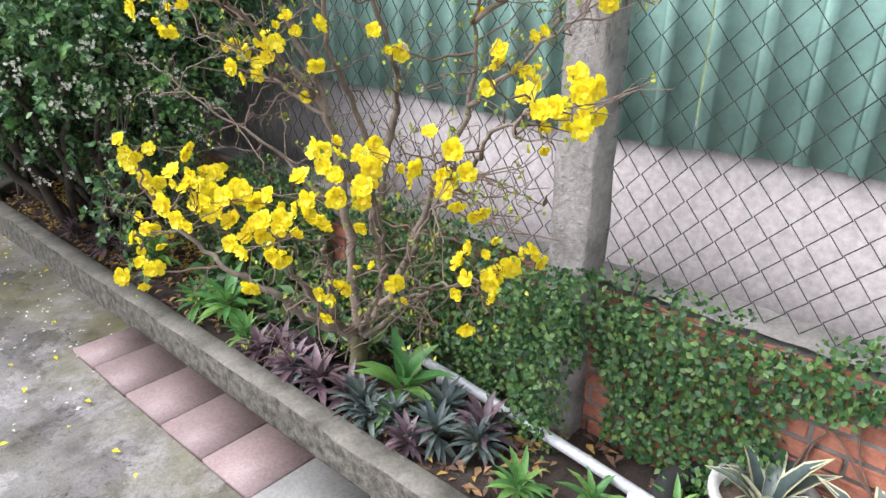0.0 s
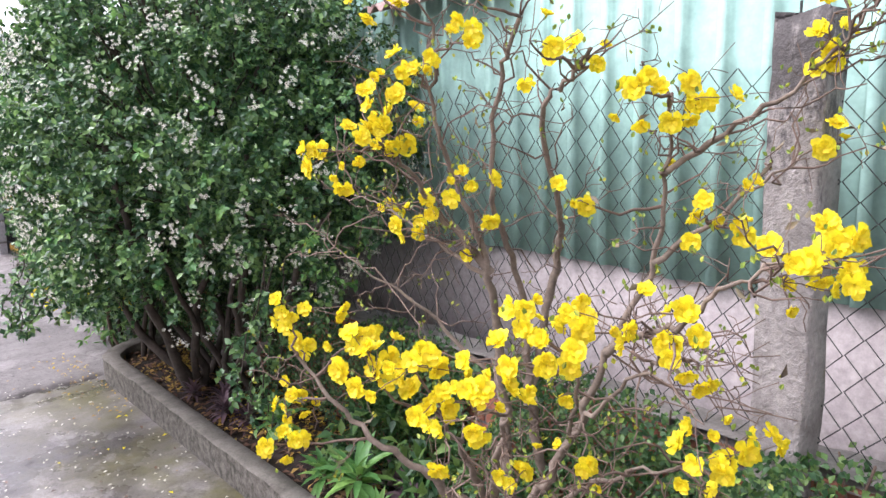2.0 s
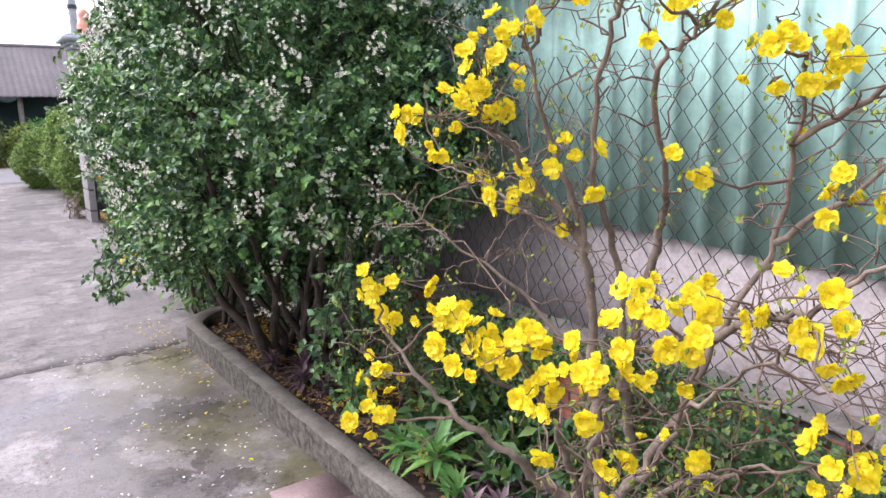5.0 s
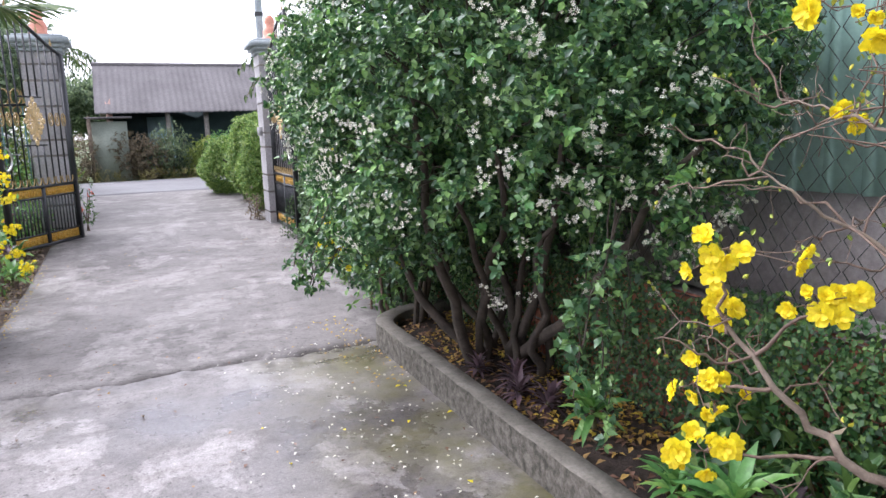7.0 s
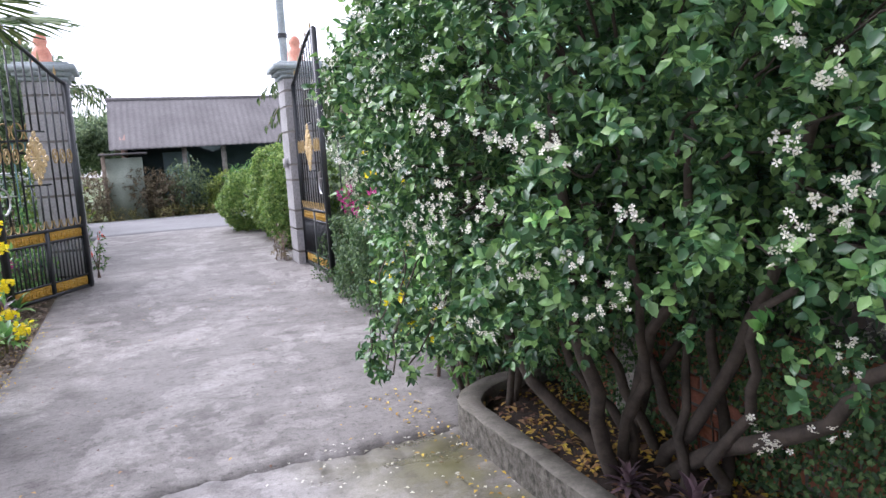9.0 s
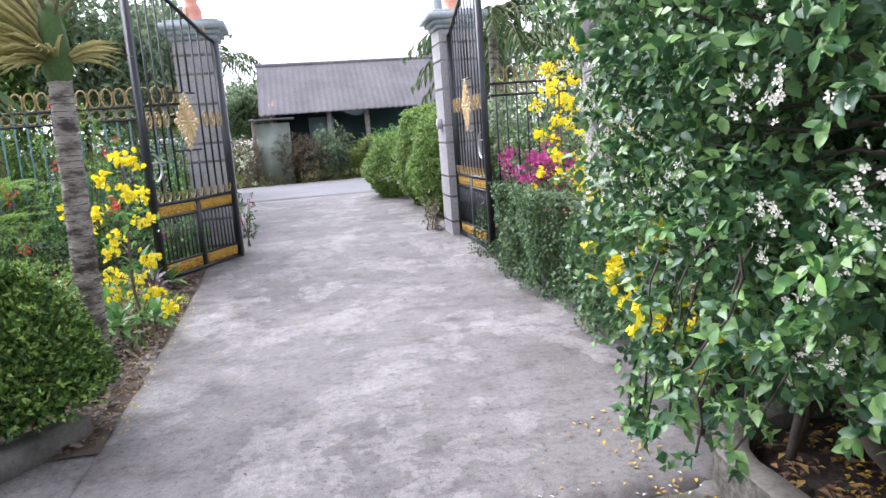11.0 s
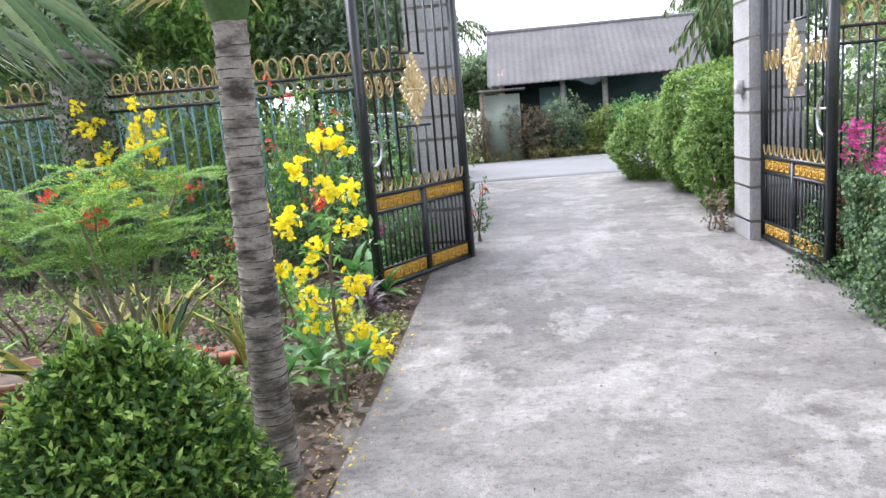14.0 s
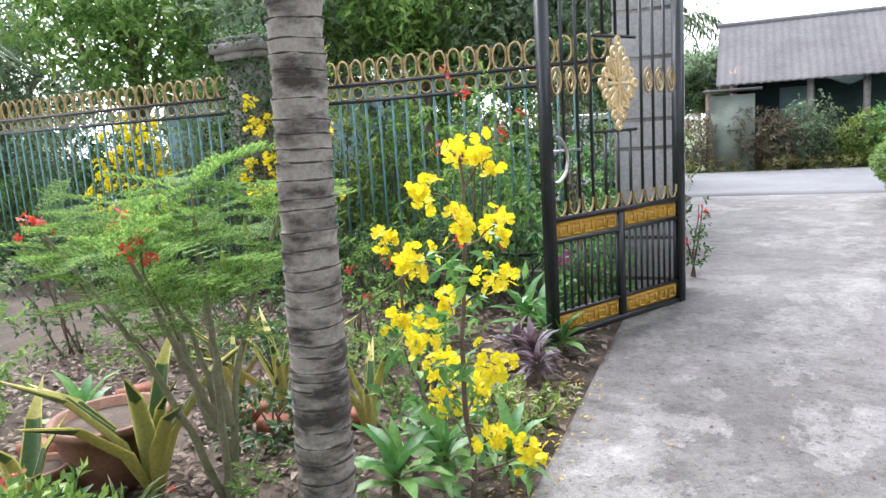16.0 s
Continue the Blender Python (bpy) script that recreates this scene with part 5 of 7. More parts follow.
# grey pipe along the bed
pl = thing("water_pipe", (1.8, 1.2, 0.16), "long grey plastic pipe lying on the soil", "pipe")
line = np.array([(1.84, 2.35, 0.16), (1.80, 1.75, 0.175), (1.735, 1.1, 0.18), (1.66, 0.4, 0.17), (1.58, -0.4, 0.16)])
part("tube", Soup().tube(smooth_line(line, 8) - (1.8, 1.2, 0.16), 0.021, 12).mesh("tube", True), M_pvc, pl)
for q in (0.30, 0.62):
    c = line[0] + (line[-1] - line[0]) * q
    part("coupling", Soup().tube([c - (-0.008, 0.04, 0) - np.array((1.8, 1.2, 0.157)), c + (-0.008, 0.04, 0) - np.array((1.8, 1.2, 0.157))], 0.026, 12).mesh("coupling", True), M_pvc, pl)


# ---- pots ----
def pot_mesh(r, h, wall_t=0.018, foot=0.72):
    return Soup().lathe([(0, 0), (r * foot, 0), (r * 0.9, h * 0.55), (r * 0.97, h * 0.88), (r * 1.06, h * 0.9), (r * 1.06, h), (r * 1.0 - wall_t, h), (r * 0.9 - wall_t, h * 0.6), (0, h * 0.86 - 0.02)], 28).mesh("pot", True)


def striped_blades(leaves, length, width, tilt0, tilt1, inside=0.72):
    """Stiff sword leaves, a green middle with pale margins."""
    a = np.arange(leaves) * 2.4 + rng.normal(0, 0.3, leaves)
    up = rng.uniform(tilt0, tilt1, leaves)
    d = np.column_stack([np.cos(a) * np.cos(up), np.sin(a) * np.cos(up), np.sin(up)])
    nor = np.column_stack([-np.cos(a) * np.sin(up), -np.sin(a) * np.sin(up), np.cos(up)])
    pos = np.column_stack([np.cos(a) * 0.025, np.sin(a) * 0.025, np.zeros(leaves)])
    sz = rng.uniform(0.75, 1.1, leaves)
    inner = leaf_mesh("leaf_middles", [strew(pos + nor * 0.002, d, nor, length * sz * 0.97, width * sz * inside, BLADE)])
    outer = leaf_mesh("leaf_margins", [strew(pos, d, nor, length * sz, width * sz, BLADE)])
    return inner, outer


def striped_plant(name, at, mats, label, leaves, length, width, tilts, group="", pot=None):
    t = thing(name, at, label, "potted plant" if pot else "plant", group)
    z = 0.0
    if pot:
        r, h, m = pot
        part("pot", pot_mesh(r, h), m, t)
        part("soil", Soup().lathe([(0, h * 0.86), (r * 0.94, h * 0.85)], 20), M_dirt, t)
        z = h * 0.84
    for me, m, nm in zip(striped_blades(leaves, length, width, *tilts, 0.84 if name == "snake_plant" else 0.72), mats, ("leaf_middles", "leaf_margins")):
        tagged(part(nm, me, m, t), kind="stuff").location = (0, 0, z)
    return t


striped_plant("variegated_agave", (1.80, 0.33, 0.10), (L_slate, L_edge), "cream-edged agave in a scuffed white pot", 16, 0.21, 0.066, (0.3, 1.3), "potted agaves", (0.15, 0.20, M_whitepot))
striped_plant("variegated_agave", (1.80, 0.02, 0.10), (L_slate, L_edge), "cream-edged agave in a scuffed white pot", 18, 0.22, 0.066, (0.2, 1.3), "potted agaves", (0.15, 0.20, M_whitepot))
t = thing("old_tyre", (1.80, 0.42, 0.12), "dark rubber ring lying behind the white pot", "tyre")
part("rubber", Soup().tube(ring_pts(0, 0, 0.19, 0.19, 24)[:, [0, 2, 1]] + (0, 0, 0.04), 0.045, 10, True).mesh("rubber", True), M_rubber, t)


# ---- litter and fallen petals ----
def scatter(name, x0, x1, y0, y1, n, z, length, width, material, label, dens=None, flat=0.35):
    p = np.column_stack([rng.uniform(x0, x1, n), rng.uniform(y0, y1, n), np.zeros(n)])
    if dens is not None:
        p = p[dens(p)]
    p[:, 2] = rise(p[:, 1]) + z + rng.uniform(0.0, 0.012, len(p))
    n = len(p)
    sz = rng.uniform(0.6, 1.2, n)
    me = leaf_mesh(name, [strew(p, rand_unit(n) * (1, 1, 0.15), np.array([[0, 0, 1.0]]) + rand_unit(n) * flat, length * sz, width * sz, LEAF)])
    tagged(part(name, me, material), label, "litter", kind="stuff")


scatter("bed_litter", 1.36, 1.9, -0.5, 5.5, 1700, 0.115, 0.055, 0.024, L_litter, "dry brown leaves on the bed soil")
scatter("yellow_litter", 1.36, 1.9, 3.2, 5.5, 1100, 0.12, 0.035, 0.018, L_litter_y, "fallen yellow leaves under the shrub", lambda p: lumpy(p, 3, 2) > -0.35)
scatter("fallen_petals", 0.1, 1.22, 0.6, 5.6, 620, 0.003, 0.020, 0.012, L_petal_w, "tiny white petals fallen on the concrete", lambda p: (p[:, 0] > 0.15 + 0.5 * rng.random(len(p))) & (p[:, 1] > 2.3 + lumpy(p, 2)), 0.1)
scatter("fallen_blooms", 0.2, 1.3, 0.9, 4.8, 34, 0.006, 0.034, 0.022, L_petal_y, "yellow petals fallen on pavers and concrete", None, 0.15)
scatter("corner_litter", 0.8, 1.22, 4.6, 6.2, 260, 0.003, 0.026, 0.015, L_litter_y, "orange leaves drifted at the bed's corner", lambda p: p[:, 0] > 1.3 - 0.5 * rng.random(len(p)), 0.2)
scatter("garden_litter", -4.9, -1.2, 6.65, 11.2, 9500, 0.015, 0.062, 0.032, L_litter_b, "dry leaves covering the garden soil", lambda p: lumpy(p, 2, 5) > -0.5)
scatter("edge_litter", -1.35, -1.08, 6.7, 9.8, 420, 0.012, 0.024, 0.012, L_litter_y, "small yellow litter along the drive's edge", None, 0.2)
scatter("drive_litter", -1.1, 1.7, 3.5, 10.5, 260, 0.003, 0.026, 0.014, L_litter, "scattered dry leaves on the drive", None, 0.1)


# ---- left garden ----
def fan_leaf_mesh(r, segs=26, spread=2.6, fold=0.06, droop=0.25):
    """A palmate leaf: pleated segments from one hub, split at the rim."""
    v, f = [], []
    for i in range(segs):
        a = (i / (segs - 1) - 0.5) * 2 * spread / 2
        da = spread / segs
        L = r * (1 - 0.18 * abs(a) / (spread / 2)) * rng.uniform(0.93, 1.05)
        n = len(v)
        for t, w in ((0.02, 0.9), (0.5, 1.05), (0.75, 0.72), (1.0, 0.03)):
            sag = -droop * r * t * t * rng.uniform(0.8, 1.2)
            for s, up in ((-1, 0.0), (0, fold), (1, 0.0)):
                ang = a + s * da * w * 0.5
                v.append((L * t * math.sin(ang), L * t * math.cos(ang), sag + up * r * 0.5 * t * w))
        for k in range(3):
            for s in (0, 1):
                q = n + k * 3 + s
                f.append((q, q + 1, q + 4, q + 3))
    return np_mesh("fan", np.array(v), np.array(f))


def palm_crown(t, base, fans, petiole, r, tilt, mat_leaf, mats_stalk):
    """Fan leaves on stalks round a crown; tilt gives the stalks' rise in degrees."""
    for k, (az, el, *far) in enumerate(fans):
        a, e = radians(az), radians(el)
        d = np.array((math.cos(a) * math.cos(e), math.sin(a) * math.cos(e), math.sin(e)))
        reach = far[0] if far else petiole
        p = np.array([(0, 0, 0), d * reach * 0.5 + (0, 0, 0.04), d * reach])
        part("leaf_stalk", Soup().tube(smooth_line(p, 5) + base, np.linspace(0.016, 0.008, 11), 6).mesh("leaf_stalk", True), mats_stalk, t)
        o = part("fan", fan_leaf_mesh(r * rng.uniform(0.9, 1.08)), mat_leaf, t, "pleated fan leaf")
        nose = Vector(d) + Vector((0, 0, -tilt))
        o.matrix_local = Matrix.Translation(Vector(base + d * reach)) @ nose.to_track_quat("Y", "Z").to_matrix().to_4x4()


def ring_sway(z, ang):
    return 0.0035 * np.sin(ang + z * 9) + 0.0012 * np.sin(3 * ang + z * 17) + 0.02


def ring_trunk(h, r0, r1, lean=(0, 0)):
    """A nearly straight trunk of low rings; gives the mesh and the heights of the ring joints."""
    edges = [0.0]
    while edges[-1] < h + 0.1:
        edges.append(edges[-1] + rng.uniform(0.020, 0.052))
    edges = np.array(edges)
    n, seg = int(h / 0.005), 32
    z, ang = np.meshgrid(np.linspace(0, h, n), np.arange(seg) * 2 * math.pi / seg, indexing="ij")
    q = z + ring_sway(z, ang)
    i = np.clip(np.searchsorted(edges, q) - 1, 0, len(edges) - 2)
    k = (q - edges[i]) / (edges[i + 1] - edges[i])
    amp = 0.0018 + 0.0018 * np.sin(i * 2.7) ** 2
    r = r0 + (r1 - r0) * z / h + amp * (k ** 2 * 2 - 1) + 0.03 * np.exp(-z / 0.10) + 0.0015 * np.sin(ang * 5 + z * 40)
    kk = (z / h) ** 1.2
    v = np.stack([lean[0] * kk + r * np.cos(ang), lean[1] * kk + r * np.sin(ang), z], -1).reshape(-1, 3)
    a, b = np.meshgrid(np.arange(n - 1), np.arange(seg), indexing="ij")
    b2 = (b + 1) % seg
    return np_mesh("trunk", v, np.stack([a * seg + b, a * seg + b2, (a + 1) * seg + b2, (a + 1) * seg + b], -1).reshape(-1, 4)), edges


def leaf_scar(e, h, r0, r1, lean):
    """The thin corky line left by one leaf base, wavering and broken in height; its dark colour includes the groove's
    shade.
    """
    seg = 40
    ang = np.arange(seg) * 2 * math.pi / seg
    z = e - ring_sway(e, ang)
    half = 0.0021 + 0.0018 * np.sin(ang * 2 + e * 50) * np.sin(ang * 5 + e * 80)
    rows = []
    for dz, dr in ((-1, -0.004), (-0.6, 0.0022), (0.6, 0.0028), (1, -0.004)):
        zz = z + dz * half
        r = r0 + (r1 - r0) * zz / h + dr + 0.03 * np.exp(-np.maximum(zz, 0) / 0.10)
        kk = (np.maximum(zz, 0) / h) ** 1.2
        rows.append(np.column_stack([lean[0] * kk + r * np.cos(ang), lean[1] * kk + r * np.sin(ang), zz]))
    f = [(k * seg + i, k * seg + (i + 1) % seg, (k + 1) * seg + (i + 1) % seg, (k + 1) * seg + i) for k in range(3) for i in range(seg)]
    return np_mesh("leaf_scar", np.concatenate(rows), np.array(f))


palm = thing("ringed_palm", (-1.402, 7.622, 0.0), "slender palm with a ringed grey trunk beside the drive", "palm tree")
trunk_mesh, joints = ring_trunk(1.80, 0.077, 0.062, (0.038, 0.022))
palm_trunk = part("trunk", trunk_mesh, M_palm, palm, "grey trunk ringed by leaf scars")
for e in joints[2:]:
    if e < 1.76:
        part("leaf_scar", leaf_scar(e, 1.80, 0.077, 0.062, (0.038, 0.022)), M_scar, palm_trunk)
part("crownshaft", Soup().lathe([(0.060, 1.78), (0.080, 1.84), (0.076, 2.02), (0.05, 2.18), (0.0, 2.22)], 14, (0.038, 0.022, 0)).mesh("crownshaft", True), L_palm, palm, "green leaf-base sheath")
palm_crown(palm, np.array((0.038, 0.022, 2.08)), ((20, 42), (140, 50), (260, 60), (320, 48), (80, 62), (200, 38)), 0.55, 0.62, 0.5, L_palm, M_bark_green)
for az, el, ln in ((170, 18, 0.36), (195, 34, 0.42), (215, 8, 0.34), (240, 25, 0.38), (150, 40, 0.44), (185, 55, 0.5), (120, 15, 0.34), (30, 14, 0.30), (350, 25, 0.32), (205, 60, 0.5), (160, 62, 0.5), (275, 20, 0.30)):
    a, e = radians(az), radians(el)
    n = 9
    aa = a + rng.normal(0, 0.28, n)
    ee = e + rng.normal(0, 0.14, n)
    d = np.column_stack([np.cos(aa) * np.cos(ee), np.sin(aa) * np.cos(ee), np.sin(ee)])
    part("dry_frond", leaf_mesh("dry_frond", [strew(np.tile(((0.038, 0.022, 1.88),), (n, 1)) + d * 0.05, d, np.tile(((0, 0, 1.0),), (n, 1)) + rand_unit(n) * 0.3, ln * rng.uniform(0.8, 1.1, n), 0.022, BLADE)]), L_palm_dry, palm, "yellowed split frond")

fan_palm = thing("fan_palm", (-2.12, 6.62, 0.0), "stout fan palm with broad drooping leaves", "palm tree")
part("trunk", ring_trunk(1.62, 0.125, 0.10, (-0.30, 0.05))[0], M_palm, fan_palm, "rough grey and dark trunk")
palm_crown(fan_palm, np.array((-0.30, 0.05, 1.60)), ((-32, 6, 0.88), (-8, 20, 0.85), (18, 30, 0.55), (60, 34, 0.5), (95, 30), (-70, 40), (140, 35), (190, 30), (240, 40), (30, 66), (120, 70), (-30, 55)), 0.6, 0.56, 0.85, L_palm, M_bark_green)


def dome_shrub(at, r, h, leaves, label, material, leaf=(0.036, 0.017), name="clipped_shrub", per=7, group="", lum=0.12, tips=False):
    t = thing(name, at, label, "shrub", group)
    pts, out = crown_points(leaves // per, (0, 0, h * 0.52), (r, r, h * 0.50), lum, 4.0, 0.6 if tips else 0.76, at[0] * 3)
    pts[:, :2] *= (1.36 - 0.78 * pts[:, 2:3] / h) if tips else (1.12 - 0.42 * pts[:, 2:3] / h)
    pts[:, 2] = np.maximum(pts[:, 2], 0.06)
    keep = pts[:, 2] > (0.20 if tips else 0.13) + 0.06 * lumpy(pts, 6)
    pts, out = pts[keep], out[keep]
    if tips:
        for part_name, share, k, size, m in (("crown", 1.0, per, 1.0, material), ("young_tip", 0.22, 5, 0.85, L_tip)):
            q = rng.permutation(len(pts))[:int(len(pts) * share)]
            p, o = pts[q], out[q]
            axis = o * 0.8 + rand_unit(len(q)) * 0.45 + (0, 0, 0.75)
            axis /= np.linalg.norm(axis, axis=1, keepdims=True)
            w = np.repeat(np.arange(len(q)), k)
            pos = p[w] + axis[w] * (rng.random(len(w)) * 0.05 + (0.035 if size < 1 else 0.0))[:, None]
            d = axis[w] * 0.8 + rand_unit(len(w)) * 0.75
            s = rng.uniform(0.7, 1.15, len(w)) * size
            me = leaf_mesh(part_name, [strew(pos, d, axis[w] * 0.6 + rand_unit(len(w)) * 0.8, leaf[0] * s, leaf[1] * s, LEAF)])
            o2 = part(part_name, me, m, t, "" if size == 1.0 else "fresh yellow-green leaf tips")
            if size < 1:
                tagged(o2, kind="stuff")
        for c in ((-0.24, -0.20, 0.72), (-0.08, 0.10, 0.84), (0.14, 0.26, 0.72), (-0.30, 0.14, 0.66)):
            tagged(part("flower_head", blossom_tris(rng.normal(0, 0.018, (16, 3)), rand_unit(16) + (0.2, -0.4, 0.8), 0.022, 4, 0.6), L_petal_r, t, "scarlet flower head"), kind="stuff").location = c
    else:
        part("crown", leaf_mesh("crown", [sprays(pts, out, per, leaf[0], leaf[1], 0.05, -0.75, LEAF, 0.5)]), material, t)
    for i in range(6):
        b = np.array((rng.normal(0, r * 0.35), rng.normal(0, r * 0.35), h * 0.6))
        part("stem", Soup().tube(wander((rng.normal(0, 0.05), rng.normal(0, 0.05), -0.05), b, 7, 0.012), np.linspace(0.013, 0.005, 7), 6), M_dark_bark, t)
    return t


dome_shrub((-1.53, 6.86, 0.0), 0.36, 0.83, 42000, "clipped green ixora shrub in a rounded dome", L_shrub, (0.036, 0.017), lum=0.16, tips=True)


def spire_plant(at, h, label, heads, lean=(0, 0), group="", spread=0.20, leafy=40, low=0.25):
    """A tall stem with side shoots that end in yellow trumpet clusters."""
    t = thing("yellow_bells", at, label, "flowering shrub", group)
    top = np.array((lean[0], lean[1], h))
    line = wander((0, 0, -0.05), top, 14, 0.010)
    part("stem", Soup().tube(line, np.linspace(0.013, 0.005, 14), 7).mesh("stem", True), M_twig, t)
    fp, tw = [], Soup()
    for i in range(heads):
        k = low + (1 - low) * i / max(1, heads - 1)
        a = line[min(13, int(k * 13))]
        az = i * 2.4 + rng.normal(0, 0.4)
        s = spread * (1.25 - 0.9 * k) * rng.uniform(0.5, 1.2)
        b = a + np.array((math.cos(az) * s, math.sin(az) * s, rng.uniform(0.02, 0.10)))
        tw.tube(wander(a, b, 6, 0.008), np.linspace(0.005, 0.0025, 6), 5)
        fp.append(b + rng.normal(0, 0.030, (20, 3)))
        m = blossom_tris(fp[-1] - b, rand_unit(20) + (0.2, -0.6, 0.3), 0.046, 5, 0.95)
        o = tagged(part("flower_head", m, L_petal_y, t, "yellow trumpet cluster"), kind="stuff")
        o.location = b
    tagged(part("side_shoot", tw, M_twig, t), kind="stuff")
    p = line[rng.integers(1, 11, leafy)] + rng.normal(0, spread * 0.45, (leafy, 3)) * (1, 1, 0.3)
    part("foliage", leaf_mesh("foliage", [sprays(p, rand_unit(leafy), 4, 0.075, 0.026, 0.05, 0.3)]), L_bright, t)
    return t


spire_plant((-1.33, 8.42, 0.0), 1.30, "slender yellow-flowered shrub at the drive's edge", 15, (0.03, 0.0), "", 0.25, 46, 0.2)
spire_plant((-1.62, 8.75, 0.0), 0.95, "low yellow-flowered shoot beside the palm", 5, (-0.1, 0.0), "", 0.22, 24, 0.5)
spire_plant((-4.22, 11.15, 0.05), 1.66, "yellow-flowered shrub against the railing", 16, (-0.05, 0.1), "yellow bushes at the railing", 0.30, 40, 0.55)
spire_plant((-3.72, 11.05, 0.05), 1.62, "yellow-flowered shrub against the railing", 18, (0.05, 0.1), "yellow bushes at the railing", 0.30, 40, 0.45)
spire_plant((-6.75, 12.0, 0.1), 1.65, "yellow-flowered bush behind the railing", 60, (0.1, 0.1), "yellow bushes at the railing", 0.62, 60, 0.3)
spire_plant((-2.95, 6.9, 0.0), 0.95, "yellow-flowered shoot near the fan palm", 6, (0.05, 0.1), "", 0.18, 24, 0.5)

# feathery red-flowered shrub
fern = thing("feathery_shrub", (-2.30, 8.25, 0.0), "feathery-leaved shrub with scarlet flower heads", "shrub")
stems = [((0, 0, -0.05), (0.06, -0.06, 0.45), (0.16, -0.16, 0.98)), ((0.02, 0.02, -0.05), (-0.10, 0.06, 0.5), (-0.30, 0.0, 1.10)), ((0.0, 0.02, -0.05), (0.02, 0.12, 0.55), (0.18, 0.30, 1.18)), ((0, 0, -0.05), (-0.14, -0.14, 0.55), (-0.50, -0.25, 1.12)), ((0, 0, 0.3), (0.02, -0.2, 0.7), (0.10, -0.42, 1.08)), ((-0.05, 0, 0.3), (-0.3, 0.1, 0.75), (-0.62, 0.2, 1.18)), ((0, 0.05, 0.3), (-0.05, 0.05, 0.8), (-0.02, 0.02, 1.26))]
fsets = []
for st in stems:
    line = smooth_line(st, 8, 0.004)
    part("stem", Soup().tube(line, np.linspace(0.019, 0.007, len(line)), 7).mesh("stem", True), M_fernstem, fern)
    for i in range(22):
        a = line[rng.integers(12, len(line))]
        az = rng.uniform(0, 6.28)
        L = rng.uniform(0.24, 0.44)
        d = np.array((math.cos(az), math.sin(az), rng.uniform(0.0, 1.0)))
        d /= np.linalg.norm(d)
        side = np.cross(d, (0, 0, 1))
        q = np.linspace(0.15, 1, 9)
        ax = a + d * (q * L)[:, None] + np.array((0, 0, -0.09)) * (q ** 2)[:, None]
        for sgn in (-1, 1):
            pin = d * 0.35 + side * sgn
            m = 6
            for w in range(m):
                base = ax + pin * (w / m * 0.075 * (1.1 - 0.5 * q))[:, None]
                for s2 in (-1, 1):
                    fsets.append(strew(base, np.tile(d * s2 + pin * 0.3, (9, 1)), np.tile(((0, 0, 1.0),), (9, 1)) + rand_unit(9) * 0.6, 0.018, 0.0075, LEAF))
tagged(part("foliage", leaf_mesh("foliage", fsets), L_fern, fern, "fine feathery green leaflets"), kind="stuff")
for c in ((0.18, -0.44, 1.10), (-0.34, 0.02, 1.14), (0.22, 0.36, 1.14), (-0.52, -0.28, 1.16), (0.85, 0.55, 0.98)):
    m = blossom_tris(rng.normal(0, 0.032, (14, 3)), rand_unit(14) + (0, 0, 0.6), 0.040, 5, 0.6)
    tagged(part("flower_head", m, L_petal_r, fern, "scarlet flower head"), kind="stuff").location = c
    part("flower_stalk", Soup().tube(wander((c[0] * 0.6, c[1] * 0.6, 0.75), c, 5, 0.01), 0.004, 5), M_bark_green, fern)

for i in range(9):
    c = np.array((rng.uniform(-0.4, 0.35), rng.uniform(-0.45, 0.1), rng.uniform(0.92, 1.16)))
    part("seed_pod", leaf_mesh("seed_pod", [strew(np.array([c]), np.array([(0.05, 0.02, -1.0)]), np.array([(0.5, -0.8, 0.1)]), 0.10, 0.018, OVAL)]), L_yellowgreen, fern, "flat green seed pod")
# pots and sword plants
for x, y, r, h in ((-2.94, 8.28, 0.235, 0.30), (-3.06, 8.02, 0.115, 0.17)):
    t = thing("terracotta_pot", (x, y, -0.01), "weathered terracotta pot filled with soil", "pot", "terracotta pots")
    part("pot", pot_mesh(r, h), M_terra, t)
    part("soil", Soup().lathe([(0, h * 0.88), (r * 0.94, h * 0.87)], 20), M_dirt, t)
SW = (L_shrub, L_edge)
for x, y, n, L, w in ((-2.66, 8.22, 9, 0.70, 0.085), (-2.90, 7.84, 6, 0.56, 0.085), (-2.62, 9.05, 12, 0.60, 0.055), (-2.42, 7.15, 9, 0.58, 0.065), (-2.05, 8.95, 8, 0.5, 0.05), (-3.05, 9.2, 8, 0.5, 0.05)):
    striped_plant("snake_plant", (x, y, 0.0), (L_snake, M_yellow_edge), "yellow-edged upright snake plant in the garden", n, L, w, (1.0, 1.5), "snake plants in the garden")
for x, y in ((-2.30, 6.85), (-2.55, 7.95), (-2.2, 7.6)):
    striped_plant("spider_plant", (x, y, 0.0), (L_bright, L_edge), "low arching striped-leaf plant", 22, 0.24, 0.016, (0.2, 1.2), "spider plants in the garden")
for x, y, sc in ((-1.62, 8.38, 1.25), (-1.50, 8.60, 1.2), (-1.28, 8.70, 1.0), (-1.55, 10.35, 1.5), (-1.75, 10.55, 1.5), (-1.42, 10.15, 1.1), (-3.35, 8.45, 1.3), (-1.75, 9.3, 1.1), (-2.2, 10.2, 1.3)):
    me = rosette_mesh(15, 0.19, 0.055, 0.0, 1.25)
    me.materials.append(L_bright)
    rosette("broad_leaf_plant", (x, y, 0.08), me, None, "lush green broad-leaved garden plant", "plant", "broad-leaved garden plants", sc)
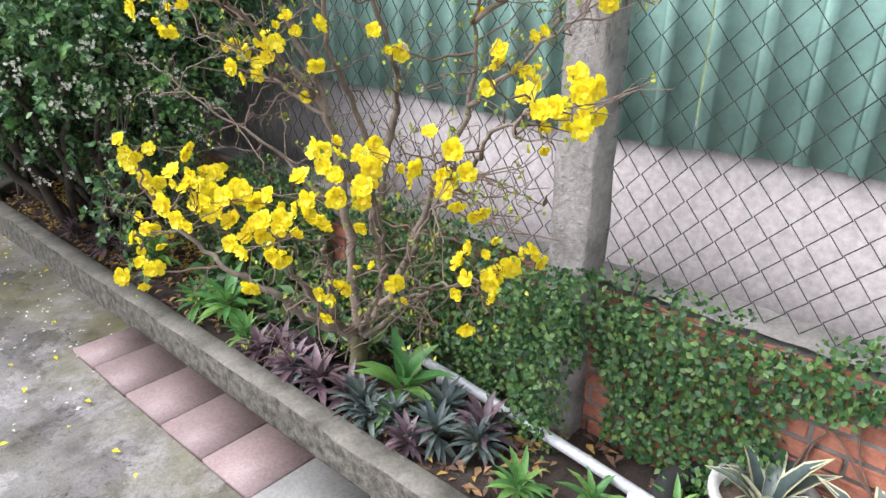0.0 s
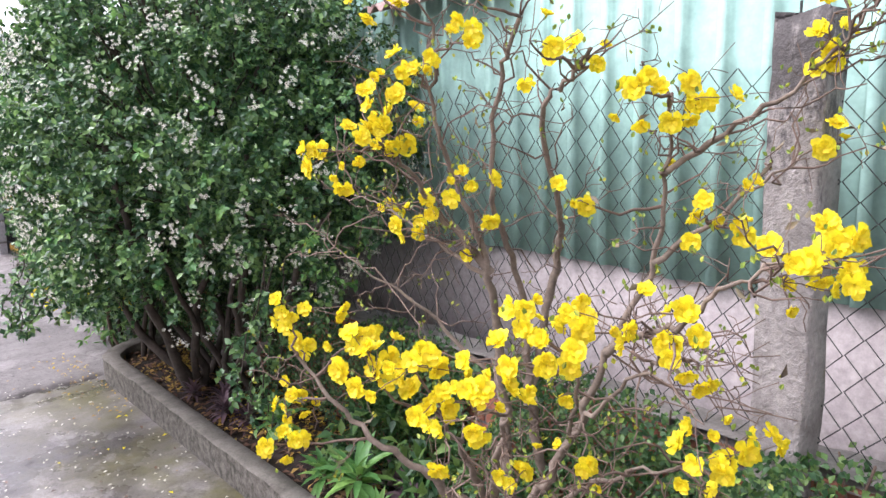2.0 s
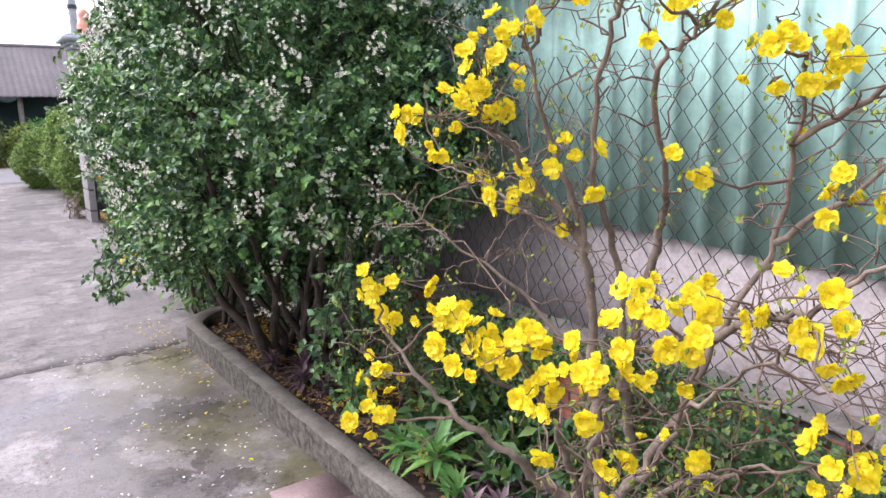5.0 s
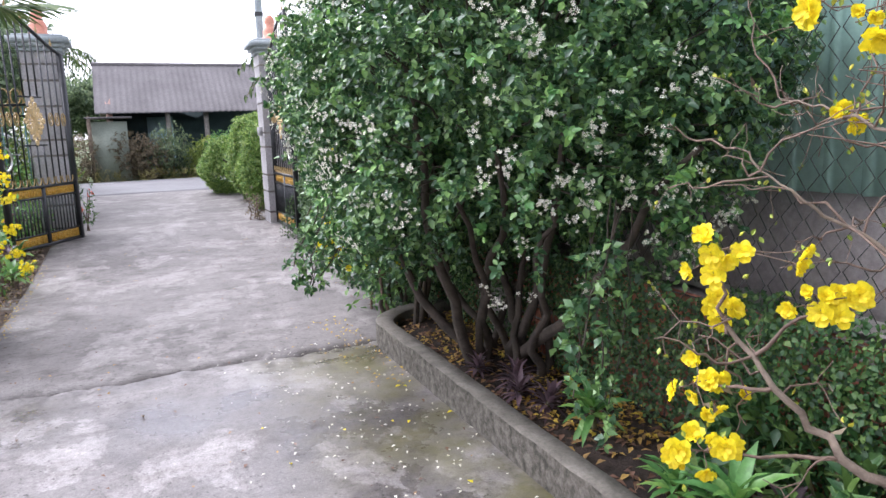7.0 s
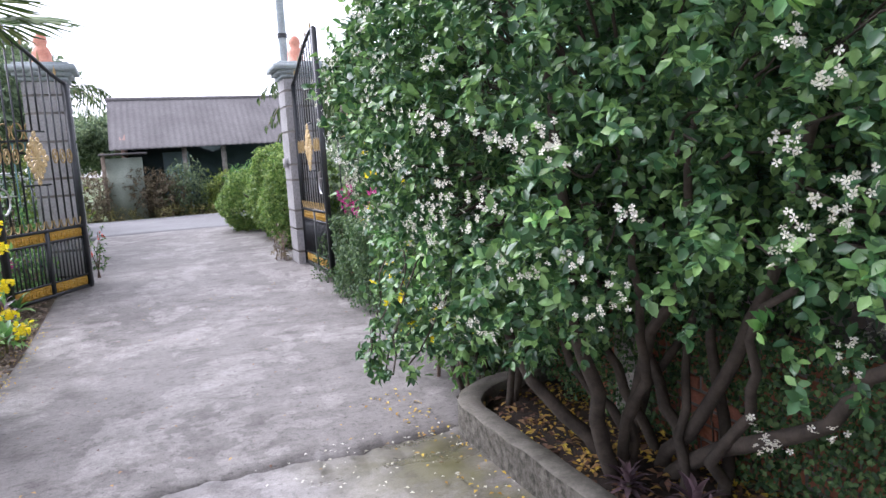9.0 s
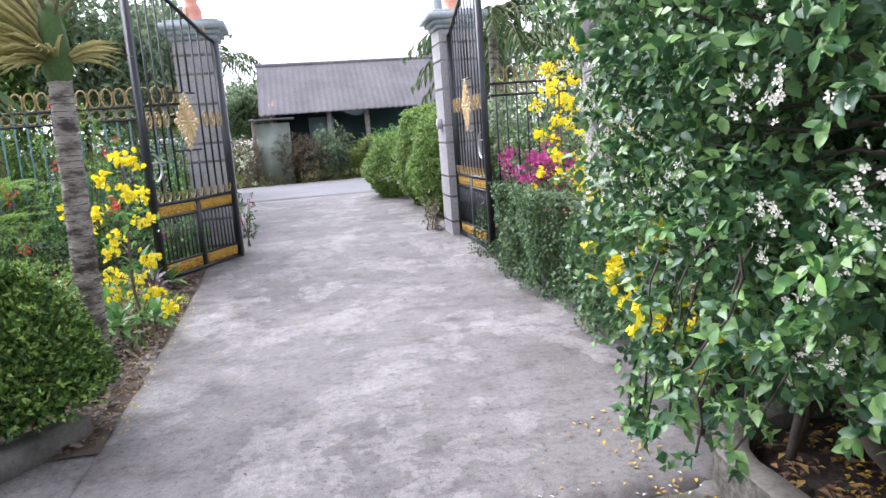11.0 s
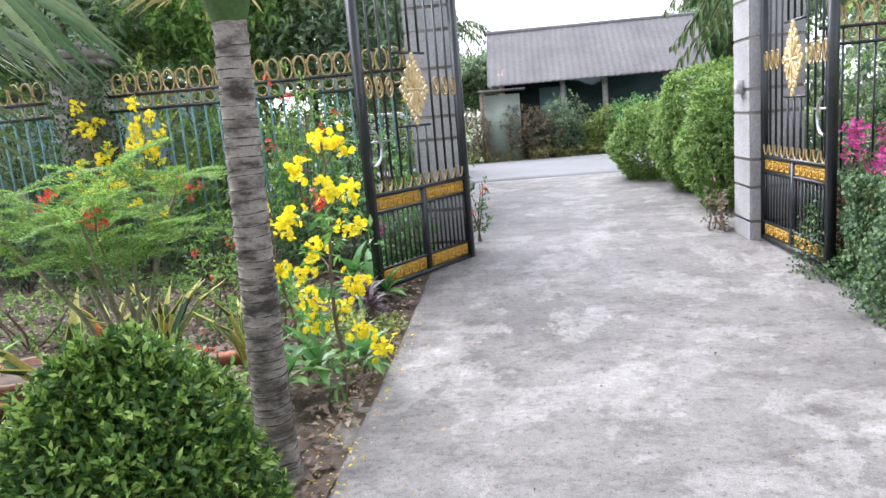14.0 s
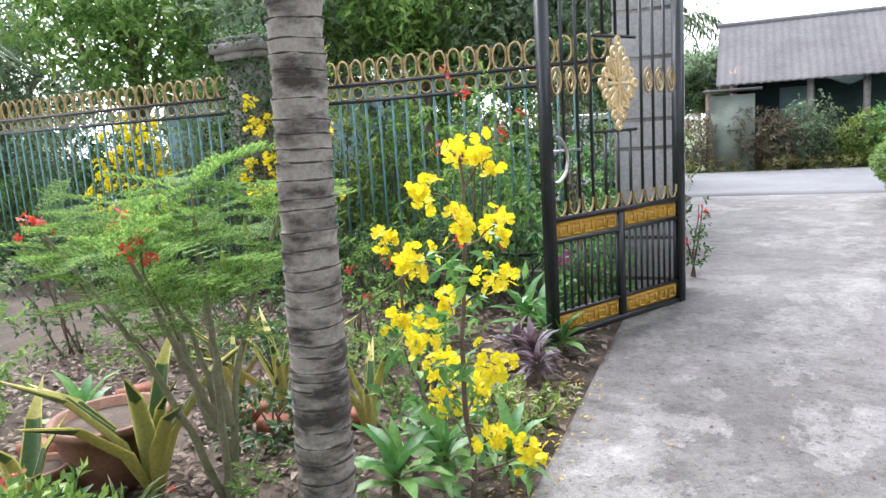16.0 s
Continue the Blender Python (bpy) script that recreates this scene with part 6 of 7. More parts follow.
for x, y, sc in ((-1.48, 9.82, 1.3), (-1.62, 9.95, 1.2), (-1.42, 9.65, 0.9)):
    rosette("purple_rosette", (x, y, 0.12), PURP[rng.integers(3)], None, "dark purple-bronze plant by the gate", "plant", "purple plants by the gate", sc)


def tuft(at, r, h, n, leaf, material, label, name="leafy_plant", flowers=0, fmat=None, group="", droop=0.1):
    t = thing(name, at, label, "plant", group)
    pts, out = crown_points(n, (0, 0, h * 0.5), (r, r, h * 0.5), 0.35, 3, 0.25, at[0] + at[1])
    part("foliage", leaf_mesh("foliage", [sprays(pts, out, 6, leaf[0], leaf[1], leaf[0] * 1.4, droop)]), material, t)
    s = Soup()
    for i in range(5):
        s.tube(wander((rng.normal(0, 0.04), rng.normal(0, 0.04), -0.05), (rng.normal(0, r * 0.4), rng.normal(0, r * 0.4), h * 0.8), 6, 0.012), np.linspace(0.010, 0.004, 6), 5)
    tagged(part("stems", s, M_twig, t), kind="stuff")
    for i in range(flowers):
        u = rand_unit(1)[0] * (1, 1, 0.6) + (0.1, -0.3, 0.35)
        u /= np.linalg.norm(u)
        c = np.array((0, 0, h * 0.5)) + u * (r, r, h * 0.55)
        tagged(part("flower_head", blossom_tris(rng.normal(0, 0.022, (9, 3)), rand_unit(9) + u, 0.038, 5, 0.7), fmat, t), kind="stuff").location = c
    return t


# ground cover and shrubs between palm and railing
for x, y, r, h, n, m, lab in ((-1.45, 8.95, 0.22, 0.28, 70, L_yellowgreen, "low yellow-green plant at the drive's edge"), (-1.36, 9.2, 0.18, 0.22, 60, L_yellowgreen, "low yellow-green plant at the drive's edge"), (-2.0, 9.4, 0.35, 0.40, 110, L_fern, "leafy green ground plant"), (-2.6, 9.9, 0.40, 0.5, 130, L_fern, "leafy green ground plant"), (-3.4, 9.8, 0.45, 0.5, 130, L_ivy, "leafy green ground plant"), (-1.9, 8.1, 0.25, 0.22, 70, L_fern, "leafy green ground plant"), (-2.4, 8.7, 0.28, 0.25, 80, L_ivy, "leafy green ground plant"), (-3.9, 9.5, 0.4, 0.45, 110, L_fern, "leafy green ground plant"), (-4.2, 8.4, 0.45, 0.8, 140, L_fern, "leafy green ground plant"), (-4.8, 9.6, 0.5, 0.8, 150, L_ivy, "leafy green ground plant")):
    tuft((x, y, 0.0), r, h, n, (0.05, 0.02), m, lab, "ground_plant", 0, None, "ground plants in the garden")
for k, x in enumerate(np.arange(-7.6, -1.5, 0.62)):
    t = dome_shrub((x, 11.15 + 0.08 * (k % 2), 0.06), 0.40, 0.56, 2000, "low dark hedge along the railing", L_ivy, (0.045, 0.022), "low_hedge", 6, "hedge along the railing", 0.2)
tuft((-2.35, 11.35, 0.1), 0.45, 1.75, 230, (0.075, 0.026), L_fern, "tall ixora shrub with red flower heads", "red_ixora", 9, L_petal_r, "ixora shrubs")
tuft((-1.55, 11.15, 0.1), 0.30, 1.25, 130, (0.075, 0.026), L_bright, "tall green shrub by the gate pillar", "green_shrub")
tuft((-2.9, 10.9, 0.05), 0.35, 0.75, 120, (0.06, 0.022), L_fern, "ixora shrub with red flower heads", "red_ixora", 3, L_petal_r, "ixora shrubs")
tuft((-1.42, 10.95, 0.08), 0.22, 0.55, 90, (0.07, 0.03), L_bright, "pink-flowered plant behind the gate leaf", "pink_flower_plant", 3, L_petal_p)
tuft((-0.86, 12.15, 0.1), 0.16, 0.72, 70, (0.05, 0.02), L_ivy, "red-flowered plant outside the gate pillar", "red_flower_plant", 6, L_petal_r)
tuft((-1.75, 6.98, 0.0), 0.10, 0.9, 10, (0.04, 0.018), L_shrub, "ixora shoot with red flower heads", "red_ixora", 2, L_petal_r, "ixora shrubs")
tuft((-2.4, 7.55, 0.0), 0.12, 0.45, 22, (0.05, 0.02), L_fern, "ixora shoot with red flower heads", "red_ixora", 1, L_petal_r, "ixora shrubs")

for k in range(15):
    x, y = -9.6 + 0.58 * k, 12.5 + 0.5 * (k % 3)
    tuft((x, y, 0.1), 0.45, 1.1 + 0.32 * (k * 7 % 4), 420, (0.08, 0.030), (L_fern, L_far, L_bright, L_ivy, L_yellowgreen)[k % 5], "mixed green shrub behind the railing", "border_shrub", 0 if k % 4 else 4, L_petal_r, "border shrubs behind the railing")
for k in range(5):
    far_bush_at = (-10.5 + 1.55 * k, 16.6 + 0.6 * (k % 2), 0.1)
    tuft(far_bush_at, 1.1, 2.3 + 0.5 * (k % 3), 800, (0.13, 0.05), (L_far, L_fern, L_ivy)[k % 3], "tall leafy thicket behind the railing", "thicket", 0, None, "thickets behind the railing", 0.2)
for k in range(6):
    tuft((-9.5 + 1.4 * k, 21.9 + 0.3 * (k % 2), 0.1), 1.0, 1.6 + 0.4 * (k % 2), 240, (0.16, 0.05), (L_far, L_brownfar)[k % 2], "tangled roadside shrub by the road", "roadside_shrub", 0, None, "roadside shrubs", 0.3) if k < 4 else None

for x, y, h in ((-13.0, 14.2, 2.4), (-11.6, 13.4, 2.0), (-14.5, 15.5, 2.8), (-12.4, 16.2, 2.8), (-10.6, 13.0, 1.5), (-16.0, 17.0, 3.2), (-18.0, 19.0, 3.4)):
    tuft((x, y, 0.1), 1.1, h, 700, (0.13, 0.05), L_far, "tall leafy thicket behind the railing", "thicket", 0, None, "thickets behind the railing", 0.2)
# bricks lying in the garden
for x, y, a in ((-2.5, 8.85, 0.3), (-2.75, 8.92, 0.9), (-3.45, 8.3, 0.1), (-3.6, 9.0, 1.3), (-2.2, 9.0, 0.6)):
    o = part("loose_brick", Soup().box((-0.1, -0.05, 0), (0.1, 0.05, 0.06)), M_brick)
    tagged(o, "loose red brick lying in the garden", "brick", "loose bricks")
    o.matrix_world = pose(x, y, 0.02, 3, 4, math.degrees(a))

# ---- behind the railing and the wall to the right ----
boug = tuft((2.42, 10.45, 0.0), 0.42, 1.10, 150, (0.05, 0.026), L_brownfar, "magenta bougainvillea behind the hedge", "bougainvillea")
for i in range(46):
    c = np.array((rng.normal(0, 0.22), rng.normal(0, 0.34), 0.85 + rng.normal(0, 0.14)))
    tagged(part("bract_head", blossom_tris(rng.normal(0, 0.04, (16, 3)), rand_unit(16) + (-0.5, -0.3, 0.4), 0.045, 4, 0.9), L_petal_p, boug, "magenta bract cluster"), kind="stuff").location = c
spire_plant((2.32, 9.45, 0.0), 1.92, "tall yellow-flowered shrub behind the hedge", 27, (0.0, 0.05), "yellow shrubs behind the hedge", 0.38, 60, 0.42)
spire_plant((2.30, 8.75, 0.0), 1.25, "yellow-flowered shrub behind the hedge", 16, (0.0, 0.0), "yellow shrubs behind the hedge", 0.30, 30, 0.4)
spire_plant((2.30, 6.9, 0.0), 1.35, "yellow-flowered shrub behind the wire mesh", 18, (0.0, 0.0), "yellow shrubs behind the hedge", 0.36, 60, 0.35)
spire_plant((1.50, 5.78, 0.0), 0.80, "golden-flowered creeper shoots at the bed's corner", 6, (-0.30, -0.40), "golden shoots by the corner", 0.22, 16, 0.55)
spire_plant((1.50, 6.3, 0.0), 0.85, "golden-flowered creeper shoots at the bed's corner", 5, (0.0, 0.0), "golden shoots by the corner", 0.2, 18, 0.5)
for x, y, z in ((2.15, 7.95, 1.18), (2.2, 7.25, 1.25), (2.15, 6.95, 0.82)):
    t = thing("hanging_pot", (x, y, z), "red plastic pot hung on the wire mesh", "pot", "red pots on the mesh")
    part("pot", pot_mesh(0.14, 0.17), M_redpot, t)
    part("hook", Soup().tube([(-0.10, 0, 0.15), (-0.16, 0, 0.24), (-0.18, 0, 0.10)], 0.005, 5), M_wire, t)
    part("soil", Soup().lathe([(0, 0.145), (0.13, 0.143)], 18), M_dirt, t)
for x, y, r, h, m in ((3.3, 10.6, 0.7, 1.6, L_far), (3.0, 12.7, 0.8, 1.9, L_far), (3.9, 13.6, 1.0, 2.2, L_fern), (5.6, 12.9, 1.1, 2.2, L_far), (4.2, 12.6, 0.9, 1.8, L_ivy), (3.6, 8.6, 0.7, 1.2, L_ivy), (5.2, 10.4, 1.0, 1.6, L_far), (3.2, 7.4, 0.6, 1.0, L_fern)):
    tuft((x, y, 0.05), r, h, 620, (0.11, 0.042), m, "broad green garden shrub behind the railing", "garden_shrub", 0, None, "garden shrubs", 0.3)

# round-fronted house with mint moulding
rh = thing("round_house", (4.6, 10.0, 0.0), "pale round-fronted house with a mint-green cornice", "house")
part("wall", Soup().lathe([(1.0, 0), (1.0, 2.0), (0, 2.0)], 40).mesh("wall", True), M_palewall, rh)
part("cornice", Soup().lathe([(1.0, 1.92), (1.06, 1.95), (1.06, 2.0), (1.13, 2.06), (1.13, 2.13), (1.0, 2.16), (0, 2.18)], 40), M_mint, rh, "mint-green moulded cornice")


# ---- beyond the gate ----
def far_bush(at, radii, n, leaf, material, label, group=""):
    t = thing("roadside_bush", at, label, "bush", group)
    pts, out = crown_points(int(n * 3.6), (0, 0, radii[2]), radii, 0.16, 3.0, 0.82, at[0])
    pts[:, 2] = np.maximum(pts[:, 2], 0.05)
    part("crown", leaf_mesh("crown", [sprays(pts, out, 6, leaf, leaf * 0.5, leaf * 1.4, 0.0, LEAF, 0.6)]), material, t)
    for i in range(5):
        part("stem", Soup().tube(wander((rng.normal(0, radii[0] * 0.25), rng.normal(0, radii[1] * 0.25), -0.1), (rng.normal(0, radii[0] * 0.5), rng.normal(0, radii[1] * 0.5), radii[2]), 6, 0.03), np.linspace(0.035, 0.015, 6), 6), M_dark_bark, t)
    return t


far_bush((2.12, 13.35, 0.1), (0.60, 0.66, 0.72), 1100, 0.055, L_round, "rounded bright green bush outside the gate", "bushes outside the gate")
far_bush((2.30, 14.95, 0.12), (0.78, 0.80, 0.80), 1500, 0.06, L_round, "rounded bright green bush outside the gate", "bushes outside the gate")
far_bush((1.95, 16.7, 0.14), (0.80, 0.75, 0.56), 1000, 0.06, L_round, "rounded yellow-green bush outside the gate", "bushes outside the gate")
tuft((1.52, 11.9, 0.1), 0.15, 0.45, 50, (0.05, 0.02), L_brownfar, "small brownish weed beside the pillar", "weed")

# old house across the road
house = thing("roadside_house", (1.6, 25.4, 0.1), "low old house with a grey corrugated roof", "house")
part("wall", Soup().box((-2.2, 0.9, 0), (2.9, 1.05, 2.1)), M_tealwall, house, "dark teal boarded front")
part("gable", Soup().box((-2.35, -0.4, 0), (-2.2, 3.2, 2.3)).add([(-2.35, -0.4, 2.3), (-2.35, 3.2, 2.3), (-2.35, 1.4, 3.45), (-2.35, 0.5, 2.875), (-2.2, -0.4, 2.3), (-2.2, 3.2, 2.3), (-2.2, 1.4, 3.45), (-2.2, 0.5, 2.875)], [(0, 3, 2, 1), (4, 5, 6, 7), (0, 4, 7, 3), (3, 7, 6, 2), (1, 2, 6, 5)]), M_housewall, house, "faded pink plaster gable")
for y0, y1, z0, z1 in ((-0.75, 1.4, 2.02, 3.62), (3.6, 1.4, 2.02, 3.62)):
    xs = np.arange(-2.65, 3.35, 0.045)
    v, f = sheet(xs, np.linspace(0, 1, 12), lambda x, k: z0 + (z1 - z0) * k + 0.011 * np.sin(x * 2 * math.pi / 0.18) + 0.014 * (k * 4 % 1))
    v[:, 1] = y0 + (y1 - y0) * v[:, 1]
    part("roof", np_mesh("roof", np.vstack([v, v - (0, 0, 0.03)]), np.vstack([f, f[:, ::-1] + len(v)])), M_roof, house, "grey corrugated roof slope")
part("ridge", Soup().tube([(-2.68, 1.4, 3.63), (3.38, 1.4, 3.60)], 0.07, 8), M_roof, house)
for x in (-0.6, 0.55, 2.2):
    part("porch_post", Soup().box((x - 0.07, -0.45, 0), (x + 0.07, -0.31, 2.1)), M_post, house)
part("door", Soup().box((-1.2, 0.86, 0), (-0.4, 0.9, 1.9)), M_bluewall, house)
shed = thing("lean_to", (-1.15, 23.9, 0.1), "small green lean-to with a sloping sheet roof", "shed")
part("wall", Soup().box((0, 0, 0), (0.95, 1.0, 1.75)), M_shed, shed)
part("roof", Soup().box((-0.15, -0.2, 1.84), (1.1, 1.2, 1.88)), M_roof, shed)
part("corner_post", Soup().box((-0.1, -0.15, 0), (0.0, -0.05, 1.9)), M_bark, shed)
for x, y, r, h, m in ((-1.6, 24.0, 0.6, 1.3, L_brownfar), (-0.3, 24.2, 0.6, 1.5, L_brownfar), (0.3, 24.0, 0.5, 1.2, L_brownfar), (0.95, 24.1, 0.6, 1.5, L_far), (1.9, 24.0, 0.5, 1.1, L_yellowgreen), (2.7, 23.8, 0.7, 1.3, L_bright), (-2.6, 24.3, 0.8, 1.6, L_far), (-3.8, 24.6, 1.0, 1.8, L_brownfar), (3.8, 24.0, 0.9, 1.5, L_far), (-5.4, 25, 1.2, 2.0, L_far), (-7.2, 25, 1.3, 2.2, L_far), (-9.0, 25.2, 1.4, 2.6, L_fern), (-11.0, 25.6, 1.5, 2.8, L_far), (-13.2, 26.0, 1.5, 2.8, L_far), (-15.6, 27.0, 1.6, 3.0, L_fern), (-18.2, 28.0, 1.7, 3.0, L_far), (-21.0, 29.5, 1.8, 3.2, L_far), (-24.5, 31.0, 2.0, 3.4, L_far)):
    tuft((x, y, 0.12), r, h, 480, (0.11, 0.034), m, "tangled roadside shrub across the road", "roadside_shrub", 0, None, "roadside shrubs", 0.3)
for x, y in ((-2.0, 23.4), (-0.9, 23.5), (0.4, 23.4), (1.4, 23.5), (2.6, 23.3)):
    tuft((x, y, 0.1), 0.5, 0.25, 60, (0.10, 0.014), L_palm_dry, "dry grass tuft on the verge", "grass_tuft", 0, None, "grass tufts on the verge", -0.5)


def tree(at, h, r, leaf, material, label, n=1400, trunk=0.12, group="", squash=0.8):
    t = thing("tree", at, label, "tree", group)
    part("trunk", Soup().tube(wander((0, 0, -0.2), (rng.normal(0, 0.15), rng.normal(0, 0.15), h * 0.6), 9, 0.04), np.linspace(trunk, trunk * 0.5, 9), 9).mesh("trunk", True), M_bark, t)
    pts_all = []
    for i in range(9):
        u = rand_unit(1)[0]
        c = np.array((u[0] * r * 0.55, u[1] * r * 0.55, h * 0.66 + u[2] * r * 0.5 * squash))
        part("limb", Soup().tube(wander((0, 0, h * rng.uniform(0.3, 0.55)), c, 7, 0.06), np.linspace(trunk * 0.45, 0.02, 7), 6), M_bark, t)
        p, o = crown_points(n // 9, c, (r * 0.62, r * 0.62, r * 0.5 * squash), 0.35, 3, 0.3, i * 2.0 + at[0])
        pts_all.append(sprays(p, o, 6, leaf, leaf * 0.42, leaf * 1.5, 0.25))
    part("crown", leaf_mesh("crown", pts_all), material, t)
    return t


for x, y, h, r, m in ((-2.6, 15.2, 4.4, 1.5, L_far), (-4.6, 15.5, 4.6, 1.6, L_fern), (-6.6, 15.0, 4.8, 1.7, L_far), (-9.0, 14.6, 5.0, 1.9, L_fern), (-11.5, 14.0, 5.0, 2.0, L_far), (-8.2, 18.0, 5.6, 2.1, L_far), (-3.4, 19.0, 4.8, 1.5, L_far)):
    tree((x, y, 0.1), h, r, 0.14, m, "leafy garden tree beyond the railing", 1700, 0.10, "trees beyond the railing")
for x, y, h, r in ((-6, 34, 4.6, 2.4), (-1.5, 38, 4.0, 2.0), (4, 40, 4.2, 2.2), (8, 32, 5.0, 2.6), (13, 30, 7, 3.2), (-12, 32, 7, 3.4), (9.5, 22, 4.6, 2.2), (7.0, 15.5, 3.6, 1.6), (-14, 24, 6, 3), (18, 26, 7, 3.4), (10.5, 16.5, 4.2, 2.0)):
    tree((x, y, 0.1), h, r, 0.20, L_far, "hazy tree on the skyline", 3600, 0.16, "trees on the skyline", 0.7)


def coconut(at, h, n, L, label):
    t = thing("coconut_palm", at, label, "palm tree", "coconut palms")
    part("trunk", Soup().tube(wander((0, 0, -0.2), (0.1, 0, h), 10, 0.02), np.linspace(0.13, 0.09, 10), 10).mesh("trunk", True), M_palm, t)
    for i in range(n):
        az = i * 2.4 + rng.normal(0, 0.2)
        el = rng.uniform(0.0, 1.1)
        q = np.linspace(0, 1, 14)
        d = np.array((math.cos(az), math.sin(az), 0))
        line = np.array((0.1, 0, h)) + d * (q * L * math.cos(el * 0.7))[:, None] + np.array((0, 0, 1.0)) * (L * (math.sin(el) * q - 0.75 * q ** 2))[:, None]
        fr = part("frond", Soup().tube(line, np.linspace(0.022, 0.006, 14), 5), M_bark_green, t)
        base = np.repeat(line[2:], 4, 0) + rng.normal(0, 0.02, (48, 3))
        tang = np.repeat(np.gradient(line, axis=0)[2:], 4, 0)
        tang /= np.linalg.norm(tang, axis=1, keepdims=True)
        side = np.cross(tang, (0, 0, 1.0))
        sgn = np.tile((1, -1, 1, -1), 12)[:, None]
        tagged(part("leaflets", leaf_mesh("leaflets", [strew(base, side * sgn + tang * 0.6 + (0, 0, -0.5), np.tile(((0, 0, 1.0),), (48, 1)), 0.5 * L / 1.8 * np.repeat(np.sin(np.linspace(0.5, 2.9, 12)), 4), 0.045, BLADE)]), L_palm, fr), kind="stuff")
    return t


coconut((3.9, 17.2, 0.1), 3.3, 16, 1.9, "coconut palm with drooping grey-green fronds")
coconut((5.2, 21.0, 0.1), 3.2, 13, 2.4, "coconut palm with drooping grey-green fronds")
coconut((-2.6, 30.0, 0.1), 4.2, 12, 1.8, "coconut palm with drooping grey-green fronds")

pole = thing("utility_pole", (1.79, 12.05, 0.1), "slim pale concrete utility pole", "pole")
part("shaft", Soup().tube([(0, 0, -0.2), (0, 0, 6.0)], [0.06, 0.05], 10), M_cap, pole)
part("collar", Soup().tube([(0, 0, 3.0), (0, 0, 3.06)], 0.066, 10), M_iron, pole)
pole2 = thing("utility_pole", (-3.6, 16.5, 0.1), "thin dark pole behind the railing", "pole")
part("shaft", Soup().tube([(0, 0, -0.2), (0, 0, 6.0)], [0.05, 0.04], 10), M_iron, pole2)

# neighbour's house behind the railing
nh = thing("garden_house", (-9.6, 15.6, 0.1), "pale blue garden house behind the railing", "house")
part("wall", Soup().box((0, 0, 0), (3.6, 2.4, 2.1)), M_bluewall, nh)
part("roof", Soup().box((-0.3, -0.3, 2.1), (3.9, 2.7, 2.2)), M_roof, nh)
for x in (0.7, 2.3):
    w = part("window", Soup().box((x, -0.03, 0.9), (x + 0.7, 0.0, 1.7)), M_glassdark, nh)
    part("frame", Soup().box((x - 0.05, -0.05, 0.85), (x, 0.0, 1.75)).box((x + 0.7, -0.05, 0.85), (x + 0.75, 0.0, 1.75)).box((x, -0.05, 1.7), (x + 0.7, 0.0, 1.75)).box((x, -0.05, 0.85), (x + 0.7, 0.0, 0.9)), M_palewall, w)
part("path", Soup().box((-1.5, -1.6, -0.02), (6.9, -0.7, 0.02)), M_asphalt, nh, "grey path")


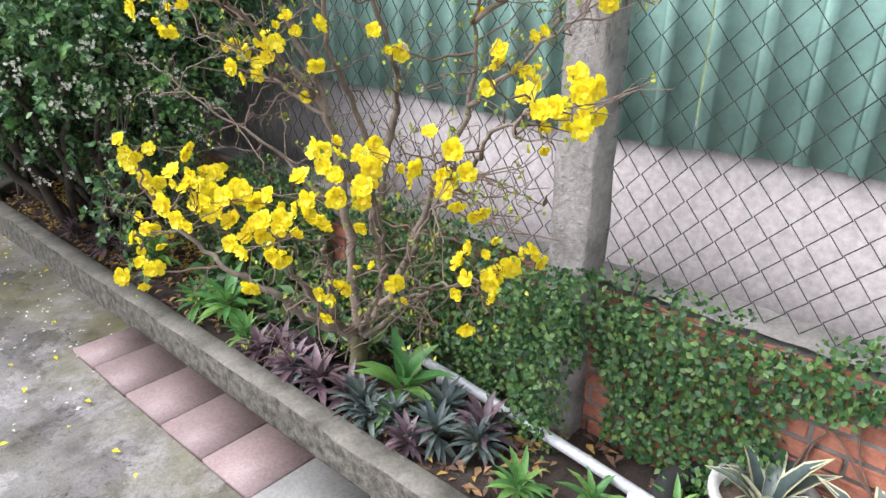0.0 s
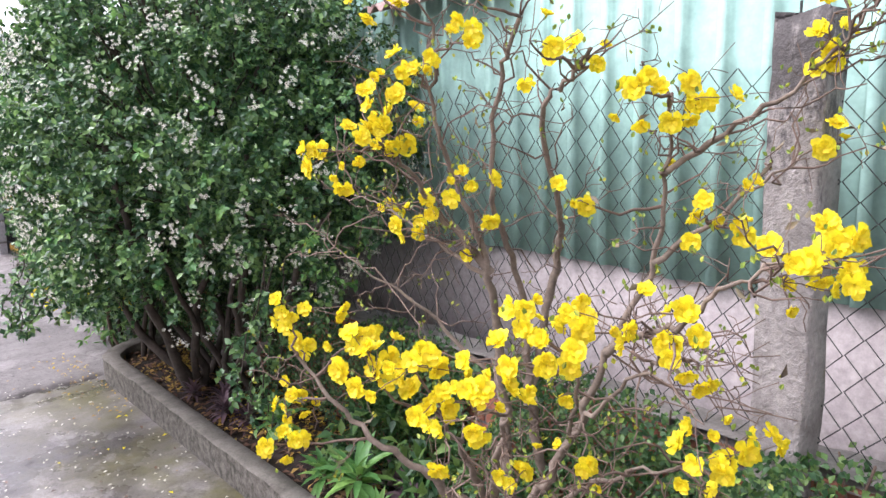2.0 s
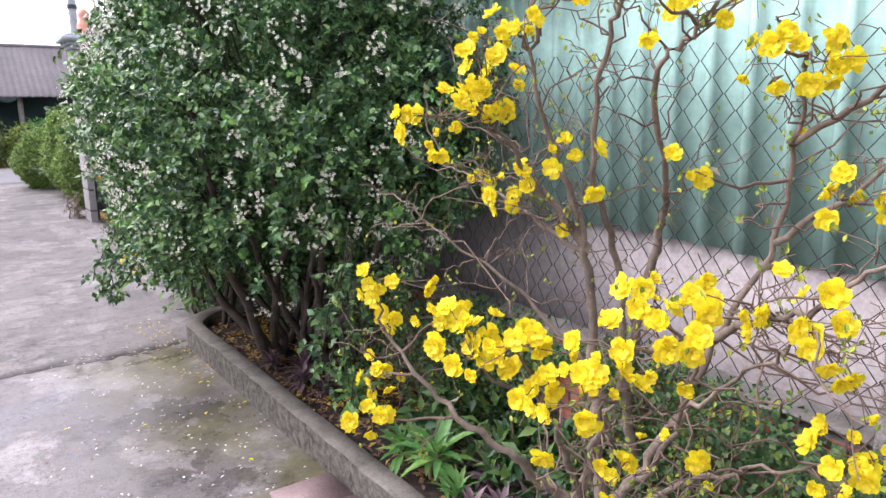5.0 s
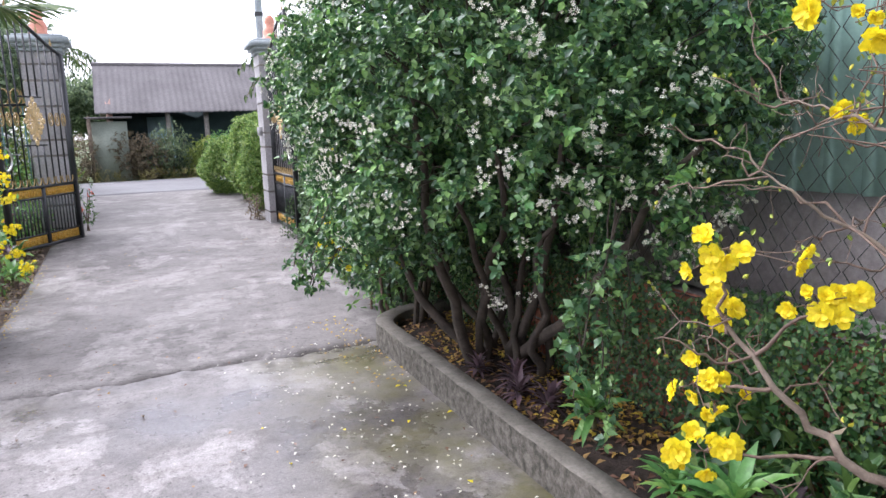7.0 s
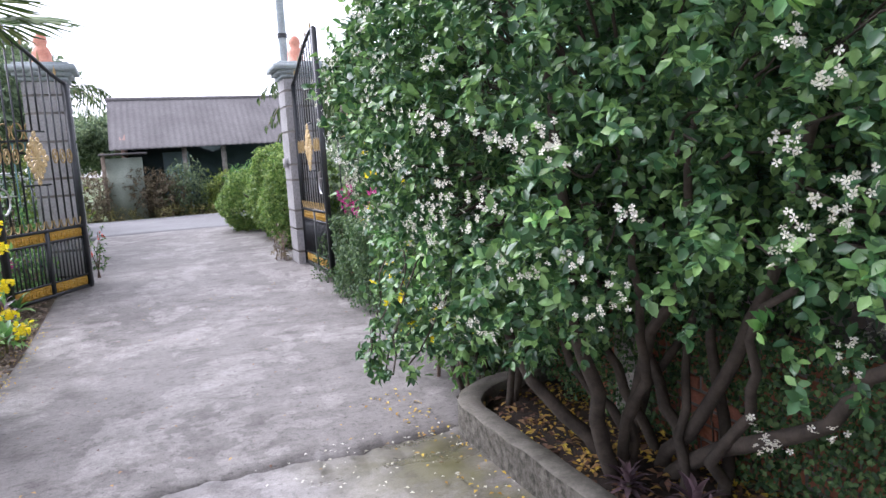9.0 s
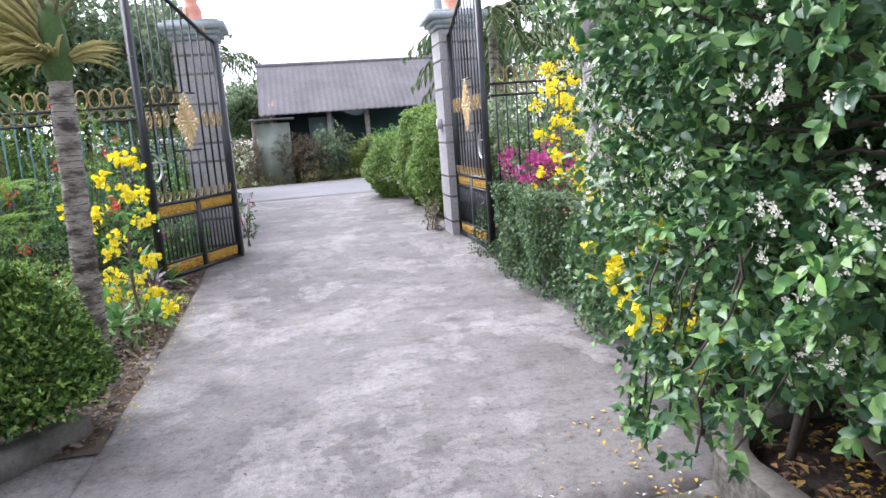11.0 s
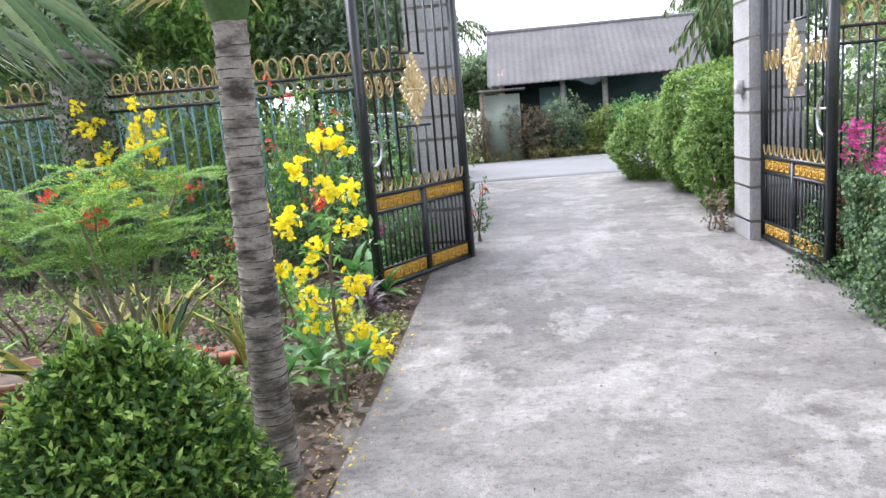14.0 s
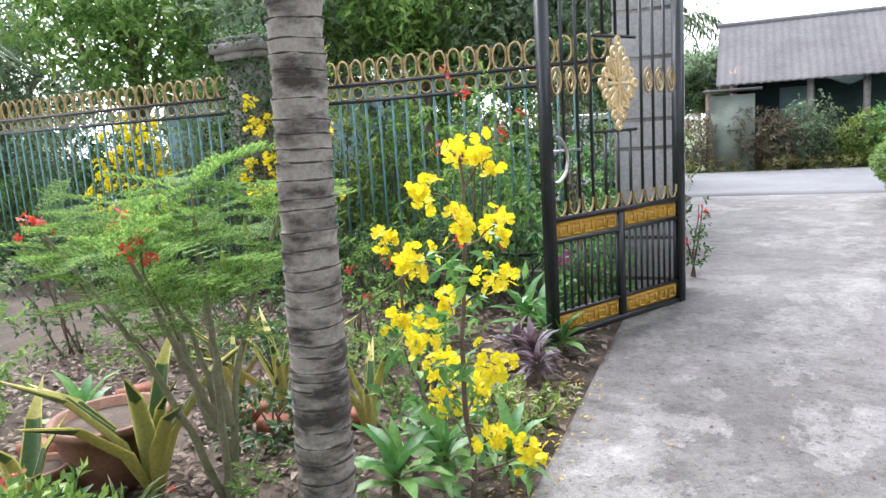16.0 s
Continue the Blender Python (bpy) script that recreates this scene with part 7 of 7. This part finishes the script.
# white car on the road
def car():
    c = thing("white_car", (-3.75, 20.6, 0.145), "white hatchback car standing on the road", "car")
    side = [(-2.0, 0.32), (-2.05, 0.62), (-1.95, 0.80), (-1.15, 0.92), (-0.45, 1.36), (0.2, 1.46), (0.95, 1.44), (1.55, 1.14), (1.92, 0.98), (2.02, 0.70), (2.0, 0.32)]
    p = np.array(side)
    rows = []
    for y, k in ((-0.82, 0.97), (-0.80, 1.0), (0.80, 1.0), (0.82, 0.97)):
        z = np.where(p[:, 1] > 0.95, 0.95 + (p[:, 1] - 0.95) * (0.99 if abs(y) < 0.81 else 0.95), p[:, 1])
        yy = np.where(p[:, 1] > 0.95, y * 0.80, y)
        rows.append(np.column_stack([p[:, 0] * k, yy, z]))
    m = len(p)
    v = np.concatenate(rows)
    f = [(k * m + i, k * m + (i + 1) % m, (k + 1) * m + (i + 1) % m, (k + 1) * m + i) for k in range(3) for i in range(m)]
    me = np_mesh("body", v, f)
    bm = bmesh.new()
    bm.from_mesh(me)
    bm.verts.ensure_lookup_table()
    bm.faces.new([bm.verts[i] for i in range(m)])
    bm.faces.new([bm.verts[3 * m + i] for i in range(m - 1, -1, -1)])
    bm.to_mesh(me)
    bm.free()
    body = part("body", me, M_carpaint, c)
    for sgn in (-1, 1):
        y = 0.665 * sgn
        part("side_window", Soup().add([(-0.95, y, 0.98), (-0.38, y * 0.985, 1.33), (0.15, y * 0.985, 1.40), (0.15, y, 0.98)], [(0, 1, 2, 3)]).add([(0.22, y, 0.98), (0.22, y * 0.985, 1.40), (0.90, y * 0.985, 1.37), (1.30, y, 1.02)], [(0, 1, 2, 3)]), M_glassdark, c)
        part("mirror", Soup().box((-0.92, y * 1.05 - 0.06, 0.95), (-0.78, y * 1.05 + 0.06, 1.06)), M_carpaint, c)
        part("tail_lamp", Soup().box((1.72, 0.62 * sgn - 0.14, 0.82), (1.99, 0.62 * sgn + 0.14, 0.93)), M_lamp_red, c)
        for x in (-1.28, 1.25):
            w = part("wheel", Soup().tube([(x, 0.70 * sgn, 0.31), (x, 0.86 * sgn, 0.31)], 0.31, 22), M_rubber, c)
            rim = Soup().tube([(x, 0.83 * sgn, 0.31), (x, 0.868 * sgn, 0.31)], [0.21, 0.19], 22)
            for k in range(5):
                a = k * 1.2566
                rim.tube([(x, 0.865 * sgn, 0.31), (x + 0.19 * math.cos(a), 0.865 * sgn, 0.31 + 0.19 * math.sin(a))], 0.022, 5)
            part("rim", rim, M_steel, w)
    part("windscreen", Soup().add([(-1.12, -0.6, 0.955), (-1.12, 0.6, 0.955), (-0.48, 0.56, 1.355), (-0.48, -0.56, 1.355)], [(0, 1, 2, 3)]), M_glassdark, c)
    part("rear_window", Soup().add([(1.0, -0.58, 1.425), (1.0, 0.58, 1.425), (1.53, 0.6, 1.165), (1.53, -0.6, 1.165)], [(0, 1, 2, 3)]), M_glassdark, c)
    part("bumper", Soup().box((1.95, -0.75, 0.35), (2.07, 0.75, 0.60)), M_carpaint, c)
    return c


car()

# ---- bricks of the low wall, last ----
bm = bmesh.new()
bmesh.ops.create_cube(bm, size=1)
bmesh.ops.scale(bm, vec=(0.10, 0.192, 0.054), verts=bm.verts)
bmesh.ops.bevel(bm, geom=bm.edges, offset=0.004, segments=1, affect="EDGES")
brick_me = bpy.data.meshes.new("brick")
bm.to_mesh(brick_me)
bm.free()
brick_me.materials.append(M_brick)
rest = Soup()
for row in range(10):
    y = -3.9 + (0.1 if row % 2 else 0.0)
    while y < 10.5:
        z = 0.06 + row * 0.068
        if -0.8 < y < 5.2:
            b = part("brick", brick_me, None, wall)
            b.location = (0.055 + rng.normal(0, 0.003), y, z)
            b.rotation_euler = (rng.normal(0, 0.01), 0, rng.normal(0, 0.012))
        else:
            rest.box((WX + 0.005, y - 0.096, z - 0.027), (WX + 0.105, y + 0.096, z + 0.027))
        y += 0.204
r = part("brick_rest", rest, M_brick, wall)
tagged(r, kind="stuff")
r.location = (-WX, 0, 0)
